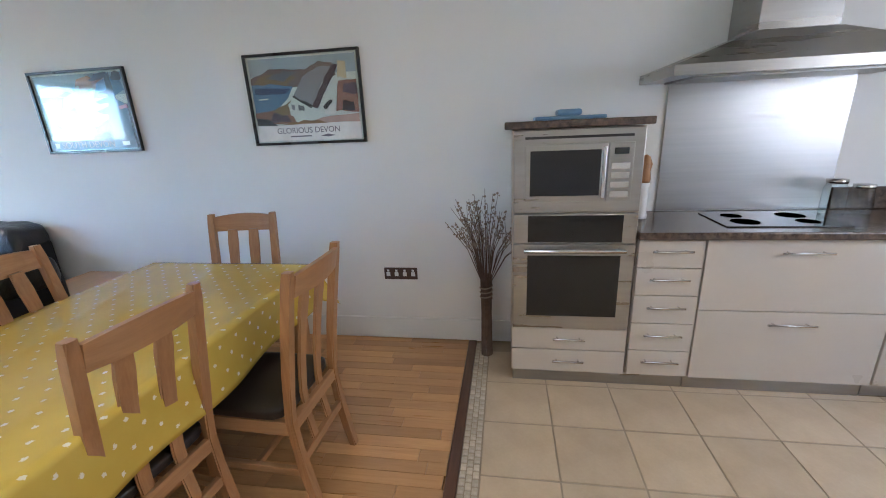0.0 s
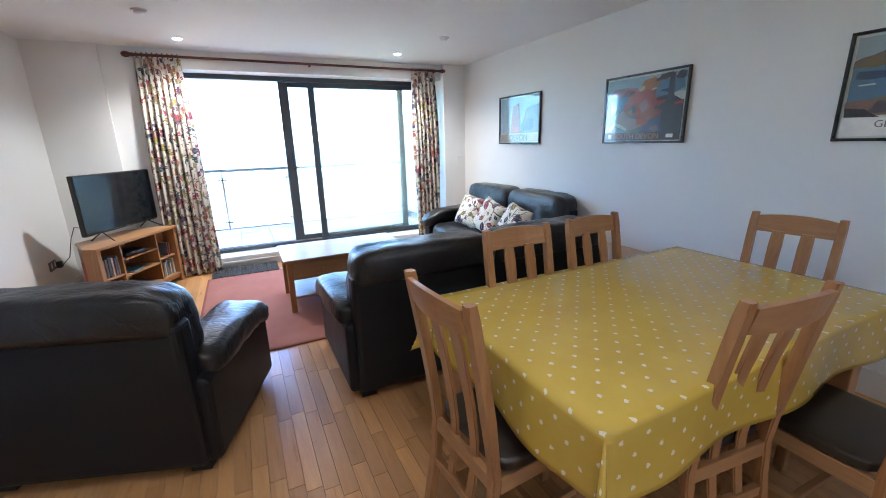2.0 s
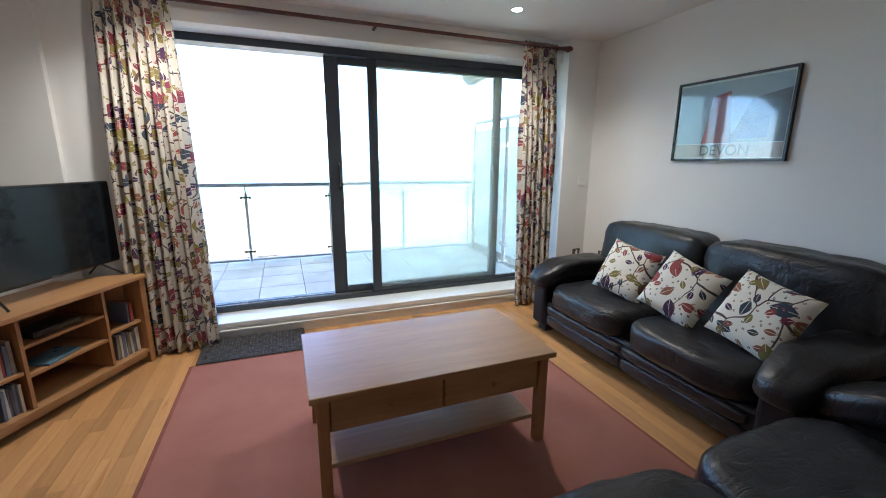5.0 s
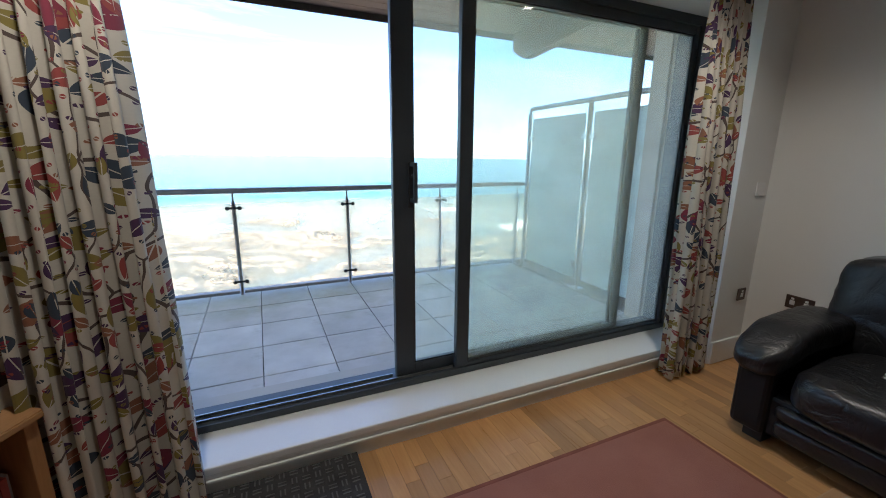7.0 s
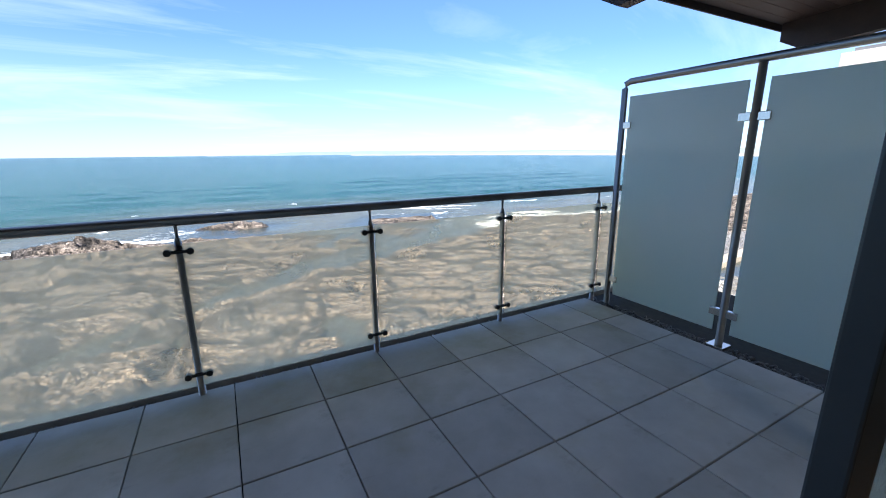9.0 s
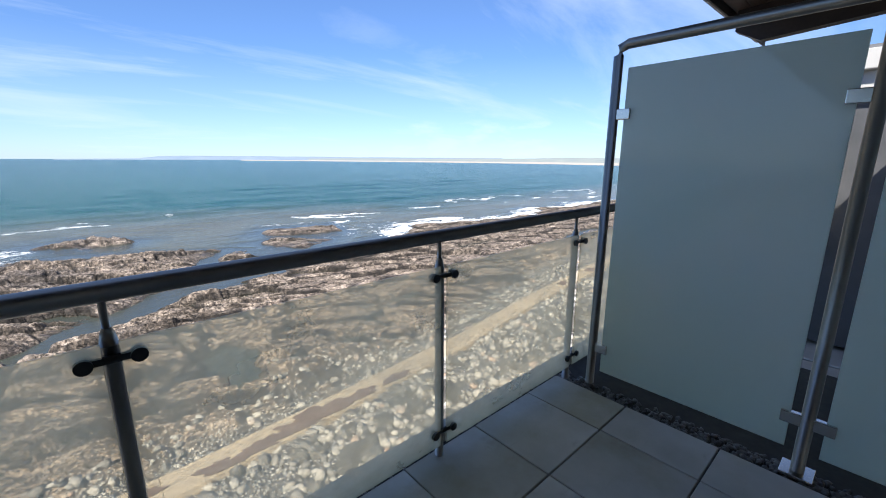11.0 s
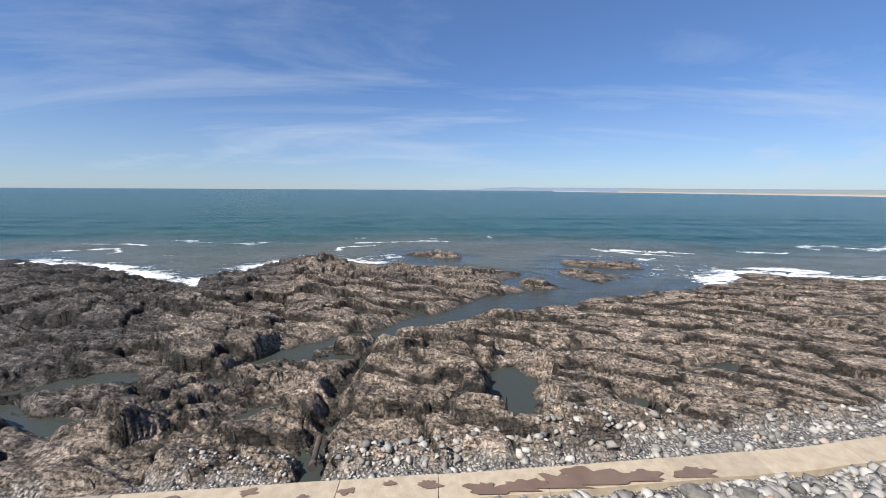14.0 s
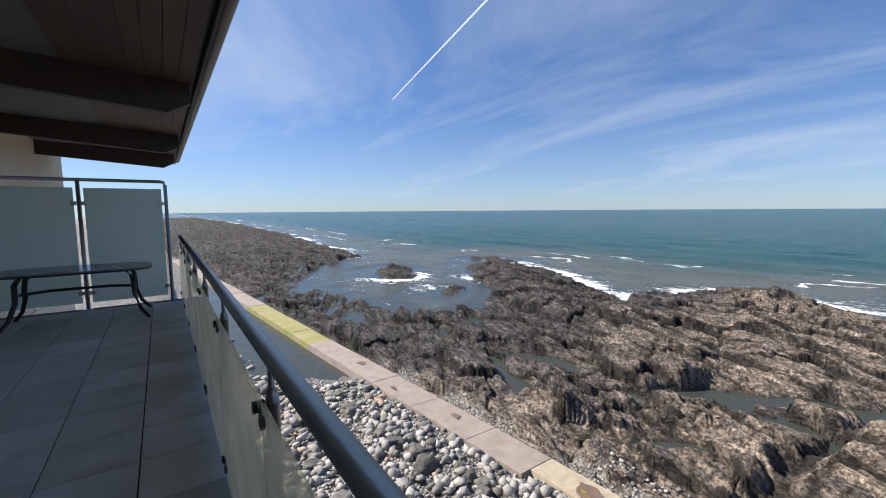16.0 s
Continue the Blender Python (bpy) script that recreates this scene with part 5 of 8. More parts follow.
part("screen", bx(-0.505, 0.505, 0.0125, 0.0145, 0.092, 0.605), screen_black, tv, "dark switched-off screen")
part("back_bulge", bx(-0.25, 0.25, -0.07, -0.031, 0.1, 0.4, bev=0.012), black_plastic, tv)
for s in (-1, 1):
    part("foot", tb([(s * 0.33, -0.11, 0.006), (s * 0.31, -0.01, 0.085), (s * 0.35, 0.12, 0.006)], 0.0065, 8), black_plastic, tv)
part("badge", bx(-0.02, 0.02, 0.0146, 0.0152, 0.081, 0.087), chrome, tv)

# ---- side table behind the sofa ----
st = thing("side_table", "small oak side table beside the sofa", "table", pose(-2.40, 2.36, 0))
part("tabletop", bx(-0.24, 0.26, -0.22, 0.22, 0.53, 0.553, bev=0.004), oak_y, st)
for sx in (-1, 1):
    for sy in (-1, 1):
        part("leg", bx(sx * 0.2 - 0.02, sx * 0.2 + 0.02, sy * 0.185 - 0.02, sy * 0.185 + 0.02, 0, 0.529, bev=0.003), oak, st)
part("shelf", bx(-0.19, 0.19, -0.17, 0.17, 0.16, 0.178), oak_y, st)
part("apron", bx(-0.18, 0.18, -0.165, 0.165, 0.45, 0.529), oak_y, st)

# ---- kitchen ----
FY = 2.26


def bar_handle(parent, x, z, length, y=FY):
    o = bmesh.new()
    tube(o, [(x - length / 2, y - 0.028, z), (x + length / 2, y - 0.028, z)], 0.006, 8)
    for s in (-0.35, 0.35):
        tube(o, [(x + s * length, y - 0.028, z), (x + s * length, y, z)], 0.004, 6)
    part("handle", o, chrome, parent, "slim steel bar handle")


tower = thing("oven_housing", "tall beige kitchen unit holding an oven and a microwave", "kitchen unit")
part("carcass", bx(0.44, 1.06, FY + 0.02, N - 0.005, 0.09, 1.435), beige_gloss, tower)
part("plinth", bx(0.45, 1.06, FY + 0.05, FY + 0.068, 0.002, 0.088), steel, tower)
for z0, z1 in ((0.10, 0.236), (0.242, 0.372)):
    d = part("drawer", bx(0.443, 1.057, FY, FY + 0.019, z0, z1, bev=0.003), beige_gloss, tower)
    bar_handle(d, 0.75, (z0 + z1) / 2 + 0.01, 0.17)
part("worktop", bx(0.40, 1.085, FY - 0.03, N - 0.004, 1.44, 1.475, bev=0.006), granite, tower, "brown speckled granite top")
oven = thing("oven", "built-in stainless steel oven with a dark glass door", "oven")
part("door", bx(0.446, 1.054, FY - 0.012, FY + 0.019, 0.378, 0.86, bev=0.004), steel, oven)
part("glass", bx(0.52, 0.985, FY - 0.0145, FY - 0.0122, 0.455, 0.80), black_glass, oven, "dark oven door glass")
part("handle", tb([(0.50, FY - 0.05, 0.835), (1.0, FY - 0.05, 0.835)], 0.011, 10), chrome, oven)
for x in (0.53, 0.97):
    part("handle_post", tb([(x, FY - 0.05, 0.835), (x, FY - 0.012, 0.835)], 0.007, 8), chrome, oven)
part("control_panel", bx(0.446, 1.054, FY - 0.01, FY + 0.019, 0.865, 1.02, bev=0.004), steel, oven)
part("display", bx(0.52, 0.985, FY - 0.0125, FY - 0.0102, 0.872, 1.012), black_glass, oven, "black glass control panel")
mw = thing("microwave", "built-in stainless steel microwave", "microwave")
part("trim", bx(0.446, 1.054, FY - 0.008, FY + 0.019, 1.03, 1.432, bev=0.004), steel, mw)
part("door", bx(0.50, 0.885, FY - 0.022, FY - 0.0085, 1.085, 1.365, bev=0.004), steel, mw)
part("window", bx(0.525, 0.855, FY - 0.0245, FY - 0.0222, 1.115, 1.335), black_glass, mw)
part("grip", bx(0.862, 0.88, FY - 0.034, FY - 0.0225, 1.10, 1.35, bev=0.004), chrome, mw)
part("control_panel", bx(0.89, 1.005, FY - 0.020, FY - 0.0085, 1.085, 1.365, bev=0.003), steel, mw)
part("display", bx(0.915, 0.98, FY - 0.0225, FY - 0.0202, 1.31, 1.34), black_glass, mw)
for i in range(4):
    part("button", bx(0.905, 0.99, FY - 0.0225, FY - 0.0202, 1.105 + i * 0.045, 1.135 + i * 0.045, bev=0.001), chrome, mw)
part("vent", bx(0.50, 1.0, FY - 0.0105, FY - 0.0082, 1.39, 1.402), black_plastic, mw)
lid = thing("butter_dish", "pale blue lidded dish on top of the oven unit", "dish", pose(0.72, 2.42, 1.4755))
part("tray", bx(-0.17, 0.17, -0.09, 0.09, 0, 0.018, bev=0.006), blue_cloth, lid)
part("lid", bx(-0.06, 0.06, -0.055, 0.055, 0.0185, 0.05, bev=0.012), blue_cloth, lid)

u1 = thing("drawer_unit", "beige kitchen unit with five drawers", "kitchen unit")
part("carcass", bx(1.07, 1.385, FY + 0.02, N - 0.005, 0.09, 0.884), beige_gloss, u1)
part("plinth", bx(1.06, 1.385, FY + 0.05, FY + 0.068, 0.002, 0.088), steel, u1)
zs = (0.10, 0.255, 0.418, 0.579, 0.731, 0.880)
for a, b in zip(zs, zs[1:]):
    d = part("drawer", bx(1.073, 1.382, FY, FY + 0.019, a + 0.002, b - 0.002, bev=0.003), beige_gloss, u1)
    bar_handle(d, 1.2275, (a + b) / 2 + 0.02, 0.19)
for x0, x1 in ((1.39, 2.26), (2.265, 3.04)):
    u = thing("pan_drawer_unit", "beige kitchen unit with two deep drawers", "kitchen unit", None, "kitchen base units")
    part("carcass", bx(x0, x1, FY + 0.02, N - 0.005, 0.09, 0.884), beige_gloss, u)
    part("plinth", bx(x0, x1, FY + 0.05, FY + 0.068, 0.002, 0.088), steel, u)
    for a, b in ((0.10, 0.50), (0.505, 0.88)):
        d = part("drawer", bx(x0 + 0.003, x1 - 0.003, FY, FY + 0.019, a, b, bev=0.003), beige_gloss, u)
        bar_handle(d, (x0 + x1) / 2, b - 0.06, 0.22)
solo("worktop", bx(1.062, 3.045, FY - 0.03, N - 0.004, 0.886, 0.925, bev=0.006), granite, "polished brown speckled granite worktop", "worktop")
zone_ink = M("printed_cooking_zone", (0.022, 0.022, 0.024), (0.03, 0.03, 0.032), 4, 0.08, bump=0)
hob = thing("hob", "black ceramic glass hob set in the worktop", "hob")
part("glass", bx(1.50, 2.06, FY + 0.07, 2.66, 0.9255, 0.931, bev=0.002), black_glass, hob)
for x, y, r in ((1.63, 2.43, 0.07), (1.63, 2.57, 0.055), (1.92, 2.43, 0.055), (1.92, 2.57, 0.07)):
    part("zone", lathe([(r, 0.9312), (r, 0.9315), (r - 0.004, 0.9315), (r - 0.004, 0.9312)], 28, (x, y, 0)), zone_ink, hob)
solo("splashback", bx(1.295, 2.205, N - 0.012, N - 0.003, 0.93, 1.66), steel_h, "brushed stainless steel splashback behind the hob", "splashback")
solo("upstand", bx(2.21, 3.04, N - 0.02, N - 0.003, 0.926, 1.05, bev=0.003), granite, "low granite upstand along the wall", "upstand")
hood = thing("cooker_hood", "stainless steel chimney cooker hood", "cooker hood")
hb = bmesh.new()
lo = [(1.14, 2.25), (2.32, 2.25), (2.32, N - 0.004), (1.14, N - 0.004)]
hi = [(1.55, 2.46), (1.91, 2.46), (1.91, N - 0.004), (1.55, N - 0.004)]
r0 = [hb.verts.new((x, y, 1.64)) for x, y in lo]; r1 = [hb.verts.new((x, y, 1.685)) for x, y in lo]; r2 = [hb.verts.new((x, y, 1.83)) for x, y in hi]
for a, b in ((r0, r1), (r1, r2)):
    for k in range(4):
        hb.faces.new((a[k], a[(k + 1) % 4], b[(k + 1) % 4], b[k]))
hb.faces.new(r0[::-1]); hb.faces.new(r2)
bmesh.ops.recalc_face_normals(hb, faces=hb.faces)
part("canopy", hb, steel, hood)
part("chimney", bx(1.56, 1.90, 2.47, N - 0.004, 1.831, CEIL - 0.001, bev=0.003), steel, hood)
part("filter", bx(1.25, 2.2, 2.33, 2.68, 1.63, 1.6395), rail_steel, hood)
mill = thing("pepper_mill", "wooden pepper mill with a pale body", "pepper mill", pose(1.16, 2.56, 0.9255))
part("body", lathe([(0.03, 0), (0.03, 0.02), (0.024, 0.05), (0.026, 0.14), (0.03, 0.2)], 20), lamp_ring, mill)
part("head", lathe([(0.028, 0.2005), (0.032, 0.22), (0.026, 0.26), (0.034, 0.3), (0.02, 0.34), (0.006, 0.35)], 20), oak, mill)
for x, hgt in ((2.13, 0.17), (2.26, 0.14)):
    j = thing("storage_jar", "clear glass storage jar with a steel lid", "jar", pose(x, 2.60, 0.9255), "worktop jars")
    g = part("body", lathe([(0.05, 0), (0.052, 0.01), (0.052, hgt - 0.03), (0.042, hgt - 0.008), (0.042, hgt)], 24), jar_glass, j)
    g.visible_shadow = False
    part("lid", lathe([(0.045, hgt + 0.0005), (0.046, hgt + 0.02), (0.02, hgt + 0.024)], 24), chrome, j)

# ---- bundle of twigs ----
random.seed(11)
tw = thing("twig_bundle", "tall bundle of dry brown twigs tied round the stem", "dried twigs", pose(0.285, 2.575, 0))
for i in range(12):
    a = 2 * math.pi * i / 12
    part("stalk", tb([(0.030 * math.cos(a), 0.030 * math.sin(a), 0), (0.026 * math.cos(a + 0.3), 0.026 * math.sin(a + 0.3), 0.3), (0.030 * math.cos(a + 0.5), 0.030 * math.sin(a + 0.5), 0.56)], 0.009, 6), twig_mat, tw)
part("tie", tb([(0.04 * math.cos(t * 0.52), 0.04 * math.sin(t * 0.52), 0.40 + t * 0.0025) for t in range(40)], 0.004, 6), bud_mat, tw)
buds = bmesh.new()
for i in range(46):
    a, r = random.uniform(0, 2 * math.pi), random.uniform(0.06, 0.30)
    L = random.uniform(0.38, 0.62)
    p0 = Vector((0.022 * math.cos(a), 0.022 * math.sin(a), 0.5))
    tip = Vector((r * math.cos(a), min(r * math.sin(a), 0.14), 0.54 + L * (1 - r * 0.9)))
    mid = p0.lerp(tip, 0.5) + Vector((-0.02 * math.cos(a), -0.02 * math.sin(a), 0.03))
    branch = tb([p0, mid, tip], [0.003, 0.0024, 0.0012], 5)
    for k in range(9):
        t = random.uniform(0.35, 1.0)
        q = mid.lerp(tip, t) + Vector((random.uniform(-0.012, 0.012), random.uniform(-0.012, 0.012), random.uniform(-0.01, 0.01)))
        bmesh.ops.create_icosphere(buds, subdivisions=1, radius=random.uniform(0.004, 0.0085), matrix=Matrix.Translation(q))
    if i % 2:
        e2 = tip.lerp(mid, 0.4) + Vector((random.uniform(-0.07, 0.07), random.uniform(-0.07, 0.05), random.uniform(0.03, 0.1)))
        tube(branch, [tip.lerp(mid, 0.6), e2], [0.0018, 0.001], 4)
    part("twig", branch, twig_mat, tw)
part("bud_spray", buds, bud_mat, tw, "small pale buds")["kind"] = "stuff"

# ---- balcony ----
RX, BZ, BS, BN = -8.345, -0.03, -7.62, 2.86
struct("balcony_slab", bx(-8.52, -5.951, BS - 0.2, BN + 1.3, -0.42, BZ - 0.055), concrete_mat, "concrete balcony slab")
struct("balcony_bed", bx(-8.42, -5.951, BS - 0.1, BN + 1.29, BZ - 0.054, BZ - 0.03), joint_dark, "dark bed under the paving slabs")
struct("balcony_edge", bx(-8.52, -8.435, BS - 0.2, BN + 1.3, BZ - 0.054, BZ + 0.012, bev=0.006), concrete_mat, "worn pale concrete edge of the balcony")
struct("door_step", bx(-6.16, -5.952, OL - 0.02, OR + 0.02, BZ - 0.03, 0.10, bev=0.004), pale_fascia, "pale grey metal threshold outside the door")
struct("wall_outside", bx(-6.0, -5.951, OR + 0.0, BN + 9, -0.4, 3.3), render_wall, "cream rendered outside wall")
struct("outside_pier", bx(-6.14, -6.001, OR - 0.02, 2.79, BZ - 0.05, 3.2), render_wall, "cream rendered pier beside the door")
struct("wall_outside_south", bx(-6.0, -5.951, -14.2, OL, -0.4, 3.3), render_wall, "cream rendered outside wall")
struct("wall_outside_head", bx(-6.0, -5.951, OL, OR, HEAD, 3.3), render_wall, "cream rendered wall above the door")

rail = thing("balcony_railing", "grey steel balcony railing with glass panels", "railing")
part("handrail", tb([(RX - 0.005, BS + 0.12, 1.038), (RX - 0.005, 4.06, 1.038)], 0.028, 16), rail_steel, rail, "round grey steel handrail")
posts = [3.95] + [2.785 - 1.115 * k for k in range(10)]
post_bm = bmesh.new()
tube(post_bm, [(0, 0, BZ - 0.03), (0, 0, 0.90)], 0.021, 14)
tube(post_bm, [(0, 0, 0.90), (0, 0, 0.93), (0, 0, 0.945)], [0.021, 0.016, 0.010], 12)
tube(post_bm, [(0, 0, 0.94), (0, 0, 1.02)], 0.009, 10)
post_mesh = mesh_of("post", post_bm, rail_steel)
clamp_bm = bmesh.new()
tube(clamp_bm, [(0.028, -0.045, 0), (0.028, 0.045, 0)], 0.011, 10)
for s in (-1, 1):
    tube(clamp_bm, [(0.012, s * 0.055, 0), (0.046, s * 0.055, 0)], 0.019, 14)
clamp_mesh = mesh_of("clamp", clamp_bm, black_plastic)
foot_mesh = mesh_of("foot_plate", lathe([(0.05, 0), (0.05, 0.008), (0.024, 0.012), (0.024, 0.03)], 16), rail_steel)
for y in posts:
    p = new("post", post_mesh); p.parent = rail; p.location = (RX, y, 0)
    for z in (0.87, 0.115):
        c = new("clamp", clamp_mesh); c.parent = p; c.location = (0, 0, z)
    f = new("foot_plate", foot_mesh); f.parent = p; f.location = (0, 0, BZ - 0.03)
for a, b in zip(posts[1:], posts):
    g = part("glass_panel", bx(RX + 0.024, RX + 0.034, a + 0.018, b - 0.018, 0.045, 0.915, bev=0.002), rail_pane, rail, "salt-stained glass panel")
    g.visible_shadow = False


def privacy_screen(y, label, x_posts):
    s = thing("privacy_screen", label, "screen")
    x0, x1 = x_posts[0], -6.02
    top = bmesh.new()
    tube(top, [(x0, y, BZ), (x0, y, 1.90), (x0 + 0.012, y, 1.94), (x0 + 0.05, y, 1.955), (x1, y, 1.955)], 0.026, 14)
    part("top_rail", top, rail_steel, s, "bent grey steel tube")
    for x in x_posts[1:]:
        p = part("post", tb([(x, y, BZ), (x, y, 1.93)], 0.026, 14), rail_steel, s)
        part("foot_plate", bx(x - 0.06, x + 0.06, y - 0.06, y + 0.06, BZ - 0.02, BZ + 0.004, bev=0.002), chrome, p)
    ends = list(x_posts) + [x1]
    for i, (a, b) in enumerate(zip(ends, ends[1:])):
        part("frosted_panel", bx(a + 0.06, b - 0.06, y - 0.005, y + 0.005, 0.07, 1.835, bev=0.002), frosted, s, "frosted glass panel")
        for x, q in ((a, 1), (b, -1)):
            for z in (1.6, 0.22):
                part("clip", bx(*sorted((x + q * 0.02, x + q * 0.095)), y - 0.016, y + 0.016, z - 0.028, z + 0.028, bev=0.004), chrome, s)


privacy_screen(2.82, "frosted glass privacy screen in grey steel tubes", (-8.19, -7.17))
privacy_screen(-7.52, "frosted glass privacy screen at the end of the balcony", (-8.19, -7.10))

# strip of gravel under the screens
random.seed(21)
ico = bmesh.new(); bmesh.ops.create_icosphere(ico, subdivisions=1, radius=1)
iv = np.array([v.co[:] for v in ico.verts]); fi = np.array([[v.index for v in f.verts] for f in ico.faces]); ico.free()


def scatter(name, P, R, material, squash=0.6, label="", seed=3, jit=0.22, variants=10, kind="stuff", parent=None, rot=True):
    """Many stones as one mesh: P centres, R radii."""
    rng = np.random.default_rng(seed)
    n = len(P)
    shapes = np.stack([iv * (1 + jit * rng.standard_normal((len(iv), 1))) * (1, 1 + 0.35 * rng.random() - 0.25, squash * (0.75 + 0.5 * rng.random())) for _ in range(variants)])
    pick = rng.integers(0, variants, n)
    V = shapes[pick] * R[:, None, None]
    a = rng.random(n) * 2 * np.pi
    ca, sa = np.cos(a)[:, None], np.sin(a)[:, None]
    tilt = rng.normal(0, 0.25, n)[:, None] if rot else np.zeros((n, 1))
    x, y, z = V[..., 0], V[..., 1], V[..., 2]
    y, z = y * np.cos(tilt) - z * np.sin(tilt), y * np.sin(tilt) + z * np.cos(tilt)
    V = np.stack([x * ca - y * sa, x * sa + y * ca, z], -1) + P[:, None, :]
    F = (fi[None] + (np.arange(n) * len(iv))[:, None, None]).reshape(-1, 3)
    me = bpy.data.meshes.new(name)
    me.vertices.add(n * len(iv)); me.vertices.foreach_set("co", V.reshape(-1).astype(np.float32))
    me.loops.add(len(F) * 3); me.loops.foreach_set("vertex_index", F.reshape(-1).astype(np.int32))
    me.polygons.add(len(F)); me.polygons.foreach_set("loop_start", np.arange(0, len(F) * 3, 3, dtype=np.int32))
    me.update(calc_edges=True)
    me.materials.append(material)
    ob = new(name, me)
    if parent:
        ob.parent = parent
    return tagged(ob, label, "stones", "", kind)


rng = np.random.default_rng(8)
k = 900
gx, gy = rng.uniform(-8.4, -6.05, k), np.where(np.arange(k) < 600, rng.uniform(2.735, 2.86, k), rng.uniform(-7.6, -7.48, k))
scatter("gravel", np.stack([gx, gy, np.full(k, BZ - 0.022)], 1), rng.uniform(0.009, 0.019, k), gravel_mat, 0.7, "grey gravel in the drainage strip", 4)
k = 420
scatter("gravel", np.stack([rng.uniform(-8.425, -8.385, k), rng.uniform(-7.4, 2.8, k), np.full(k, BZ - 0.022)], 1), rng.uniform(0.006, 0.013, k), gravel_mat, 0.7, "grit along the balcony edge", 6)

# table at the far end of the balcony
bt = thing("garden_table", "dark metal garden table with a slate-grey oval top", "table", pose(-7.13, -6.75, BZ))
tt = bmesh.new()
rim = [(0.83 * math.copysign(abs(math.cos(t)) ** 0.45, math.cos(t)), 0.45 * math.copysign(abs(math.sin(t)) ** 0.55, math.sin(t))) for t in [2 * math.pi * k / 48 for k in range(48)]]
lo_, hi_ = [tt.verts.new((x, y, 0.705)) for x, y in rim], [tt.verts.new((x, y, 0.725)) for x, y in rim]
tt.faces.new(lo_[::-1]); tt.faces.new(hi_)
for q in range(48):
    tt.faces.new((lo_[q], lo_[(q + 1) % 48], hi_[(q + 1) % 48], hi_[q]))
part("tabletop", tt, M("dusty_table_top", (0.10, 0.11, 0.13), (0.17, 0.18, 0.21), 5, 0.25, bump=0.03), bt)
part("rim", tb([(x * 0.985, y * 0.985, 0.694) for x, y in rim + rim[:1]], 0.011, 8, caps=False), black_plastic, bt)
for s in (-1, 1):
    for q in (-1, 1):
        part("leg", tb([(s * 0.52, q * 0.28, 0.69), (s * 0.59, q * 0.25, 0.58), (s * 0.60, q * 0.22, 0.44), (s * 0.60, q * 0.24, 0.34), (s * 0.66, q * 0.33, 0.14), (s * 0.76, q * 0.40, 0.0)], [0.026, 0.03, 0.03, 0.028, 0.026, 0.022], 10), black_plastic, bt, "curved black metal leg")
    part("end_bar", tb([(s * 0.60, -0.24, 0.42), (s * 0.60, 0.24, 0.42)], 0.02, 8), black_plastic, bt)
part("stretcher", tb([(-0.60, 0, 0.42), (-0.3, 0, 0.445), (0.3, 0, 0.445), (0.60, 0, 0.42)], 0.02, 10), black_plastic, bt)

# ---- roof over the balcony ----
roof = thing("roof_1", "wide eaves with dark boards, beams and a gutter", "roof")
roof["kind"] = "structure"
RS, RN = -13.2, 7.4
EX, EZ = -8.48, 2.85
slope = 0.07


def sz(x):
    return EZ + (x - EX) * slope


so = bmesh.new()
n = 18
for i in range(n):
    a, b = EX + (-5.96 - EX) * i / n, EX + (-5.96 - EX) * (i + 1) / n - 0.006
    vs = [so.verts.new(p) for p in ((a, RS, sz(a)), (b, RS, sz(b)), (b, RN, sz(b)), (a, RN, sz(a)), (a, RS, sz(a) + 0.02), (b, RS, sz(b) + 0.02), (b, RN, sz(b) + 0.02), (a, RN, sz(a) + 0.02))]
    for f in ((0, 1, 2, 3), (7, 6, 5, 4), (0, 4, 5, 1), (1, 5, 6, 2), (2, 6, 7, 3), (3, 7, 4, 0)):
        so.faces.new([vs[q] for q in f])
bmesh.ops.recalc_face_normals(so, faces=so.faces)
part("soffit", so, soffit_mat, roof, "brown soffit boards")
deck = bmesh.new()
vs = [deck.verts.new(p) for p in ((EX - 0.02, RS, sz(EX) + 0.022), (3.4, RS, 3.45), (3.4, RN, 3.45), (EX - 0.02, RN, sz(EX) + 0.022), (EX - 0.02, RS, sz(EX) + 0.12), (3.4, RS, 3.7), (3.4, RN, 3.7), (EX - 0.02, RN, sz(EX) + 0.12))]
for f in ((0, 1, 2, 3), (7, 6, 5, 4), (0, 4, 5, 1), (1, 5, 6, 2), (2, 6, 7, 3), (3, 7, 4, 0)):
    deck.faces.new([vs[q] for q in f])
bmesh.ops.recalc_face_normals(deck, faces=deck.faces)
part("roof_deck", deck, roof_mat, roof)
for y in (5.9, 2.75, -1.4, -4.75, -8.4, -11.4):
    b = bmesh.new()
    prof = [(EX + 0.03, sz(EX) - 0.2), (EX + 0.25, sz(EX) - 0.32), (-6.0, sz(-6.0) - 0.32), (-6.0, sz(-6.0) - 0.003), (EX + 0.03, sz(EX) - 0.003)]
    l, r = [b.verts.new((x, y - 0.06, z)) for x, z in prof], [b.verts.new((x, y + 0.06, z)) for x, z in prof]
    b.faces.new(l); b.faces.new(r[::-1])
    for q in range(5):
        b.faces.new((l[q], r[q], r[(q + 1) % 5], l[(q + 1) % 5]))
    bmesh.ops.recalc_face_normals(b, faces=b.faces)
    part("beam", b, beam_mat, roof, "dark stained timber beam")
part("fascia", bx(EX - 0.045, EX - 0.022, RS, RN, sz(EX) - 0.06, sz(EX) + 0.12, bev=0.003), beam_mat, roof)
gt = bmesh.new()
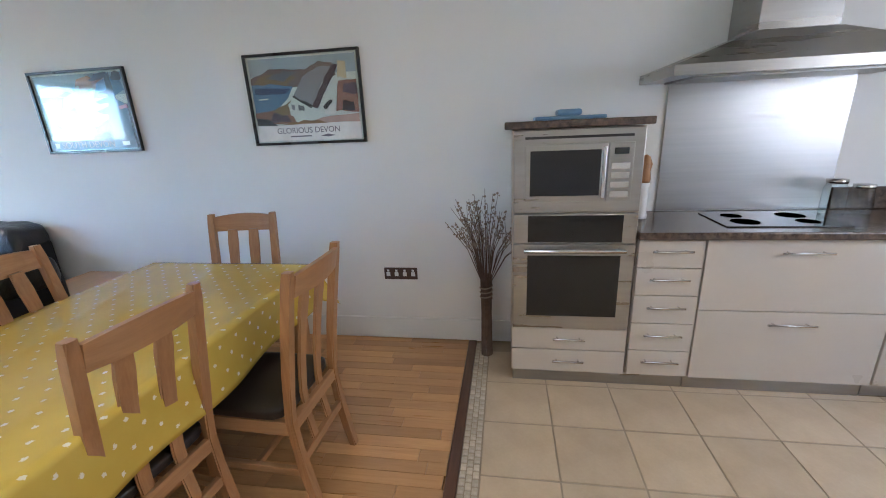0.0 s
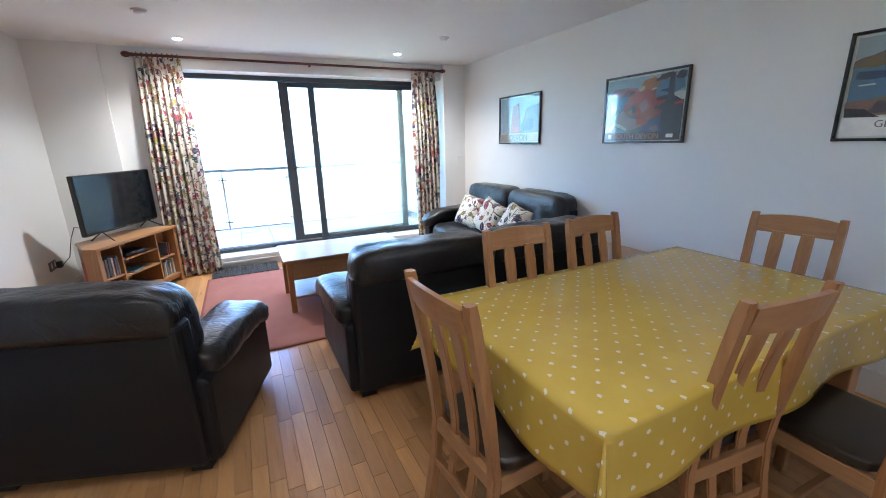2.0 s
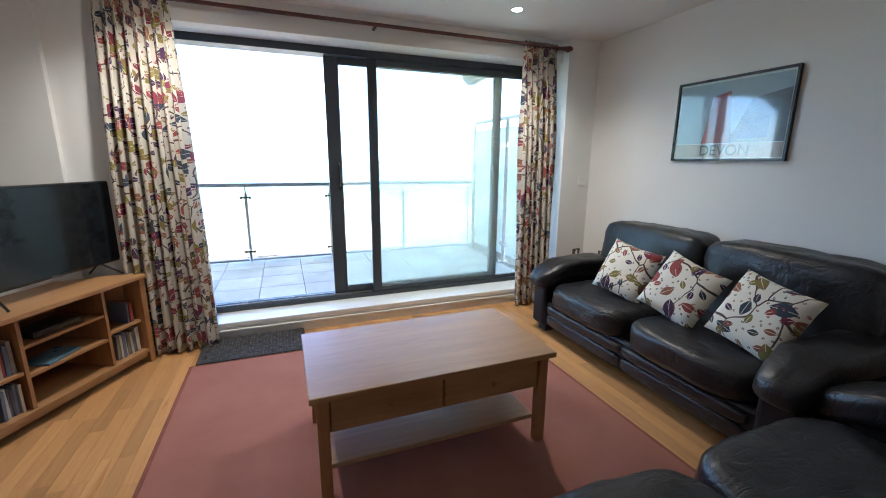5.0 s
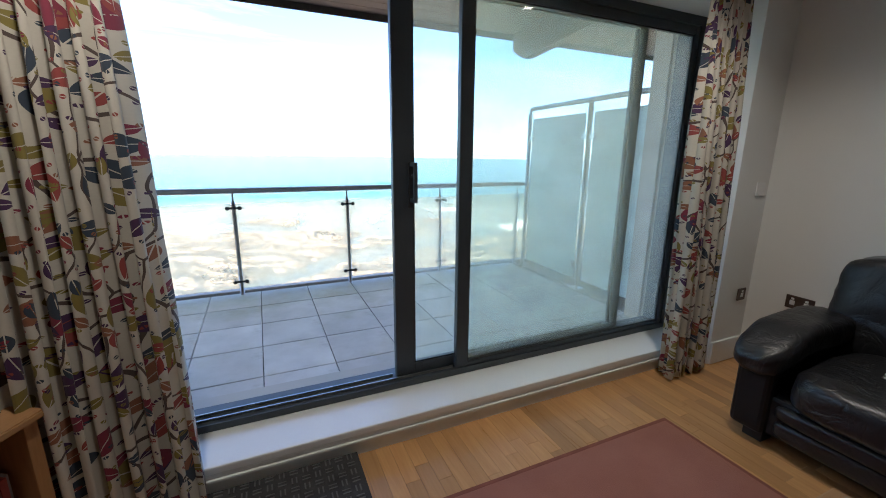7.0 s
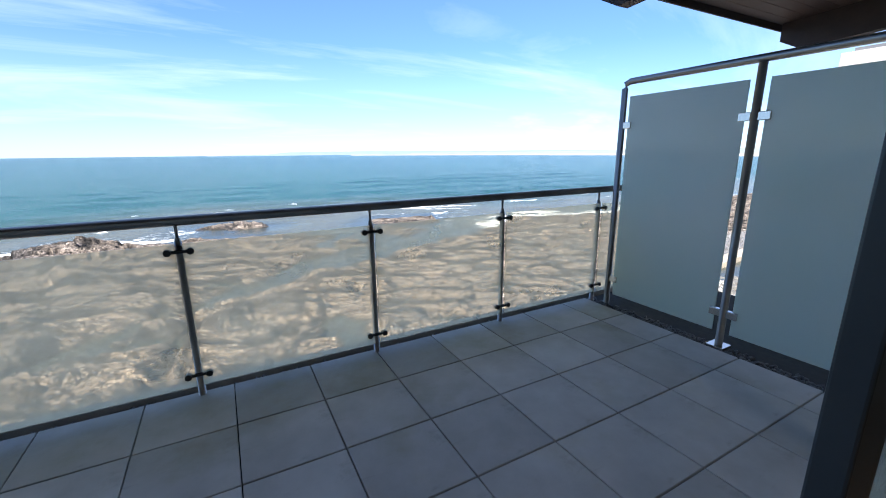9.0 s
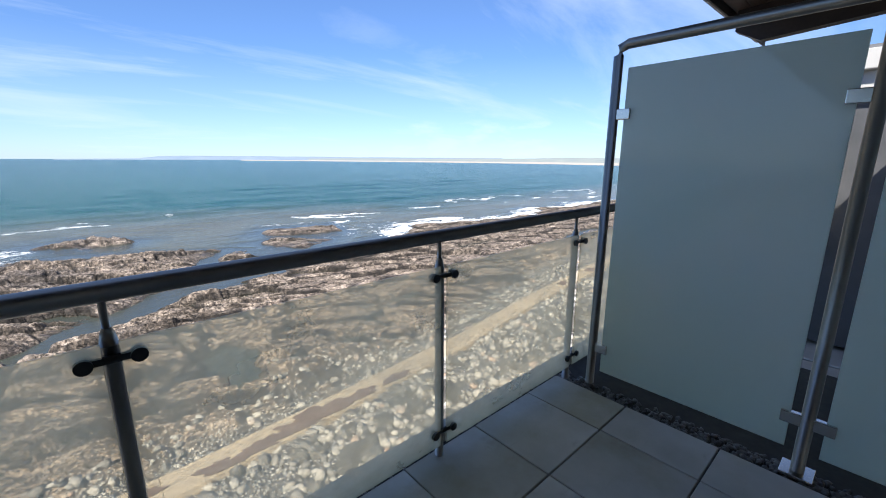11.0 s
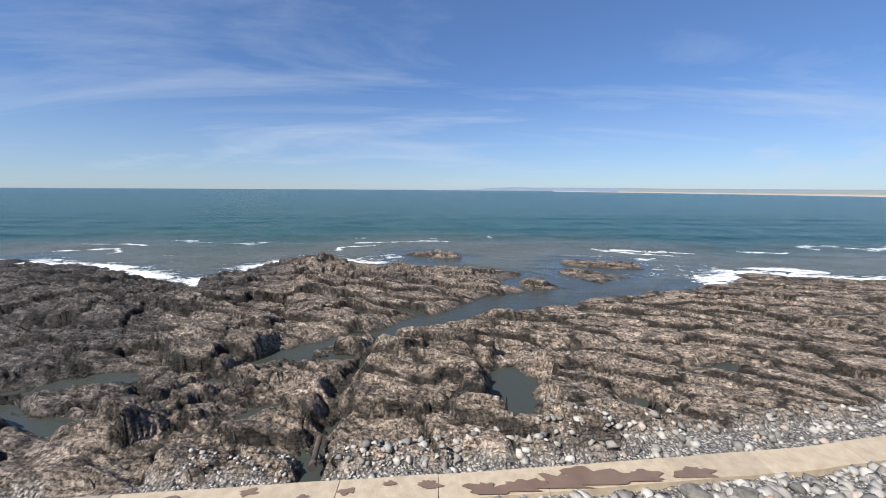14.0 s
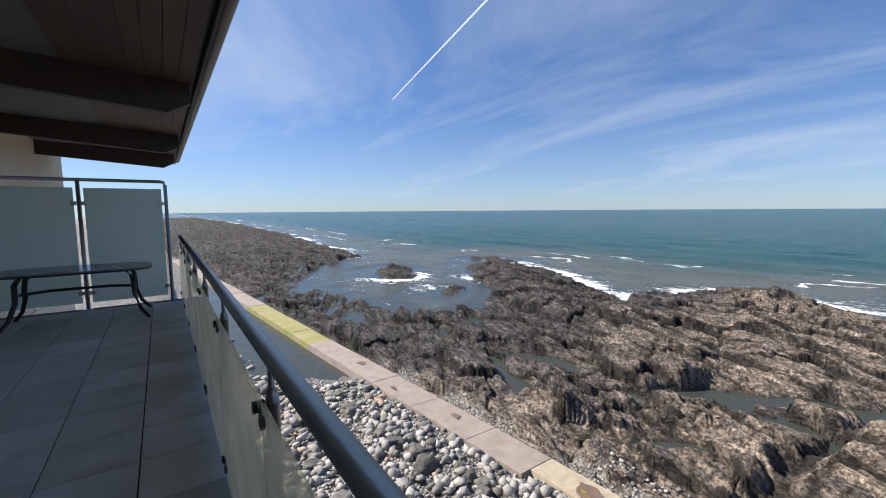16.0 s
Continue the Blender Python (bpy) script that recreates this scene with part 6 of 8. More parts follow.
arc = [(EX - 0.10 + 0.055 * math.cos(t), sz(EX) + 0.05 + 0.055 * math.sin(t)) for t in np.linspace(math.pi, 2 * math.pi, 9)]
l, r = [gt.verts.new((x, RS, z)) for x, z in arc], [gt.verts.new((x, RN, z)) for x, z in arc]
for q in range(8):
    f = gt.faces.new((l[q], r[q], r[q + 1], l[q + 1])); f.smooth = True
go = part("gutter", gt, gutter_mat, roof, "half-round grey-brown gutter")
m_ = go.modifiers.new("thick", "SOLIDIFY"); m_.thickness = 0.004
struct("ground_floor_block", bx(-6.0, 3.25, -14.2, 45, -9.6, -0.45), render_wall, "lower storeys of the block, cream render")

# ---- neighbouring balconies to the north ----
deck_mat = M("pale_deck_concrete", (0.26, 0.25, 0.235), (0.33, 0.32, 0.30), 1.5, 0.75, bump=0.15, bscale=40)
end_wall_mat = M("dark_grey_end_wall", (0.05, 0.052, 0.055), (0.08, 0.08, 0.085), 2, 0.6, bump=0.1)
nb = thing("neighbour_terrace", "neighbouring terrace with pale coping and glass balustrade", "building")
part("coping", bx(-10.5, -6.0, 9.7, 17.5, -2.95, -2.7, bev=0.012), deck_mat, nb, "pale grey concrete deck")
part("lower_coping", bx(-10.05, -6.0, 3.2, 9.69, -3.25, -3.0, bev=0.012), deck_mat, nb, "pale grey lower deck")
part("wall", bx(-9.9, -6.0, 3.3, 17.4, -9.6, -3.26), concrete_mat, nb)
for y in (10.1, 12.4, 14.7):
    part("post", tb([(-9.75, y, -2.7), (-9.75, y, -2.22)], 0.022, 10), rail_steel, nb)
part("handrail", tb([(-9.75, 10.05, -2.2), (-9.75, 17.0, -2.2)], 0.024, 10), rail_steel, nb)
part("low_rail", tb([(-9.75, 10.05, -2.45), (-9.75, 17.0, -2.45)], 0.012, 8), rail_steel, nb)
part("end_rail", tb([(-9.75, 10.05, -2.2), (-6.1, 10.05, -2.2)], 0.024, 10), rail_steel, nb)
for a in (10.2, 12.5, 14.8):
    g = part("glass_panel", bx(-9.2, -9.19, a, a + 2.2, -2.65, -1.75), frosted, nb)

n2_ = thing("neighbour_block", "neighbouring flats with pale grey eaves and glass balconies", "building")
part("wall", bx(-8.0, 3.2, 17.6, 45, -9.6, 2.5), render_wall, n2_)
# end wall is coloured much darker than the rest of the block
part("end_wall", bx(-8.0, 3.2, 12.4, 17.59, -2.6, 2.5), end_wall_mat, n2_, "plain dark grey end wall")
part("eave", bx(-10.0, 3.4, 12.0, 45.5, 3.05, 3.42, bev=0.02), pale_fascia, n2_, "pale grey stepped eaves")
part("soffit", bx(-9.9, 3.4, 12.2, 45.3, 2.62, 3.045, bev=0.02), pale_fascia, n2_)
part("roof", bx(-9.8, 3.3, 12.1, 45.2, 3.425, 3.5), roof_mat, n2_)
for z in (-0.15, -3.1):
    part("balcony", bx(-9.95, -8.0, 12.0, 45, z - 0.3, z, bev=0.01), concrete_mat, n2_)
    for i in range(8):
        y = 12.1 + i * 1.9
        g = part("glass_panel", bx(-9.80, -9.79, y + 0.05, y + 1.85, z + 0.08, z + 0.95), rail_pane, n2_)
        part("post", tb([(-9.81, y, z), (-9.81, y, z + 1.05)], 0.022, 8), rail_steel, n2_)
    part("handrail", tb([(-9.81, 12.1, z + 1.06), (-9.81, 27.6, z + 1.06)], 0.024, 8), rail_steel, n2_)
for y in (12.1, 15.4):
    part("screen", bx(-9.66, -8.0, y - 0.006, y + 0.006, -0.05, 1.84), rail_pane, n2_, "greenish glass screen")
    part("screen_post", tb([(-9.69, y, -0.15), (-9.69, y, 1.9)], 0.03, 8), rail_steel, n2_)
    part("screen_rail", tb([(-9.69, y, 1.89), (-8.0, y, 1.89)], 0.025, 8), rail_steel, n2_)

# ---- shore, sea and distance ----
SEA = -10.05


def lattice(ix, iy, seed):
    h = (ix.astype(np.int64) * 374761393 + iy.astype(np.int64) * 668265263 + seed * 974711) & 0x7FFFFFFF
    h = ((h ^ (h >> 13)) * 1274126177) & 0x7FFFFFFF
    return ((h ^ (h >> 16)) & 0xFFFF) / 65535.0 * 2 - 1


def vnoise(x, y, seed=0):
    ix, iy = np.floor(x), np.floor(y)
    fx, fy = x - ix, y - iy
    fx, fy = fx * fx * fx * (fx * (fx * 6 - 15) + 10), fy * fy * fy * (fy * (fy * 6 - 15) + 10)
    a, b, c, d = lattice(ix, iy, seed), lattice(ix + 1, iy, seed), lattice(ix, iy + 1, seed), lattice(ix + 1, iy + 1, seed)
    return (a * (1 - fx) + b * fx) * (1 - fy) + (c * (1 - fx) + d * fx) * fy


def fbm(x, y, octaves, seed=0, gain=0.5):
    out, amp = 0, 1.0
    for o in range(octaves):
        out = out + amp * vnoise(x * 2 ** o + 13.7 * o, y * 2 ** o - 7.1 * o, seed + o)
        amp *= gain
    return out


def sstep(a, b, x):
    t = np.clip((x - a) / (b - a), 0, 1)
    return t * t * (3 - 2 * t)


def near_line(x, y, pts):
    """Distance to a polyline."""
    d = np.full(np.shape(x), 1e9)
    for (ax, ay), (bx_, by) in zip(pts, pts[1:]):
        ux_, uy = bx_ - ax, by - ay
        t = np.clip(((x - ax) * ux_ + (y - ay) * uy) / (ux_ * ux_ + uy * uy), 0, 1)
        d = np.minimum(d, np.hypot(x - ax - t * ux_, y - ay - t * uy))
    return d


def slabs(u, v, seed):
    """Broken plates: for each place the joint's nearness, its plate's two random values and the offset from the plate's middle."""
    iu, iv_ = np.floor(u), np.floor(v)
    f1 = np.full(np.shape(u), 9.0); f2 = f1.copy()
    ra, rb, ou, ov = (np.zeros(np.shape(u)) for _ in range(4))
    for a in (-1, 0, 1):
        for b in (-1, 0, 1):
            cu, cv = iu + a, iv_ + b
            pu = cu + 0.5 + 0.46 * lattice(cu, cv, seed); pv = cv + 0.5 + 0.46 * lattice(cu, cv, seed + 1)
            du, dv = u - pu, v - pv
            d = np.maximum(np.abs(du), np.abs(dv)) * 0.6 + np.hypot(du, dv) * 0.5
            near_ = d < f1
            f2 = np.where(near_, f1, np.minimum(f2, d))
            f1 = np.where(near_, d, f1)
            ra = np.where(near_, lattice(cu, cv, seed + 2), ra); rb = np.where(near_, lattice(cu, cv, seed + 3), rb)
            ou = np.where(near_, du, ou); ov = np.where(near_, dv, ov)
    return f2 - f1, ra, rb, ou, ov


def path_x(y):
    """Seaward edge of the concrete walkway."""
    return np.interp(y, [-140, -65, -34, -11, 3, 17, 28, 49, 81, 95], [-8, -16.2, -19.3, -21.7, -22.8, -24.2, -26.0, -28.6, -30.6, -31])


def path_w(y):
    return np.where(np.asarray(y) < -10.6, 1.9, 1.35)


def coast_x(y):
    return np.interp(y, [-900, -440, -220, -95, -80, -62, -50, -36, -30, -22, -11, -1, 10, 16, 29, 40, 65, 79, 117, 171, 450],
                     [-60, -66, -58, -48, -33, -26, -26, -30, -48, -68, -73, -67, -62, -56, -55, -62, -57, -62, -60, -64, -90])


def shore(x, y):
    """Height of the foreshore, and how stony, how wet-dark, how pale and how shaded in its cracks it is."""
    wx, wy = x + 2.6 * fbm(x / 9, y / 9, 4, 3), y + 2.6 * fbm(x / 9, y / 9, 4, 9)
    inland = wx - coast_x(wy)
    ridge = 7.0 - near_line(wx, wy, [(-36, -14), (-48, -30), (-63, -58)])
    ridge2 = 5.5 - near_line(wx, wy, [(-40, -6), (-55, -14), (-66, -18)])
    isl = np.maximum.reduce([3.2 - near_line(wx, wy, [(-73, 23), (-69, 34)]), 2.0 - near_line(wx, wy, [(-62, 20), (-60, 26)]), 1.5 - near_line(wx, wy, [(-55, 18), (-54, 22)]),
                             2.2 - near_line(wx, wy, [(-78, -3), (-76, 3)]), 2.0 - near_line(wx, wy, [(-70, -70), (-72, -64)]), 2.6 - near_line(wx, wy, [(-40, -62), (-44, -70)]), 1.6 - near_line(wx, wy, [(-39, -44), (-41, -47)])])
    F = np.maximum.reduce([inland, ridge, ridge2, isl])
    chan = near_line(wx * 0.7 + x * 0.3, wy * 0.7 + y * 0.3, [(-33, -12.5), (-38, -7), (-41, -2), (-46, 4), (-50, 13), (-56, 24), (-62, 33), (-75, 42)])
    F = np.minimum(F, (chan - np.interp(y, [-13, -4, 10, 30, 42], [0.5, 1.4, 2.3, 3.4, 7])) * 1.3)
    chan2 = near_line(wx, wy, [(-50, 13), (-57, 10), (-62, 14)])
    F = np.minimum(F, (chan2 - 1.2) * 1.3)
    pools = [(-30.3, 5.75, 3.6, 1.45, -0.05), (-28.4, 12.2, 0.9, 1.0, 0.0), (-35.5, -8.6, 1.6, 1.1, 0.4), (-36, 12, 0.6, 2.2, 0.3), (-33, 20, 0.5, 2.0, 0.2), (-44, 40, 1.0, 5, 0.1), (-39, 58, 1.2, 7, 0.1), (-31, -20, 1.2, 3.4, 0.3), (-27.5, -26, 0.8, 3.0, 0.2), (-60, -13, 1.5, 3.0, 0.3), (-27, -9, 0.5, 2.4, 0.9)]
    pool = np.full(np.shape(x), 9.0)
    for px, py, rx, ry, a in pools:
        u, v = (x - px) * math.cos(a) + (y - py) * math.sin(a), -(x - px) * math.sin(a) + (y - py) * math.cos(a)
        pool = np.minimum(pool, (np.hypot(u / rx, v / ry) - 1) * min(rx, ry) + 0.35 * fbm(x / 1.3, y / 1.3, 3, 31))
    # tilted beds of rock, drawn out along the strike
    cx, cy = 0.90, -0.43
    su, sv = x * cx + y * cy, -x * cy + y * cx
    u = su + 0.8 * fbm(x / 11, y / 11, 2, 17) + 0.07 * fbm(x / 0.9, y / 0.9, 2, 23)
    b1 = u / 2.3 % 1.0
    b2 = (u + 0.25 * fbm(su / 4, sv / 12, 2, 29)) / 0.7 % 1.0
    crag = 1 - np.abs(fbm(su / 1.9, sv / 5.0, 4, 57, 0.5))
    seam = np.abs(fbm(su / 3.4, sv / 4.2, 3, 43))
    seam2 = np.abs(fbm(su / 1.4 + 9, sv / 2.0, 2, 47))
    rough = np.interp(y, [-60, -12, 2, 14, 60], [1.15, 1.15, 0.95, 0.62, 0.42])
    mod = np.clip(0.5 + 0.75 * fbm(x / 6, y / 6, 2, 71), 0, 1.2)
    blocks = 0.55 * b1 * (0.3 + 0.9 * mod) + 0.2 * b2 * (0.3 + mod) + 0.22 * (crag - 0.6)
    step_ = 0.16
    q_ = blocks / step_
    terr = (np.floor(q_) + sstep(0.72, 0.97, q_ - np.floor(q_))) * step_
    blocks = 0.28 * blocks + 0.72 * terr
    wu, wv = su + 0.45 * fbm(x / 2.2, y / 2.2, 3, 61), sv + 0.6 * fbm(x / 2.2, y / 2.2, 3, 67)
    g1, a1, b1_, ou1, ov1 = slabs(wu / 3.3, wv / 5.4, 5)
    g2, a2, b2_, ou2, ov2 = slabs(wu / 0.75 + 3, wv / 1.7, 25)
    plates = 0.36 * a1 + ou1 * (0.55 + 0.45 * b1_) + 0.2 * ov1 * a1 + 0.07 * a2 + ou2 * (0.10 + 0.08 * b2_)
    plates = plates - 0.34 * sstep(0.07, 0.0, g1) - 0.09 * sstep(0.10, 0.0, g2)
    smooth_ = np.clip(0.5 + 1.1 * fbm(x / 7, y / 7, 2, 111), 0, 1)
    blocks = (0.45 + 0.35 * smooth_) * blocks + (1.0 - 0.25 * smooth_) * plates + 0.2
    seam, seam2 = seam + 0.05, seam2 + 0.05
    rock = rough * (blocks - 0.5 * sstep(0.10, 0.0, seam) - 0.22 * sstep(0.07, 0.0, seam2)) + 0.05 * fbm(su / 0.5, sv / 1.3, 2, 83, 0.6) - 0.2
    rock = rock - 0.45 * sstep(-18, -26, y) * sstep(-42, -34, x) * (0.6 + fbm(x / 5, y / 5, 2, 87))
    up = 0.95 * sstep(0, 7, ridge) + 0.6 * sstep(0, 5, ridge2) + 0.55 * sstep(1.5, 0, np.hypot((x + 31.5) / 3.2, (y - 1.5) / 4.2) - 0.8) + 0.6 * sstep(1.5, 0, np.hypot((x + 27.0) / 2.0, (y - 8.6) / 2.6) - 0.8)
    up = up + 0.7 * sstep(1.2, 0, np.hypot((x + 25.5) / 1.4, (y + 14) / 1.8) - 0.5)
    h = SEA - 0.9 + 1.18 * sstep(-3.5, 1.2, F) + 0.35 * sstep(0, 14, F) + (rock + up) * sstep(-1.5, 2.0, F)
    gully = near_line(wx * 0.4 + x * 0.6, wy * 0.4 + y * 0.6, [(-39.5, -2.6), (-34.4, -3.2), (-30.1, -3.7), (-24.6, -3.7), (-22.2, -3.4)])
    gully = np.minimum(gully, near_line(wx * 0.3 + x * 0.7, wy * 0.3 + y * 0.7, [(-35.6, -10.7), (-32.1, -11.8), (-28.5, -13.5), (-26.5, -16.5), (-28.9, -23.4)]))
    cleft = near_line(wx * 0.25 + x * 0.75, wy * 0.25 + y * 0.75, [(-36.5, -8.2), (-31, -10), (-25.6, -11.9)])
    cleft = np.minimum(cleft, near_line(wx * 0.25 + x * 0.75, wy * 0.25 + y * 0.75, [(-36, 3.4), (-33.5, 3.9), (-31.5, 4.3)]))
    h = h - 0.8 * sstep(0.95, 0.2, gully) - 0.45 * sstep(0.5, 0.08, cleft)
    # beach inside the walkway
    d = x - path_x(y)
    apron = np.where(d < 0, np.interp(y, [-24, -12, 4, 30, 55, 80], [0.0, 0.0, 0.9, 2.4, 5, 3]), 1.0)
    peb = sstep(-apron - 0.6, -apron + 0.2, d + 0.7 * fbm(x / 2, y / 2, 3, 91)) * sstep(-40, -18, y) * sstep(110, 80, y)
    peb = np.where(d > 0, 1.0, peb)
    beach = -9.78 + 0.045 * np.maximum(d - 1, 0) ** 1.2 + 0.12 * fbm(x / 1.2, y / 1.2, 3, 95)
    h = h * (1 - peb) + beach * peb
    lido_s = sstep(-23, -29, y + 0.25 * (x + 17)) * sstep(0.2, 1.5, d) * sstep(11, 8, d) * sstep(-75, -66, y)
    lido_n = sstep(34, 40, y - 0.5 * (x + 24)) * sstep(0.2, 1.5, d) * sstep(12, 9, d) * sstep(96, 92, y)
    h = h - lido_s * 0.75 - lido_n * (0.62 + 0.3 * fbm(x / 3, y / 3, 3, 99))
    h = np.where(pool < 0.6, np.minimum(h, SEA + 0.9 * np.clip(pool, -0.8, 0.6) + 0.1), h)
    h = np.minimum(h, np.where(np.abs(d - 0.8) < 1.4, -9.72, 9))
    dark = np.interp(y, [-70, -30, -22, -14, 6, 30], [1.7, 1.5, 0.95, 0.32, 0.1, -0.15])
    # painted shade for joints, gullies and clefts, on top of their depth
    crack_shade = np.clip(sstep(0.12, 0.02, g1) + 0.9 * sstep(0.15, 0.03, g2) * (0.4 + 0.6 * sstep(-0.2, 0.3, b2_)), 0, 1) * (1 - peb)
    crack_shade = np.maximum(crack_shade, (0.9 * sstep(0.6, 0.15, gully) + 0.9 * sstep(0.35, 0.05, cleft)) * (1 - peb))
    return h, peb, dark, F, crack_shade


def grid_mesh(name, xs, ys, material, attrs, height):
    X, Y = np.meshgrid(xs, ys, indexing="ij")
    H, extra = height(X, Y)
    nx, ny = X.shape
    me = bpy.data.meshes.new(name)
    me.vertices.add(nx * ny)
    me.vertices.foreach_set("co", np.stack([X, Y, H], -1).reshape(-1).astype(np.float32))
    i = (np.arange(nx - 1)[:, None] * ny + np.arange(ny - 1)[None]).reshape(-1)
    Q = np.stack([i, i + ny, i + ny + 1, i + 1], 1)
    me.loops.add(Q.size); me.loops.foreach_set("vertex_index", Q.reshape(-1).astype(np.int32))
    me.polygons.add(len(Q)); me.polygons.foreach_set("loop_start", np.arange(0, Q.size, 4, dtype=np.int32))
    me.update(calc_edges=True)
    for n_, v in zip(attrs, extra):
        at = me.attributes.new(n_, "FLOAT", "POINT")
        at.data.foreach_set("value", v.reshape(-1).astype(np.float32))
    me.materials.append(material)
    return new(name, me)


def steps(*parts):
    out = []
    for a, b, s in parts:
        out.append(np.arange(a, b, s))
    return np.unique(np.concatenate(out))


def attr(nd, n_):
    a = nd.new("ShaderNodeAttribute"); a.attribute_name = n_
    return a.outputs["Fac"]


def rock_mat():
    m, nd, lk, bs = nodes_of("layered_shore_rock")
    v = coords(nd, lk)
    vs = coords(nd, lk, (1.3, 0.55, 1.6), rot=(0, 0, radians(25)))
    big, mid, fine = noise_(nd, lk, v, 0.16, 5), noise_(nd, lk, vs, 1.1, 8, 0.65, 0.6), noise_(nd, lk, v, 5.5, 6, 0.65)
    tan_ = ramp(nd, lk, mid, [(0.3, (0.10, 0.08, 0.066)), (0.5, (0.25, 0.205, 0.166)), (0.68, (0.38, 0.32, 0.262))])
    grey = ramp(nd, lk, mid, [(0.3, (0.022, 0.02, 0.02)), (0.5, (0.07, 0.064, 0.062)), (0.68, (0.16, 0.147, 0.138))])
    dk = math_(nd, lk, "ADD", attr(nd, "dark"), math_(nd, lk, "MULTIPLY", math_(nd, lk, "SUBTRACT", big, 0.5), 2.2))
    cl = nd.new("ShaderNodeClamp"); lk.new(dk, cl.inputs[0])
    col = mixc(nd, lk, cl.outputs[0], tan_, grey)
    col = mixc(nd, lk, 1.0, col, ramp(nd, lk, fine, [(0.36, (0.26, 0.255, 0.25)), (0.5, (1.08, 1.05, 1.02)), (0.64, (1.75, 1.70, 1.64))]), "MULTIPLY")
    # broken facets at three sizes: each a small tilted plane with its own tone
    wob = nd.new("ShaderNodeTexNoise"); wob.inputs["Scale"].default_value, wob.inputs["Detail"].default_value = 0.9, 3
    lk.new(v, wob.inputs["Vector"])
    wsc = nd.new("ShaderNodeVectorMath"); wsc.operation = "SCALE"; wsc.inputs["Scale"].default_value = 0.9
    lk.new(wob.outputs["Color"], wsc.inputs[0])
    wad = nd.new("ShaderNodeVectorMath"); lk.new(v, wad.inputs[0]); lk.new(wsc.outputs[0], wad.inputs[1])

    def facets(s_, stretch, turn):
        p_ = nd.new("ShaderNodeMapping"); p_.inputs["Scale"].default_value, p_.inputs["Rotation"].default_value = stretch, (0, 0, radians(turn))
        lk.new(wad.outputs[0], p_.inputs[0])
        w_ = nd.new("ShaderNodeTexVoronoi"); w_.inputs["Scale"].default_value = s_; lk.new(p_.outputs[0], w_.inputs["Vector"])
        d_ = nd.new("ShaderNodeVectorMath"); d_.operation = "SUBTRACT"; lk.new(p_.outputs[0], d_.inputs[0]); lk.new(w_.outputs["Position"], d_.inputs[1])
        c_ = nd.new("ShaderNodeVectorMath"); c_.operation = "SUBTRACT"; lk.new(w_.outputs["Color"], c_.inputs[0]); c_.inputs[1].default_value = (0.5, 0.5, 0.5)
        t_ = nd.new("ShaderNodeVectorMath"); t_.operation = "DOT_PRODUCT"; lk.new(d_.outputs[0], t_.inputs[0]); lk.new(c_.outputs[0], t_.inputs[1])
        k_ = nd.new("ShaderNodeSeparateColor"); lk.new(w_.outputs["Color"], k_.inputs[0])
        return t_.outputs["Value"], k_.outputs[1]

    f_big, t_big = facets(0.8, (1.0, 0.45, 1.0), 25)
    f_mid, t_mid = facets(2.0, (1.0, 0.55, 1.2), 27)
    f_small, t_small = facets(5.0, (1.0, 0.65, 1.0), 22)
    tone = math_(nd, lk, "ADD", math_(nd, lk, "ADD", math_(nd, lk, "MULTIPLY", t_big, 0.25), math_(nd, lk, "MULTIPLY", t_mid, 0.3)), math_(nd, lk, "MULTIPLY", t_small, 0.35))
    gain = nd.new("ShaderNodeCombineColor")
    for i_ in range(3):
        lk.new(math_(nd, lk, "ADD", tone, 0.6), gain.inputs[i_])
    col = mixc(nd, lk, 1.0, col, gain.outputs[0], "MULTIPLY")
    # thin bedding cracks and cross joints
    beds = noise_(nd, lk, coords(nd, lk, (2.4, 0.30, 2.0), rot=(0, 0, radians(25))), 1.5, 6, 0.55, 0.3)
    joints = noise_(nd, lk, coords(nd, lk, (0.5, 1.3, 2.0), rot=(0, 0, radians(12))), 0.8, 4, 0.5, 0.2)
    lines_ = None
    for src_, wid in ((beds, 0.016), (joints, 0.007)):
        off_ = math_(nd, lk, "ABSOLUTE", math_(nd, lk, "SUBTRACT", src_, 0.5))
        mr_ = nd.new("ShaderNodeMapRange"); mr_.inputs["From Min"].default_value, mr_.inputs["From Max"].default_value = wid, 0.0
        lk.new(off_, mr_.inputs[0])
        lines_ = mr_.outputs[0] if lines_ is None else math_(nd, lk, "MAXIMUM", lines_, mr_.outputs[0])
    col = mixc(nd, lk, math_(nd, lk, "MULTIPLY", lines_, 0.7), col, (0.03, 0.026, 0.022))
    # near-black colour stands in for deep shade inside cracks and gullies
    col = mixc(nd, lk, math_(nd, lk, "MULTIPLY", attr(nd, "crack_shade"), 0.92), col, (0.012, 0.011, 0.010))
    # tide-wet and weeded rock close to the water
    geo = nd.new("ShaderNodeNewGeometry"); sp = nd.new("ShaderNodeSeparateXYZ"); lk.new(geo.outputs["Position"], sp.inputs[0])
    zz = math_(nd, lk, "ADD", sp.outputs[2], math_(nd, lk, "MULTIPLY", math_(nd, lk, "SUBTRACT", fine, 0.5), 0.35))
    wet = nd.new("ShaderNodeMapRange"); wet.inputs["From Min"].default_value, wet.inputs["From Max"].default_value = SEA + 0.32, SEA + 0.02
    lk.new(zz, wet.inputs[0])
    col = mixc(nd, lk, wet.outputs[0], col, mixc(nd, lk, 0.75, col, (0.035, 0.03, 0.02)))
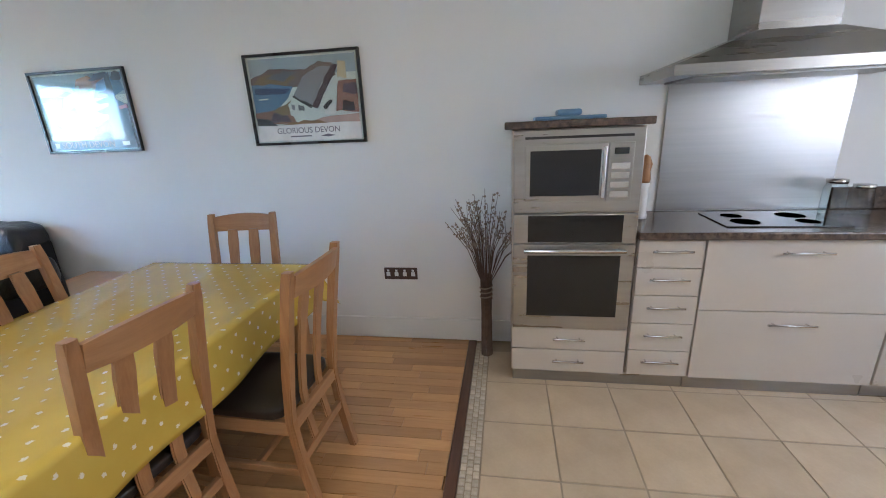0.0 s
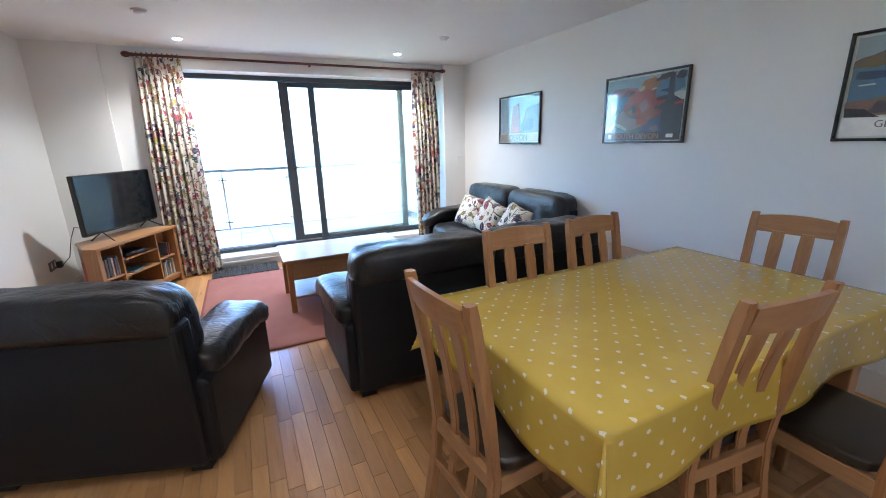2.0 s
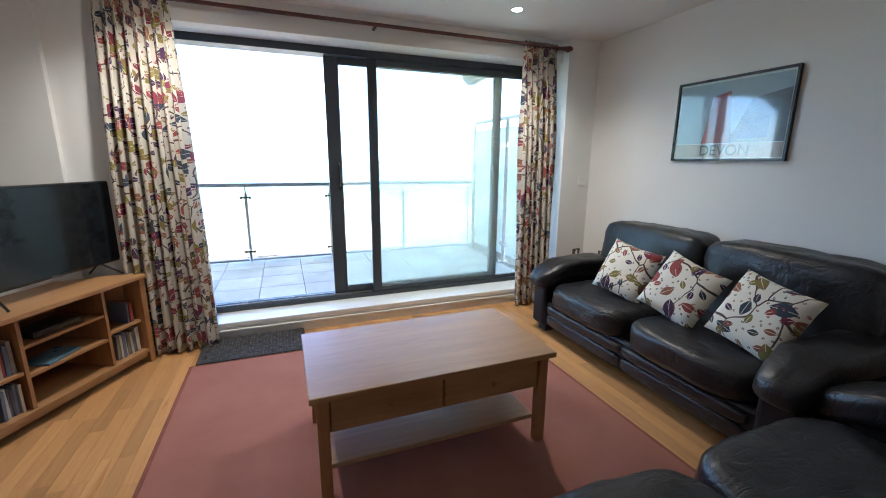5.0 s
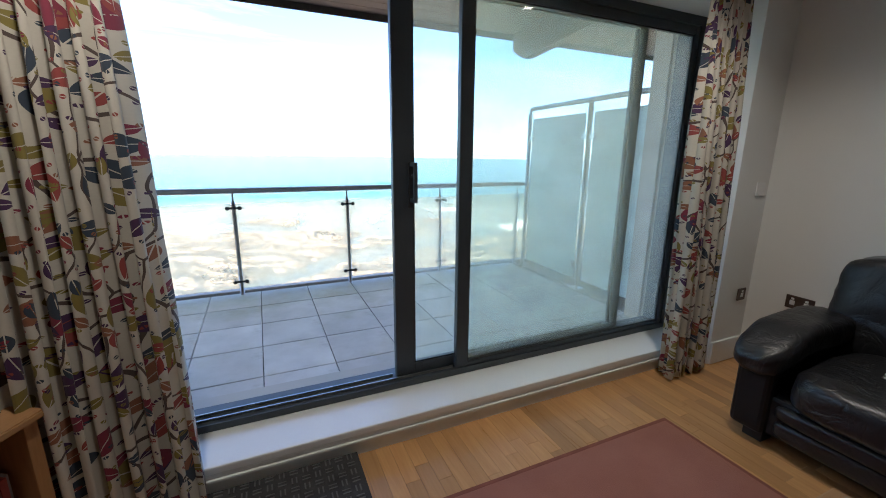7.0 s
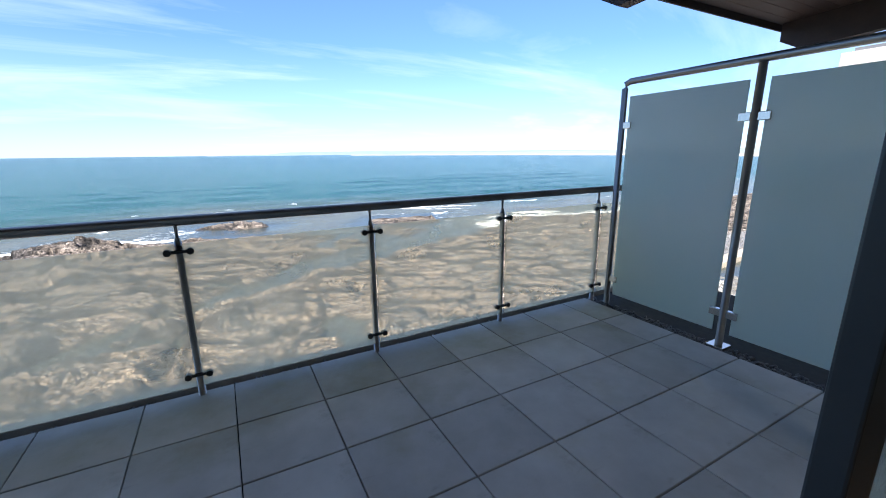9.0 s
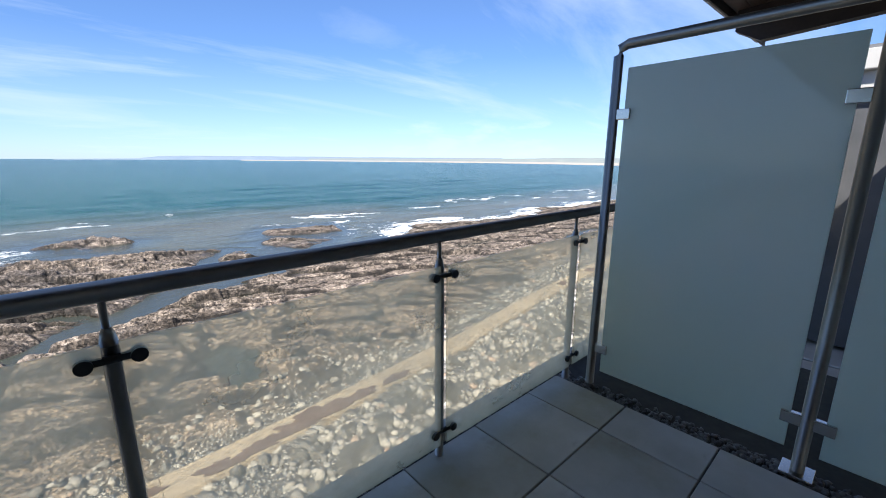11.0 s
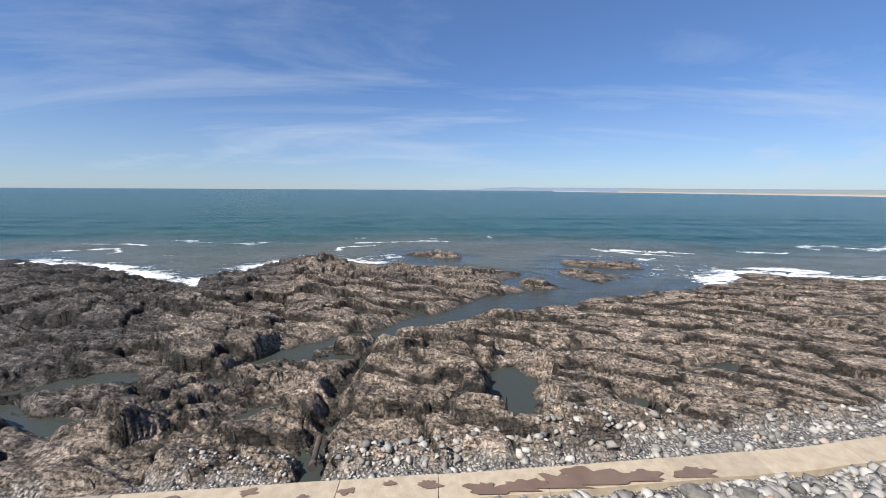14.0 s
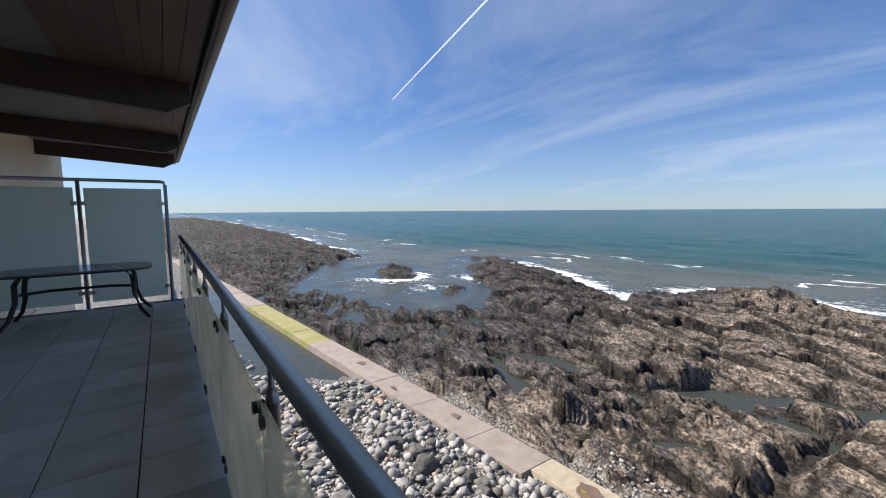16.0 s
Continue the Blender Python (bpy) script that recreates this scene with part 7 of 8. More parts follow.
    # shingle
    w = nd.new("ShaderNodeTexVoronoi"); w.inputs["Scale"].default_value = 7.5; lk.new(v, w.inputs["Vector"])
    sh = nd.new("ShaderNodeSeparateColor"); lk.new(w.outputs["Color"], sh.inputs[0])
    stone = ramp(nd, lk, sh.outputs[0], [(0.0, (0.22, 0.21, 0.20)), (0.5, (0.42, 0.40, 0.375)), (1.0, (0.6, 0.575, 0.54))])
    stone = mixc(nd, lk, ramp(nd, lk, w.outputs["Distance"], [(0.35, (0, 0, 0)), (0.6, (1, 1, 1))]), stone, (0.17, 0.155, 0.14))
    lk.new(mixc(nd, lk, attr(nd, "shingle"), col, stone), bs.inputs["Base Color"])
    rr = nd.new("ShaderNodeMapRange"); rr.inputs["To Min"].default_value, rr.inputs["To Max"].default_value = 0.85, 0.3
    lk.new(wet.outputs[0], rr.inputs[0]); lk.new(rr.outputs[0], bs.inputs["Roughness"])
    bs.inputs["Specular IOR Level"].default_value = 0.3
    hgt = math_(nd, lk, "ADD", math_(nd, lk, "MULTIPLY", mid, 1.0), math_(nd, lk, "MULTIPLY", fine, 0.8))
    hgt = math_(nd, lk, "SUBTRACT", hgt, math_(nd, lk, "MULTIPLY", lines_, 0.5))
    fct = math_(nd, lk, "ADD", math_(nd, lk, "ADD", math_(nd, lk, "MULTIPLY", f_big, 4.2), math_(nd, lk, "MULTIPLY", f_mid, 5.0)), math_(nd, lk, "MULTIPLY", f_small, 4.5))
    hgt = math_(nd, lk, "ADD", hgt, math_(nd, lk, "MULTIPLY", fct, math_(nd, lk, "SUBTRACT", 1.0, attr(nd, "shingle"))))
    hgt = math_(nd, lk, "SUBTRACT", hgt, math_(nd, lk, "MULTIPLY", math_(nd, lk, "MULTIPLY", w.outputs["Distance"], attr(nd, "shingle")), 1.2))
    bump_(nd, lk, bs, hgt, 1.0, 0.16)
    return m


gxs = np.concatenate([np.array([-260, -200, -160, -130, -112]), steps((-100, -74, 0.7), (-74, -56, 0.4), (-56, -18, 0.145), (-18, -8.5, 0.35)), np.array([-6, 0, 10, 30, 80, 400])])
gys = np.concatenate([np.arange(-900, -260, 16.0), steps((-260, -120, 3.5), (-120, -60, 0.8), (-60, -30, 0.3), (-30, 32, 0.15), (32, 70, 0.34), (70, 130, 0.8), (130, 300, 4)), np.arange(300, 460, 20.0)])


def land(X, Y):
    h, peb, dark, F, crack_shade = shore(X, Y)
    h = np.where(X > -8.6, -9.0, h)
    return h, (peb, dark, crack_shade)


ground = tagged(grid_mesh("ground", gxs, gys, rock_mat(), ("shingle", "dark", "crack_shade"), land), "wave-cut platform of tilted brown rock beds, pools and shingle", "shore", "", "structure")


def sea_mat():
    m, nd, lk, bs = nodes_of("sea_water")
    v = coords(nd, lk)
    vw = coords(nd, lk, (1.0, 0.45, 1), rot=(0, 0, radians(-12)))
    sw = noise_(nd, lk, vw, 0.28, 6, 0.62, 0.4)
    chop = noise_(nd, lk, vw, 1.7, 6, 0.6, 0.3)
    far = noise_(nd, lk, coords(nd, lk, (0.3, 1, 1)), 0.012, 4)
    deep = ramp(nd, lk, far, [(0.3, (0.006, 0.042, 0.038)), (0.7, (0.010, 0.058, 0.050))])
    shal = mixc(nd, lk, noise_(nd, lk, v, 0.09, 5), (0.06, 0.075, 0.066), (0.11, 0.105, 0.085))
    col = mixc(nd, lk, attr(nd, "shallow"), deep, shal)
    col = mixc(nd, lk, math_(nd, lk, "MULTIPLY", attr(nd, "still"), 0.8), col, (0.035, 0.042, 0.036))
    # foam: lacy, thick where the swell meets rock, and small caps out at sea
    lace = noise_(nd, lk, vw, 0.7, 10, 0.74, 1.6)
    fm = math_(nd, lk, "ADD", attr(nd, "foam"), math_(nd, lk, "MULTIPLY", math_(nd, lk, "SUBTRACT", lace, 0.5), 2.8))
    foam = nd.new("ShaderNodeMapRange"); foam.inputs["From Min"].default_value, foam.inputs["From Max"].default_value = 0.56, 0.84
    lk.new(fm, foam.inputs[0])
    cap = noise_(nd, lk, coords(nd, lk, (1.0, 0.3, 1), rot=(0, 0, radians(-8))), 0.22, 9, 0.75)
    cp = nd.new("ShaderNodeMapRange"); cp.inputs["From Min"].default_value, cp.inputs["From Max"].default_value = 0.755, 0.80
    lk.new(cap, cp.inputs[0])
    tot = math_(nd, lk, "MAXIMUM", foam.outputs[0], math_(nd, lk, "MULTIPLY", cp.outputs[0], math_(nd, lk, "SUBTRACT", 1.0, attr(nd, "still"))))
    lk.new(mixc(nd, lk, tot, col, (0.78, 0.80, 0.80)), bs.inputs["Base Color"])
    rr = nd.new("ShaderNodeMapRange"); rr.inputs["To Min"].default_value, rr.inputs["To Max"].default_value = 0.2, 0.85
    lk.new(tot, rr.inputs[0]); lk.new(rr.outputs[0], bs.inputs["Roughness"])
    bs.inputs["IOR"].default_value = 1.33
    lk.new(math_(nd, lk, "ADD", math_(nd, lk, "MULTIPLY", attr(nd, "still"), 0.3), 0.12), bs.inputs["Specular IOR Level"])
    act = math_(nd, lk, "SUBTRACT", 1.0, math_(nd, lk, "MULTIPLY", attr(nd, "still"), 0.8))
    hg = math_(nd, lk, "MULTIPLY", math_(nd, lk, "ADD", math_(nd, lk, "MULTIPLY", sw, 1.2), math_(nd, lk, "MULTIPLY", chop, 0.35)), act)
    bump_(nd, lk, bs, hg, 0.85, 0.75)
    return m


def water(X, Y):
    h, peb, dark, F, crack_shade = shore(X, Y)
    open_sea = sstep(-4, -14, F)
    swell = (0.10 * np.sin(X / 3.1 + 0.6 * fbm(X / 30, Y / 30, 2, 5)) + 0.12 * fbm(X / 4, Y / 9, 4, 7)) * open_sea
    calm = 1 - sstep(-1, -9, F)
    seaward = np.clip(sstep(-50, -57, X) + sstep(-38, -44, Y) * sstep(-26, -30, X), 0, 1)
    patch = np.clip(0.55 + 1.0 * fbm(X / 12, Y / 14, 3, 19), 0.05, 1.3)
    near = np.exp(-np.abs(F + 1.8) / 3.6) * seaward * np.clip(patch + 0.15, 0.2, 1.1)
    lines = 0
    for k_, off_ in enumerate((9, 17, 27)):
        lines = lines + np.exp(-((F + off_ + 4 * fbm(X / 25, Y / 25, 2, 15 + k_)) / (1.1 + 0.3 * k_)) ** 2) * sstep(0.12, 0.5, fbm(X / 30, Y / 13, 3, 77 + k_))
    foam = np.clip(0.92 * near + 0.75 * lines * seaward, 0, 1)
    foam = np.where((F > 3) | (X > -27), 0, foam)
    shallow = np.clip(1.1 * sstep(-48, -4, F), 0, 1)
    return SEA + swell, (shallow, foam, calm)


sxs = np.concatenate([-np.geomspace(4600, 180, 50), steps((-180, -110, 3.0), (-110, -40, 0.6), (-40, -10, 1.0))])
sys_ = np.concatenate([-np.geomspace(4600, 165, 45), steps((-160, -90, 2.5), (-90, 120, 0.7), (120, 180, 3)), np.geomspace(185, 4600, 45)])
sea_ob = tagged(grid_mesh("sea", sxs, sys_, sea_mat(), ("shallow", "foam", "still"), water), "green-blue sea with small waves and white surf", "sea", "", "structure")
sea_ob["kind"] = "structure"
sea_ob.data.shade_smooth()

# concrete walkway in cast bays
tan_bay_mat = M("worn_tan_concrete", (0.33, 0.265, 0.19), (0.47, 0.395, 0.295), 2.2, 0.85, bump=0.5, bscale=14, bd=0.03, rand=0.07)
walkway_mat = M("worn_pink_concrete", (0.25, 0.205, 0.175), (0.36, 0.305, 0.262), 1.6, 0.85, bump=0.35, bscale=25, bd=0.02, rand=0.07)
algae_mat = M("algae_concrete", (0.22, 0.24, 0.04), (0.36, 0.30, 0.18), 0.6, 0.8, bump=0.25, bscale=25, bd=0.02)
stain_mat = M("damp_brown_concrete", (0.13, 0.085, 0.065), (0.19, 0.13, 0.10), 1.5, 0.6, bump=0.1)
boulder_brown = M("rusted_pipe", (0.05, 0.038, 0.032), (0.11, 0.08, 0.065), 4, 0.8, bump=0.4, bscale=30)
wk = thing("walkway", "worn pale concrete walkway along the rocks", "path")
wk["kind"] = "structure"
yy = -110.0
random.seed(4)
while yy < 92:
    y1 = yy + random.uniform(3.2, 5.2)
    if yy < -10.6 < y1:
        y1 = -10.6
    b = bmesh.new()
    w0 = float(path_w((yy + y1) / 2)); w1 = w0
    dz = random.uniform(-0.025, 0.025)
    pts = []
    for q in range(5):
        t = yy + 0.008 + (y1 - yy - 0.016) * q / 4
        e = 0.06 * noise.noise(Vector((0, t * 1.7, 2)))
        pts.append((float(path_x(t)) + e, float(path_x(t)) + w0 + 0.08 * noise.noise(Vector((3, t * 1.3, 2))), t))
    top = [[b.verts.new((x, t, -9.55 + dz)) for x in (a, c)] for a, c, t in pts]
    bot = [[b.verts.new((x, t, -10.4)) for x in (a - 0.12, c + 0.1)] for a, c, t in pts]
    for q in range(4):
        b.faces.new((top[q][0], top[q][1], top[q + 1][1], top[q + 1][0]))
        b.faces.new((top[q][0], top[q + 1][0], bot[q + 1][0], bot[q][0]))
        b.faces.new((top[q][1], bot[q][1], bot[q + 1][1], top[q + 1][1]))
    b.faces.new((top[0][0], bot[0][0], bot[0][1], top[0][1])); b.faces.new((top[4][0], top[4][1], bot[4][1], bot[4][0]))
    bmesh.ops.recalc_face_normals(b, faces=b.faces)
    bmesh.ops.bevel(b, geom=[e for e in b.edges if all(v.co.z > -9.8 for v in e.verts)], offset=0.015, segments=1, affect="EDGES")
    part("bay", b, algae_mat if -52 < yy < -33 else walkway_mat if yy < -10.7 else tan_bay_mat, wk)
    yy = y1
random.seed(9)
for y, r, side in ((-8.2, 0.38, 0.5), (-26, 0.3, 0.4), (-21, 0.22, 0.7), (-16, 0.26, 0.4), (3.0, 0.5, 0.75), (4.3, 0.65, 0.85), (5.9, 0.75, 0.8), (7.4, 0.8, 0.7), (9.2, 0.7, 0.85), (11.4, 0.55, 0.8), (-5.7, 0.25, 0.3), (-3.6, 0.18, 0.6), (-2.1, 0.22, 0.5), (-0.6, 0.2, 0.3), (0.9, 0.3, 0.45), (32, 0.5, 0.5), (38, 0.6, 0.6)):
    c = (float(path_x(y)) + float(path_w(y)) * side, y)
    lim = float(path_x(y)) + float(path_w(y)) - 0.05
    ring = []
    for k in range(30):
        t = 2 * math.pi * k / 30
        q = 1 + 0.8 * noise.noise(Vector((math.cos(t) * 1.3 + y, math.sin(t) * 1.3, 1))) + 0.5 * noise.noise(Vector((math.cos(t) * 3.2, math.sin(t) * 3.2 + y, 4)))
        ring.append((min(c[0] + r * 0.7 * q * math.cos(t), lim), c[1] + r * 1.3 * q * math.sin(t)))
    part("damp_patch", poly(ring, -9.519 + 0.0015 * (len(wk.children) % 19)), stain_mat, wk, "brown damp patch")
ochre_wet = M("ochre_silt", (0.20, 0.14, 0.03), (0.30, 0.22, 0.06), 3, 0.3, bump=0.1)
hole = lathe([(0.46, -9.5475), (0.42, -9.515), (0.34, -9.515), (0.30, -9.54)], 28, (-21.15, -8.3, 0))
part("pothole_rim", hole, stain_mat, wk, "broken brown rim of a pothole")
part("pothole", poly([(-21.15 + 0.33 * math.cos(t) * (1 + 0.1 * math.sin(3 * t)), -8.3 + 0.36 * math.sin(t)) for t in [2 * math.pi * k / 26 for k in range(26)]], -9.508), ochre_wet, wk, "ochre silt in a pothole")
pipe = thing("drain_pipe", "short dark rusted pipe lying in the gully", "pipe", pose(0, 0, 0))
part("barrel", tb([(-24.9, -4.0, -9.45), (-23.0, -3.75, -9.5)], 0.13, 12), boulder_brown, pipe)
part("socket", tb([(-23.25, -3.78, -9.495), (-22.98, -3.745, -9.502)], 0.165, 12), boulder_brown, pipe)
struct("lido_end_wall", bx(-31, -18, 93, 94.2, -10.4, -9.55, bev=0.03), walkway_mat, "low concrete wall closing the tidal pool")

# stones
pebble_mat_, nd, lk, bs = nodes_of("beach_stone")
rnd = nd.new("ShaderNodeNewGeometry").outputs["Random Per Island"]
sv_ = coords(nd, lk)
c_ = ramp(nd, lk, rnd, [(0.0, (0.08, 0.076, 0.07)), (0.22, (0.19, 0.18, 0.165)), (0.55, (0.36, 0.34, 0.31)), (0.93, (0.54, 0.515, 0.475)), (1.0, (0.42, 0.27, 0.18))])
c_ = mixc(nd, lk, 0.25, c_, ramp(nd, lk, noise_(nd, lk, sv_, 4, 6), [(0.3, (0.1, 0.095, 0.09)), (0.7, (0.4, 0.38, 0.35))]))
lk.new(c_, bs.inputs["Base Color"]); bs.inputs["Roughness"].default_value = 0.8
bump_(nd, lk, bs, noise_(nd, lk, sv_, 9, 6), 0.7, 0.06)
rng = np.random.default_rng(14)


def strewn(n, y0, y1, dlo, dhi, rlo, rhi, seed, name, label, power=2.0, sink=0.3):
    g = np.random.default_rng(seed)
    y = g.uniform(y0, y1, n)
    x = path_x(y) + g.uniform(dlo, dhi, n)
    r = rlo + (rhi - rlo) * g.random(n) ** power
    hgt = shore(x, y)[0]
    keep = (x < -9.2) & (hgt > SEA - 0.12)
    d = x - path_x(y)
    keep &= ~((d > -r * 0.6) & (d < path_w(y) + r * 0.6))
    P = np.stack([x, y, hgt + r * sink], 1)[keep]
    return scatter(name, P, r[keep], pebble_mat_, 0.62, label, seed, 0.3, 30)


strewn(9500, -24, 42, 1.4, 13, 0.07, 0.32, 51, "shingle_bank", "grey and pale sea-rounded cobbles", 1.6)
strewn(1500, 42, 80, 8, 15, 0.2, 0.5, 52, "far_shingle_bank", "grey boulders beside the tidal pool")
strewn(900, -60, -22, 6, 14, 0.12, 0.4, 53, "pool_shingle", "dark cobbles beside the tidal pool")
strewn(900, -2, 45, -2.4, 0.1, 0.06, 0.24, 54, "shingle_apron", "pale cobbles along the walkway", 2.2)
strewn(260, -9, 0, -2, 0.0, 0.05, 0.13, 55, "rock_pebbles", "loose pebbles among the rocks", 2.0)

# the largest boulders, one by one
boulder_mat = M("dark_boulder", (0.07, 0.066, 0.06), (0.19, 0.175, 0.15), 2.2, 0.8, bump=0.5, bscale=9, bd=0.05, rand=0.35)
boulder_meshes = []
for k in range(5):
    b = bmesh.new()
    bmesh.ops.create_icosphere(b, subdivisions=3, radius=1)
    for v in b.verts:
        q = v.co.copy()
        f = 1 + 0.28 * noise.noise(q * 1.3 + Vector((k * 9, 0, 0))) + 0.1 * noise.noise(q * 3.5 + Vector((0, k * 5, 0)))
        for ax in ((1, 0.3, 0.2), (-0.6, 0.8, 0.1), (0.1, -0.9, 0.5), (-0.3, 0.1, 1)):
            n_ = Vector(ax).normalized(); dd = q.dot(n_)
            if dd > 0.72:
                q -= n_ * (dd - 0.72) * 0.85
        v.co = Vector((q.x * f, q.y * f * 0.85, q.z * f * 0.62))
    boulder_meshes.append(mesh_of("boulder", b, boulder_mat))
g = np.random.default_rng(77)
for i in range(210):
    y = g.uniform(-20, 40)
    d = g.uniform(2.2, 12.5)
    x = float(path_x(y)) + d
    if x > -9.6:
        continue
    r = g.uniform(0.34, 0.78) * (0.75 if d < 4 else 1)
    o = new("boulder", boulder_meshes[i % 5])
    hgt = float(shore(np.array([x]), np.array([y]))[0][0])
    o.matrix_basis = pose(x, y, hgt + 0.22 * r, g.uniform(-14, 14), g.uniform(-14, 14), g.uniform(0, 360)) @ Matrix.Diagonal((r, r * g.uniform(0.75, 1.2), r * g.uniform(0.8, 1.2), 1))
    tagged(o, "dark weathered boulder among pale cobbles on the beach", "boulder", "beach boulders")

# ---- far shore: headland, sand, town ----
def far_strip(name, yaw0, yaw1, dist, prof, depth, material, label, n=90):
    """A low rise of land across the bay; prof gives its height along the strip."""
    bm = bmesh.new(); rows = []
    for i in range(n + 1):
        f = i / n
        a = radians(yaw0 + (yaw1 - yaw0) * f)
        d = dist(f); hgt = prof(f)
        dx_, dy_ = -math.sin(a), math.cos(a)
        rows.append([bm.verts.new((dx_ * q, dy_ * q, z)) for q, z in ((d, SEA - 0.5), (d + depth * 0.12, SEA + hgt * 0.55), (d + depth * 0.5, SEA + hgt), (d + depth, SEA + hgt * 0.8))])
    for a, b in zip(rows, rows[1:]):
        for q in range(3):
            f = bm.faces.new((a[q], b[q], b[q + 1], a[q + 1])); f.smooth = True
    bmesh.ops.recalc_face_normals(bm, faces=bm.faces)
    return struct(name, bm, material, label)


# haze is put into the colours of hill, fields and town, not the air
hazy_hill = M("haze_tinted_hill", (0.16, 0.21, 0.27), (0.20, 0.25, 0.30), 0.01, 0.95, bump=0)
far_field = M("haze_tinted_fields", (0.18, 0.21, 0.21), (0.26, 0.28, 0.25), 0.02, 0.95, bump=0)
far_sand = M("distant_sand", (0.33, 0.28, 0.23), (0.46, 0.40, 0.33), 0.02, 0.95, bump=0)
town_green = M("town_hill", (0.17, 0.20, 0.15), (0.30, 0.31, 0.25), 0.015, 0.95, bump=0)
bumpy = lambda f, s: 0.5 + 0.5 * noise.noise(Vector((f * s, 3.1, 0)))  # noqa: E731
far_strip("far_headland", 91.2, 40, lambda f: 3300 - 300 * f, lambda f: (5 + 24 * min(f / 0.22, 1) ** 0.7 * (1 - 0.45 * max(f - 0.22, 0) / 0.78)) * (0.8 + 0.3 * bumpy(f, 9)) * (0.35 + 0.65 * min(max((f - 0.13) / 0.04, 0), 1)), 500, hazy_hill, "low headland across the bay, tinted blue-grey for haze")
far_strip("far_fields", 66, 5, lambda f: 2500 - 1500 * f ** 0.7, lambda f: 8 + 15 * bumpy(f, 6) * (0.4 + f), 700, far_field, "fields behind the long beach, greyed for haze")
far_strip("long_beach", 74, 2, lambda f: 2400 - 1990 * f ** 0.62, lambda f: 3.0, 260, far_sand, "long pale sandy beach across the bay")
far_strip("town_hill", 23, -20, lambda f: 980 - 60 * f, lambda f: 5 + 17 * min(f / 0.3, 1) * (0.7 + 0.5 * bumpy(f, 9)), 600, town_green, "green hill with the seaside town")
house_wall = [M("house_wall_" + n_, c, tuple(v * 1.08 for v in c), 0.5, 0.9, bump=0) for n_, c in (("white", (0.68, 0.67, 0.65)), ("cream", (0.55, 0.5, 0.42)), ("grey", (0.4, 0.4, 0.4)))]
house_roof = [M("house_roof_" + n_, c, tuple(v * 1.2 for v in c), 0.5, 0.9, bump=0) for n_, c in (("slate", (0.12, 0.13, 0.15)), ("tile", (0.22, 0.13, 0.1)))]
window_dark = M("house_window", (0.03, 0.035, 0.04), (0.05, 0.055, 0.06), 1, 0.2, bump=0)


def house(w, d, hgt, wm, rm):
    hs = thing("town_house", "small distant house with a pitched roof", "house", None, "houses of the town")
    part("wall", bx(-w / 2, w / 2, -d / 2, d / 2, -2.5, hgt), wm, hs)
    r = bmesh.new()
    vs = [r.verts.new(p) for p in ((-w / 2 - 0.3, -d / 2 - 0.3, hgt), (w / 2 + 0.3, -d / 2 - 0.3, hgt), (w / 2 + 0.3, d / 2 + 0.3, hgt), (-w / 2 - 0.3, d / 2 + 0.3, hgt), (-w / 2 - 0.3, 0, hgt + d * 0.38), (w / 2 + 0.3, 0, hgt + d * 0.38))]
    for f in ((0, 1, 5, 4), (2, 3, 4, 5), (0, 4, 3), (1, 2, 5), (3, 2, 1, 0)):
        r.faces.new([vs[q] for q in f])
    part("roof", r, rm, hs)
    for i in range(3):
        for z in (0.9, 3.4):
            if z + 1.3 < hgt:
                x = -w / 2 + w * (i + 0.5) / 3
                part("window", bx(x - 0.6, x + 0.6, -d / 2 - 0.04, -d / 2 + 0.02, z, z + 1.3), window_dark, hs)
    return hs


protos = [house(9, 7, 5.0, house_wall[0], house_roof[0]), house(10, 8, 6, house_wall[1], house_roof[1]), house(15, 8, 6.0, house_wall[0], house_roof[0]), house(12, 8, 5, house_wall[2], house_roof[0])]
g = np.random.default_rng(6)
for i in range(120):
    yaw = radians(g.uniform(-6, 20.0))
    row_ = g.integers(0, 4)
    dd = 985 + row_ * 70 + g.uniform(-18, 18)
    zz_ = SEA + 3.5 + row_ * 2.8 + g.uniform(-1, 1.2)
    m = pose(-math.sin(yaw) * dd, math.cos(yaw) * dd, zz_, 0, 0, math.degrees(yaw) + g.uniform(-25, 25))
    if i < 4:
        protos[i].matrix_basis = m
    else:
        copy_thing(protos[int(g.integers(0, 4))], m)

# contrail, a thin streak of ice high over the sea
trail = bmesh.new()
tube(trail, [(-1507, -2817, 841), (-1714, -2556, 1122), (-1921, -2294, 1403), (-2010, -2182, 1524)], [3.0, 5.0, 6.0, 6.5], 12)
streak, nd, lk, bs = nodes_of("glowing_streak")
bs.inputs["Base Color"].default_value = (0.1, 0.1, 0.1, 1); bs.inputs["Roughness"].default_value = 0.9
# emission stands in for sunlight on the streak
bs.inputs["Emission Color"].default_value = (0.80, 0.86, 0.95, 1); bs.inputs["Emission Strength"].default_value = 0.62
solo("contrail", trail, streak, "thin straight white contrail across the sky", "contrail")["kind"] = "structure"

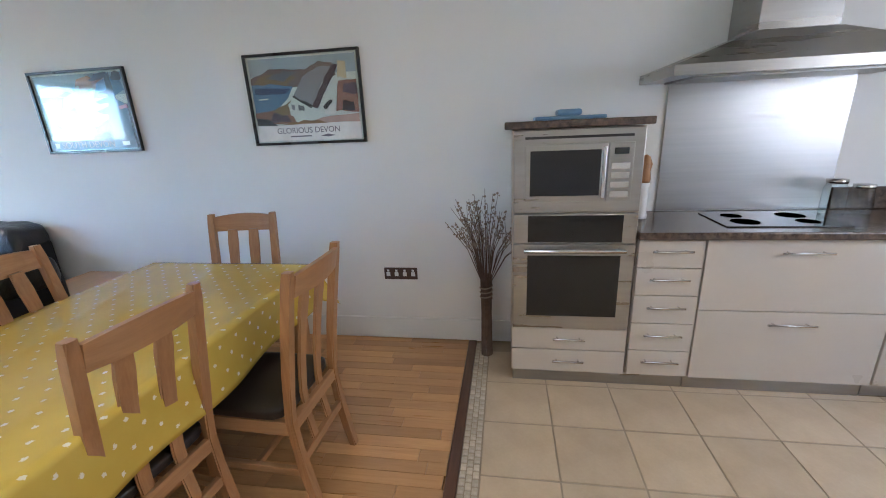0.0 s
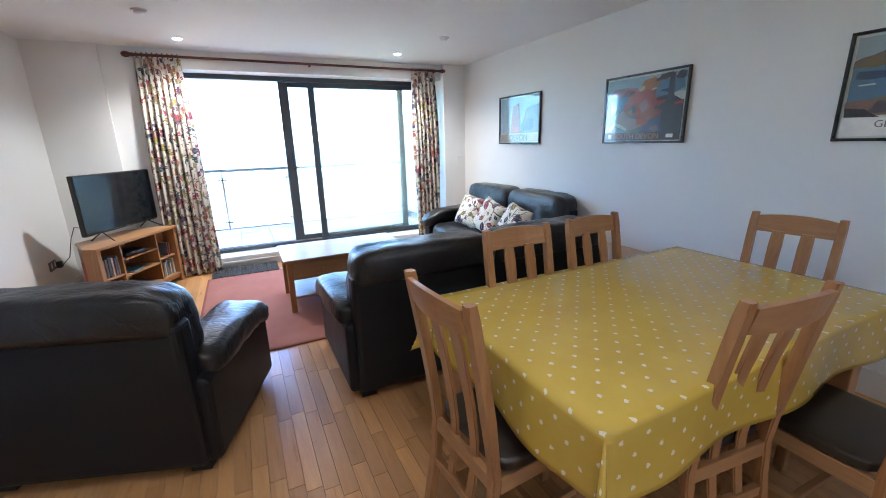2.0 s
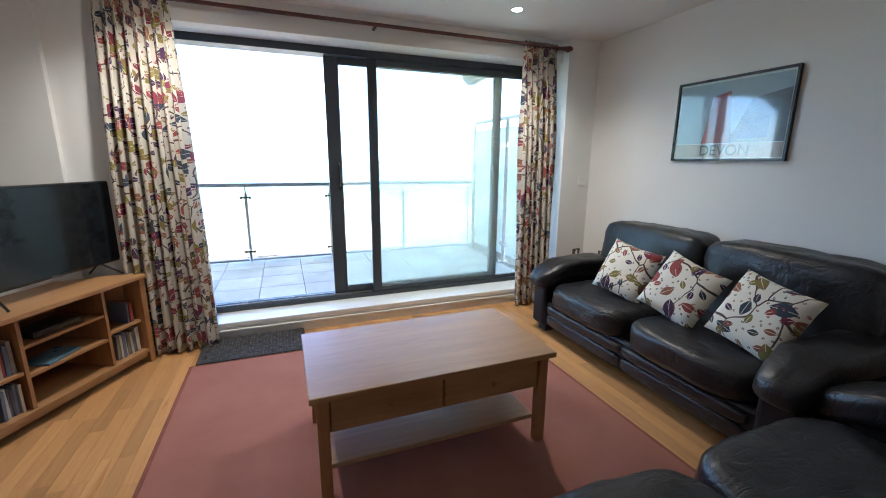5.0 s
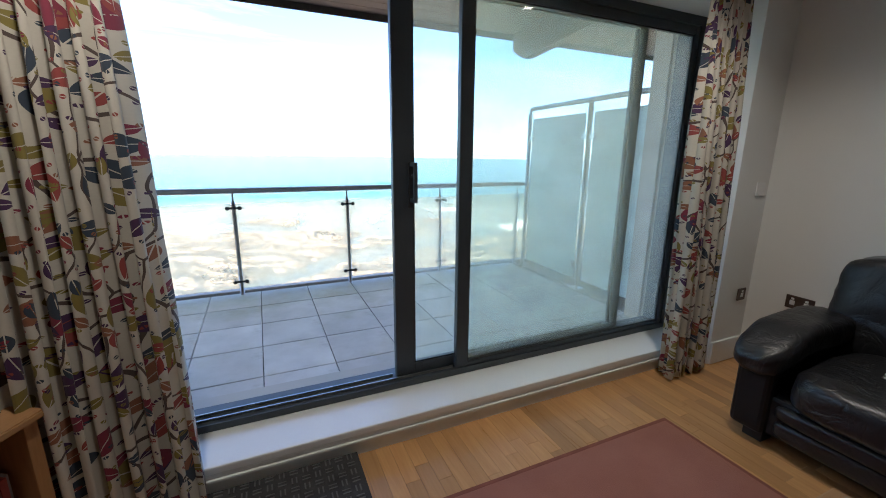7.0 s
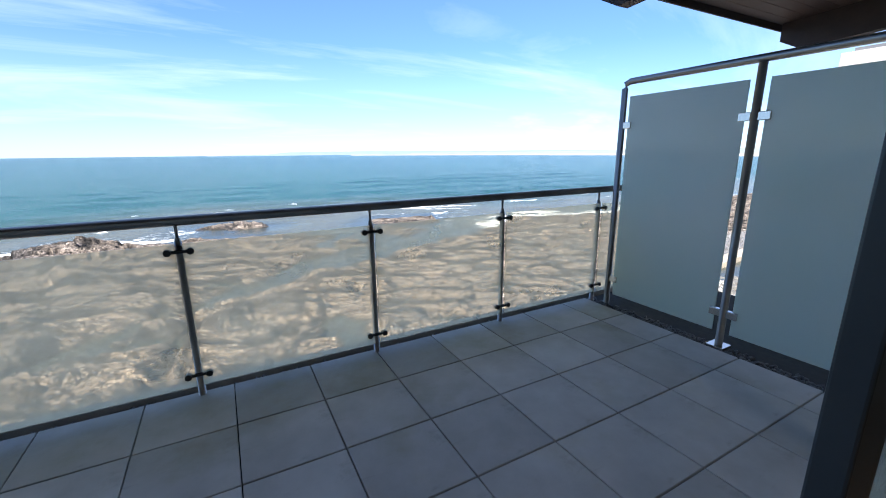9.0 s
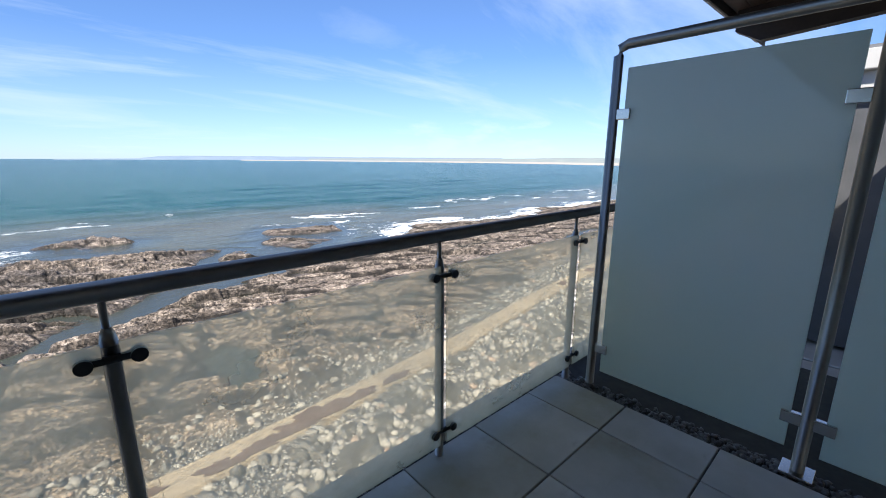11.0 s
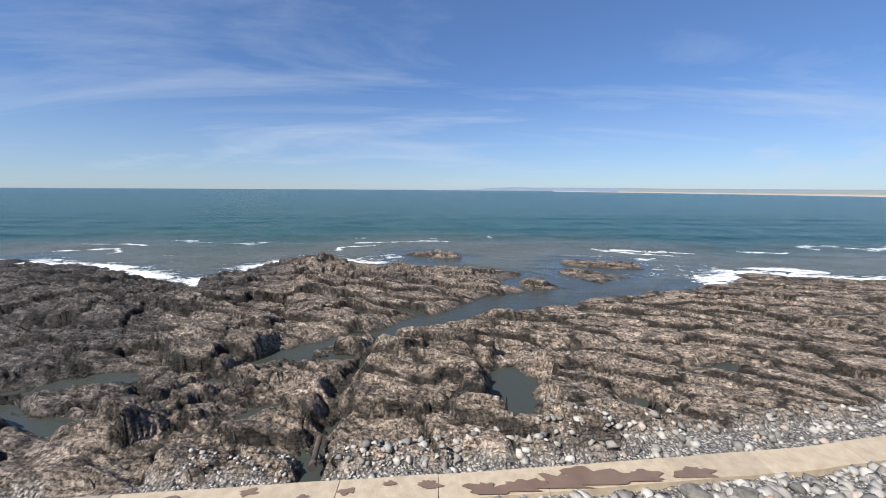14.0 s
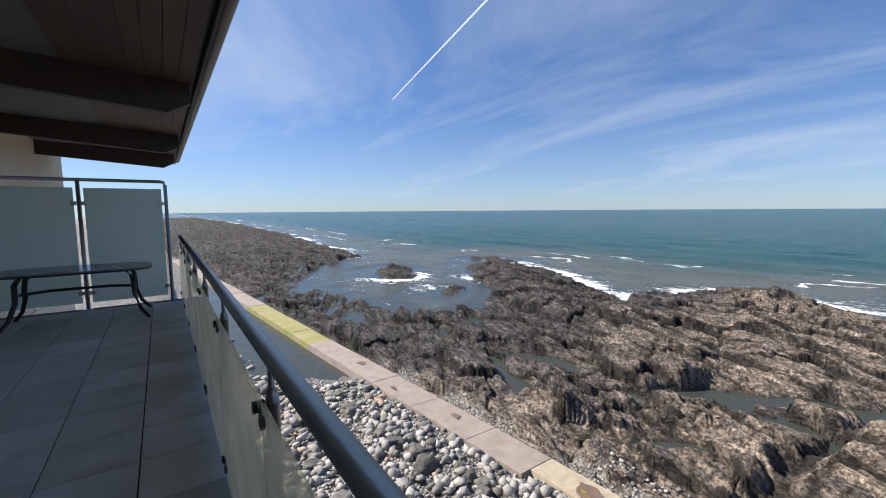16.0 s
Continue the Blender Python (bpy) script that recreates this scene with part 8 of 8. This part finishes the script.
# ---- pieces: floorboards, tiles, slabs ----
parquet = thing("parquet_floor", "warm oak strip floor with a satin finish", "floor")
parquet["kind"] = "structure"
random.seed(2)
lengths = (0.42, 0.50, 0.58)
strip = {}
for L in lengths:
    b = bmesh.new()
    box(b, -L / 2 + 0.0006, L / 2 - 0.0006, -0.0344, 0.0344, -0.012, 0.0)
    for v in b.verts:
        if v.co.z > -0.001:
            v.co.x *= 1 - 0.0012 / L; v.co.y *= 0.985
    strip[L] = mesh_of("board", b, oak_floor)
rest = bmesh.new()
y, count = S + 0.03, 0
while y < N - 0.01:
    x = -5.52 + random.uniform(-0.3, 0.0)
    while x < 0.15:
        L = random.choice(lengths)
        x1 = min(x + L, 0.15)
        x0 = max(x, -5.548)
        if x1 - x0 > 0.02:
            cx_, cy_ = (x0 + x1) / 2, y
            if x1 - x0 > L - 1e-6 and -3.05 < cx_ < 0.15 and -0.75 < cy_ < 2.75 and count < 300 and not (-2.9 < cx_ < -2.1 and cy_ > 0.25):
                o = new("board", strip[L]); o.parent = parquet; o.location = (cx_, cy_, 0.0); count += 1
            else:
                box(rest, x0 + 0.0006, x1 - 0.0006, y - 0.0344, y + 0.0344, -0.012, 0.0)
        x += L
    y += 0.07
ro = part("boards", rest, oak_floor_rest, parquet)
ro["kind"] = "stuff"

struct("threshold", bx(0.152, 0.205, S, N - 0.02, -0.012, 0.007, bev=0.003), dark_strip, "dark stained wooden threshold strip")
border = thing("tile_border", "narrow border of pale pebble mosaic", "tile border")
border["kind"] = "structure"
part("bed", bx(0.206, 0.298, S, N - 0.02, -0.012, -0.003), grout, border)
cell = bmesh.new(); box(cell, -0.0125, 0.0125, -0.018, 0.018, -0.003, 0.001, bev=0.003, seg=1)
cell_mesh = mesh_of("mosaic_piece", cell, mosaic_mat)
for j in range(96):
    for i in range(3):
        o = new("mosaic_piece", cell_mesh); o.parent = border
        o.location = (0.222 + i * 0.0295, N - 0.06 - j * 0.041 - (0.02 if i == 1 else 0), 0)
tiles = thing("tile_floor", "large sand-coloured ceramic kitchen floor tiles", "floor")
tiles["kind"] = "structure"
part("bed", bx(0.299, E, S, N, -0.012, -0.004), grout, tiles)
tb_ = bmesh.new(); box(tb_, -0.169, 0.169, -0.166, 0.166, -0.004, 0.0, bev=0.0015, seg=1)
tile_mesh = mesh_of("tile", tb_, floor_tile)
for i in range(8):
    for j in range(14):
        x, y = 0.470 + 0.345 * i, 2.098 + 0.34 - 0.34 * j
        if x + 0.17 < E and y - 0.16 > S:
            o = new("tile", tile_mesh); o.parent = tiles; o.location = (x, y, 0)

paving = thing("balcony_paving", "grey concrete paving slabs with open joints", "paving")
paving["kind"] = "structure"
sb = bmesh.new(); box(sb, -0.2285, 0.2285, -0.231, 0.231, -0.03, 0.0, bev=0.003, seg=1)
slab_mesh = mesh_of("paving_slab", sb, slab)
sb = bmesh.new(); box(sb, -0.2285, 0.2285, -0.152, 0.152, -0.03, 0.0, bev=0.003, seg=1)
cut_mesh = mesh_of("paving_slab", sb, slab)
random.seed(13)
for i in range(5):
    for j in range(22):
        y = 2.421 + 0.1545 if j == 0 else 2.421 - 0.234 - 0.468 * (j - 1)
        x = -8.38 + 0.2325 + 0.465 * i
        if y - 0.2 < -7.6:
            continue
        o = new("paving_slab", slab_mesh if j else cut_mesh); o.parent = paving
        o.matrix_basis = pose(x, y, BZ, random.uniform(-0.15, 0.15), random.uniform(-0.15, 0.15), 0)
